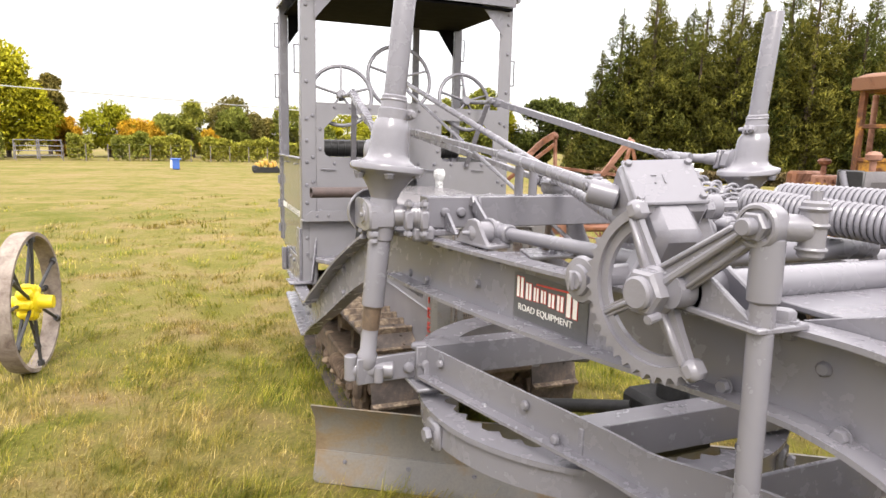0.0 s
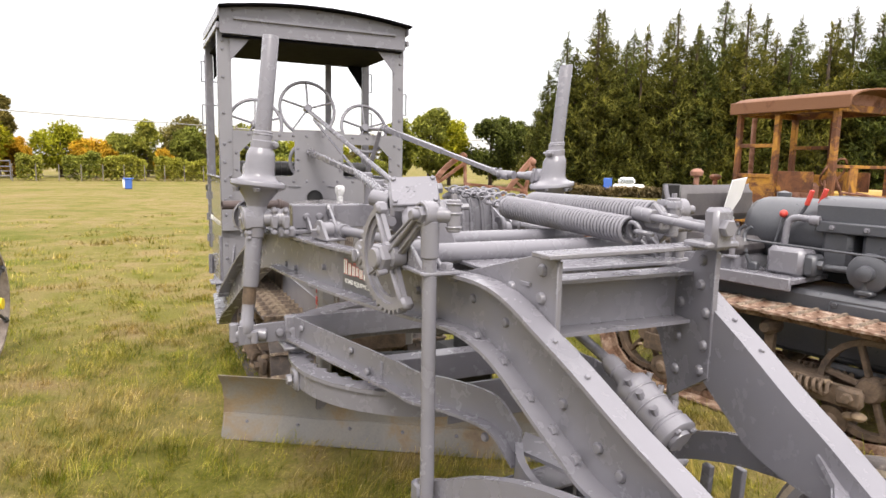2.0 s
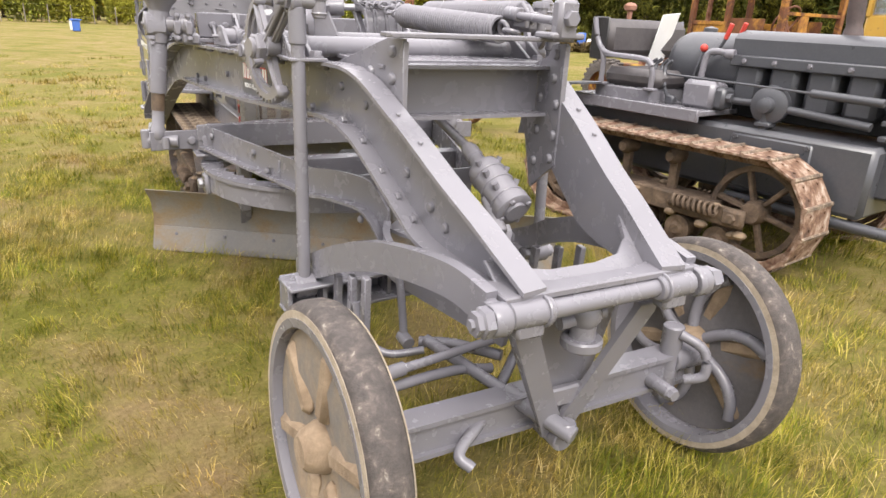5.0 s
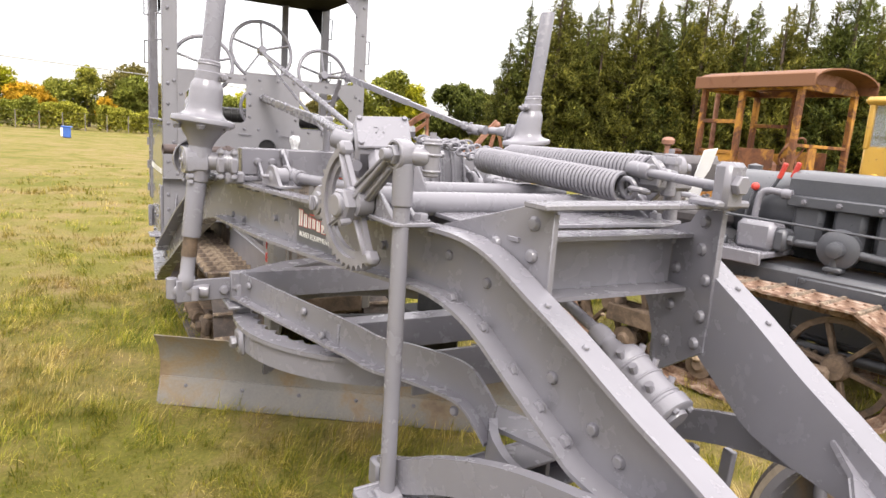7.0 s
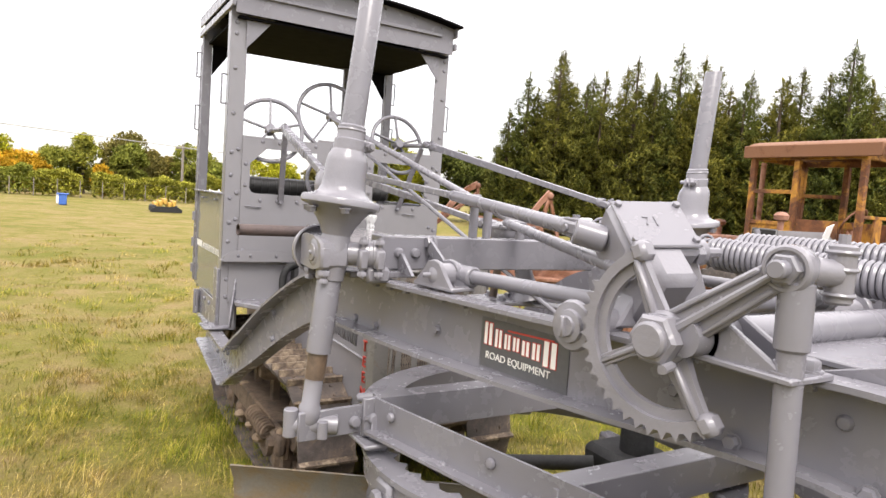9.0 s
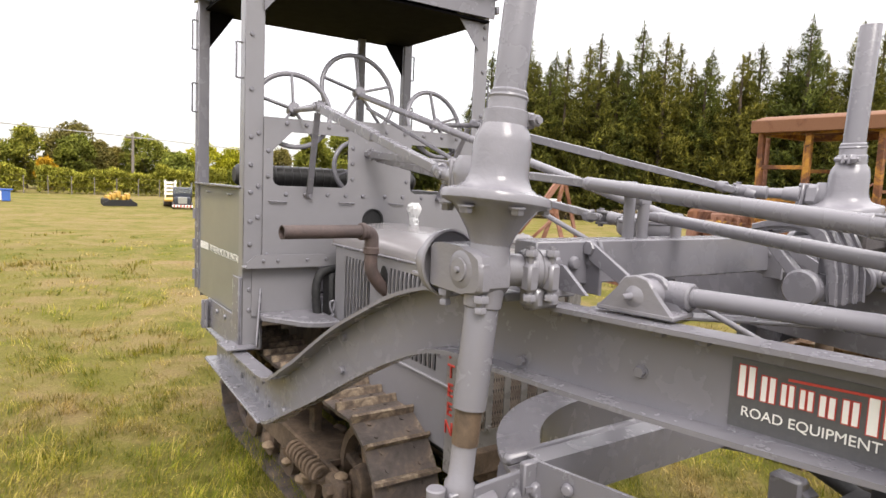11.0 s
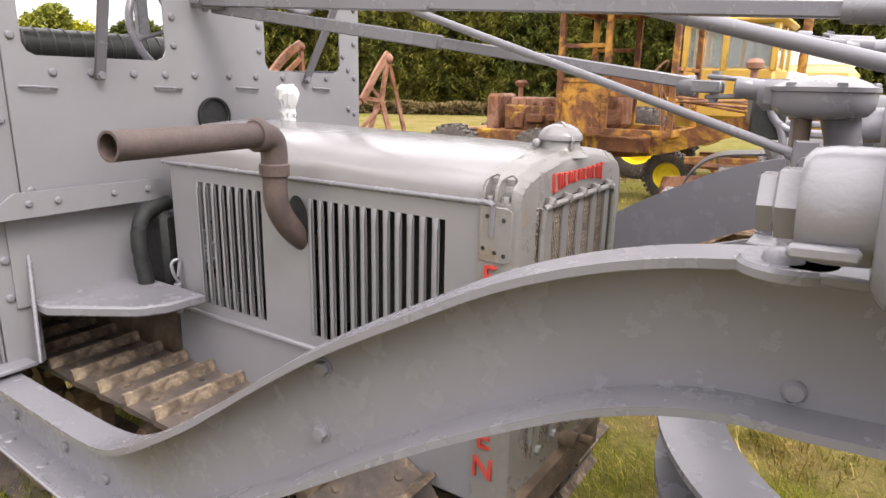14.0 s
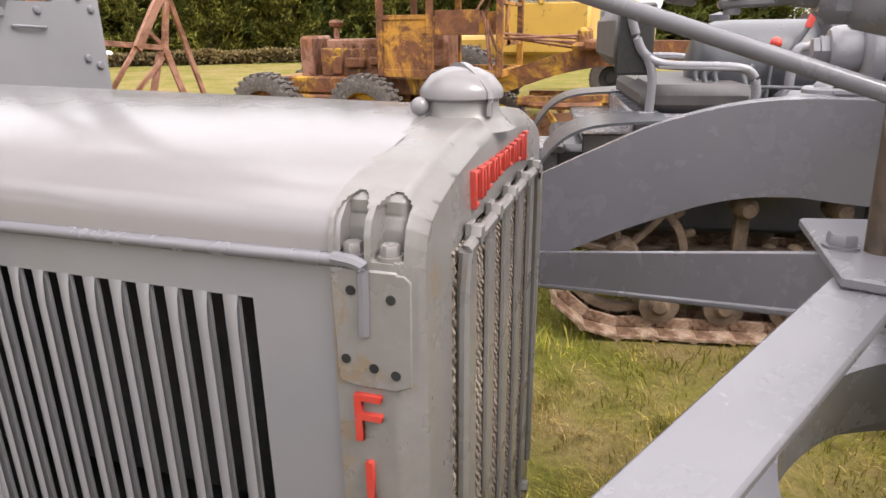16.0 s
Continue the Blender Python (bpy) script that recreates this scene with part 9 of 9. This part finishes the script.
sweep(b, curve_pts([(1.4, 3.3, 0.68), (2.0, 3.1, 0.72), (2.7, 2.95, 0.78), (3.4, 2.8, 0.7), (4.2, 2.6, 0.5)], 6), [(-0.03, -0.12), (0.03, -0.12), (0.03, 0.12), (-0.03, 0.12)])
bar(b, (2.4, 2.9, 0.72), (3.6, 2.7, 0.7), 0.3, 0.03)
bar(b, (1.4, 3.2, 0.6), (1.4, 3.25, 0.05), 0.08, 0.08)
bar(b, (4.1, 2.6, 0.5), (4.1, 2.6, 0.05), 0.08, 0.08)
part("frame_beam", b, RUST_RED, im, "curved rusty frame beam")
for y, x in ((3.9, 2.6), (3.8, 3.4)):
    wh = new("iron_wheel")
    wh.parent, wh.empty_display_size = im, 0.1
    b = B()
    lathe(b, [(0.4, -0.06), (0.42, -0.06), (0.42, 0.06), (0.4, 0.06), (0.4, -0.06)], (x, y, 0.42), (1, 0.2, 0), 36)
    part("rim", b, RUST_RED, wh)
    b = B()
    m = frame_of((x, y, 0.42), V((x, y, 0.42)) + V((1, 0.2, 0)))
    for i in range(10):
        a = 2 * math.pi * i / 10
        cyl(b, m @ V((0, 0, 0)), m @ V((0.4 * math.cos(a), 0.4 * math.sin(a), 0)), 0.012, n=6)
    parts("spoke", b, RUST_RED, wh)

# ---- iron wheel with yellow hub on the grass ----
iw = thing("implement_wheel", "old iron spoked wheel with bright yellow hub on grass", "wheel", pose(-2.34, 2.0, 0.46, 0, 0, -8) @ Matrix.Scale(1.2, 4))
b = B()
lathe(b, [(0.36, -0.045), (0.38, -0.045), (0.385, 0.0), (0.38, 0.045), (0.36, 0.045), (0.37, 0.0), (0.36, -0.045)], (0, 0, 0), (1, 0, 0), 48)
part("wheel_rim", b, OLD_IRON, iw, "pitted lichen-grey iron rim")
b = B()
lathe(b, [(0, -0.12), (0.03, -0.12), (0.035, -0.05), (0.06, -0.05), (0.06, 0.04), (0.04, 0.05), (0.035, 0.12), (0, 0.12)], (0, 0, 0), (1, 0, 0), 18)
for i in range(8):
    a = math.pi / 4 * i
    box(b, (0, 0, 0), (0.08, 0.06, 0.05), 0.012, Matrix.Rotation(a, 4, "X") @ pose(0, 0.07, 0))
part("hub", b, BRIGHT_YELLOW, iw, "bright yellow cast hub")
for i in range(12):
    a = 2 * math.pi * i / 12
    b = B()
    s = 0.035 if i % 2 else -0.035
    cyl(b, (s * 0.6, 0.05 * math.cos(a), 0.05 * math.sin(a)), (s, 0.36 * math.cos(a), 0.36 * math.sin(a)), 0.0095, n=8)
    cyl(b, (s, 0.33 * math.cos(a), 0.33 * math.sin(a)), (s, 0.36 * math.cos(a), 0.36 * math.sin(a)), 0.018, n=8)
    part("spoke", b, SPOKE, iw)
b = B()
bar(b, (-0.1, 0, 0), (-1.2, 0.05, 0.02), 0.05, 0.04)
part("axle_bar", b, BRIGHT_YELLOW, iw)

# ---- far things in the paddock ----
x, y = -1.55, 29.2
b = B()
box(b, (-0.14, 0, 0.24), (0.3, 0.4, 0.44), 0.02)
bin_ = thing("storage_bin", "blue plastic bin with white side standing on the grass", "bin", pose(x, y, 0))
part("bin_body", b, BLUE, bin_)
b = B()
box(b, (-0.33, 0, 0.26), (0.1, 0.36, 0.38), 0.01)
part("bin_panel", b, WHITE, bin_)
b = B()
box(b, (-0.14, 0, 0.48), (0.46, 0.46, 0.05), 0.01)
part("bin_lid", b, BLUE, bin_)

dz = thing("bulldozer", "small yellow bulldozer with black blade, far off in the paddock", "bulldozer", pose(2.05, 26.9, 0, 0, 0, 5))
b = B()
prism(b, [(-0.62, 0.02), (0.62, 0.02), (0.62, 0.14), (0.4, 0.26), (-0.4, 0.26), (-0.62, 0.14)], basis((0, -0.3, 0), (1, 0, 0), (0, 0, 1)), 0.06)
part("dozer_blade", b, DARK, dz)
b = B()
for i in range(5):
    box(b, (-0.36 + i * 0.18, 0.2, 0.3 + 0.08 * ((i * 7) % 3)), (0.14, 0.6, 0.26), 0.03)
part("dozer_body", b, YELLOW, dz)
for sx in (-1, 1):
    b = B()
    box(b, (sx * 0.42, 0.3, 0.16), (0.18, 0.9, 0.3), 0.06)
    part("dozer_track", b, DARK, dz)

tk = thing("lorry", "dark blue bonneted lorry with chrome grille and low trailer", "truck", pose(4.15, 25.3, 0, 0, 0, -12))
b = B()
box(b, (0, 0, 0.32), (0.62, 0.5, 0.34), 0.05)
box(b, (0, 0.45, 0.55), (0.72, 0.5, 0.62), 0.06)
part("lorry_cab", b, TRUCK, tk)
b = B()
box(b, (0, -0.26, 0.36), (0.34, 0.03, 0.26), 0.01)
part("grille", b, CHROME, tk)
b = B()
box(b, (0, -0.28, 0.13), (0.76, 0.06, 0.1), 0.01)
part("bumper", b, WHITE, tk)
for i in range(6):
    b = B()
    box(b, (-0.3 + i * 0.12, -0.312, 0.13), (0.05, 0.004, 0.09), 0)
    part("bumper_stripe", b, RED, tk)
b = B()
box(b, (0, 0.2, 0.72), (0.6, 0.02, 0.2), 0)
part("windscreen", b, GLASS, tk)
for sx in (-1, 1):
    b = B()
    cyl(b, (sx * 0.34, 0.72, 0.3), (sx * 0.34, 0.72, 1.05), 0.03, n=8)
    part("exhaust_pipe", b, CHROME, tk)
    b = B()
    cyl(b, (sx * 0.3, -0.05, 0.14), (sx * 0.38, -0.05, 0.14), 0.14, n=16)
    part("lorry_wheel", b, TYRE, tk)
b = B()
box(b, (-0.35, 1.9, 0.3), (0.7, 2.4, 0.08), 0.01)
part("trailer_bed", b, YELLOW, tk)
b = B()
for z in (0.5, 0.66, 0.82, 0.98):
    box(b, (-0.5, 3.1, z), (0.5, 0.05, 0.1), 0.01)
for sx in (-0.7, -0.3):
    box(b, (sx, 3.1, 0.65), (0.06, 0.06, 0.9), 0.01)
part("trailer_ramp", b, CARD, tk)
for i in range(3):
    b = B()
    cyl(b, (-0.75, 1.9 + i * 0.36, 0.15), (-0.1, 1.9 + i * 0.36, 0.15), 0.15, n=14)
    part("trailer_wheel", b, TYRE, tk)

cx, cy = polar((-1.28, -3.51), 41.4, 33)
car = thing("white_utility", "white utility with pale blue load parked far off", "car", pose(cx, cy, 0, 0, 0, -40))
b = B()
box(b, (0, 0, 0.42), (1.5, 0.7, 0.42), 0.08)
box(b, (-0.1, 0, 0.78), (0.8, 0.62, 0.36), 0.12)
part("car_body", b, CARD, car)
b = B()
box(b, (-0.1, -0.32, 0.8), (0.7, 0.01, 0.22), 0)
part("car_window", b, GLASS, car)
b = B()
box(b, (-1.0, 0, 0.6), (0.4, 0.6, 0.6), 0.03)
part("blue_load", b, BLUE, car)
for s in (-0.5, 0.5):
    b = B()
    cyl(b, (s, -0.36, 0.2), (s, 0.36, 0.2), 0.2, n=14)
    part("car_wheel", b, TYRE, car)
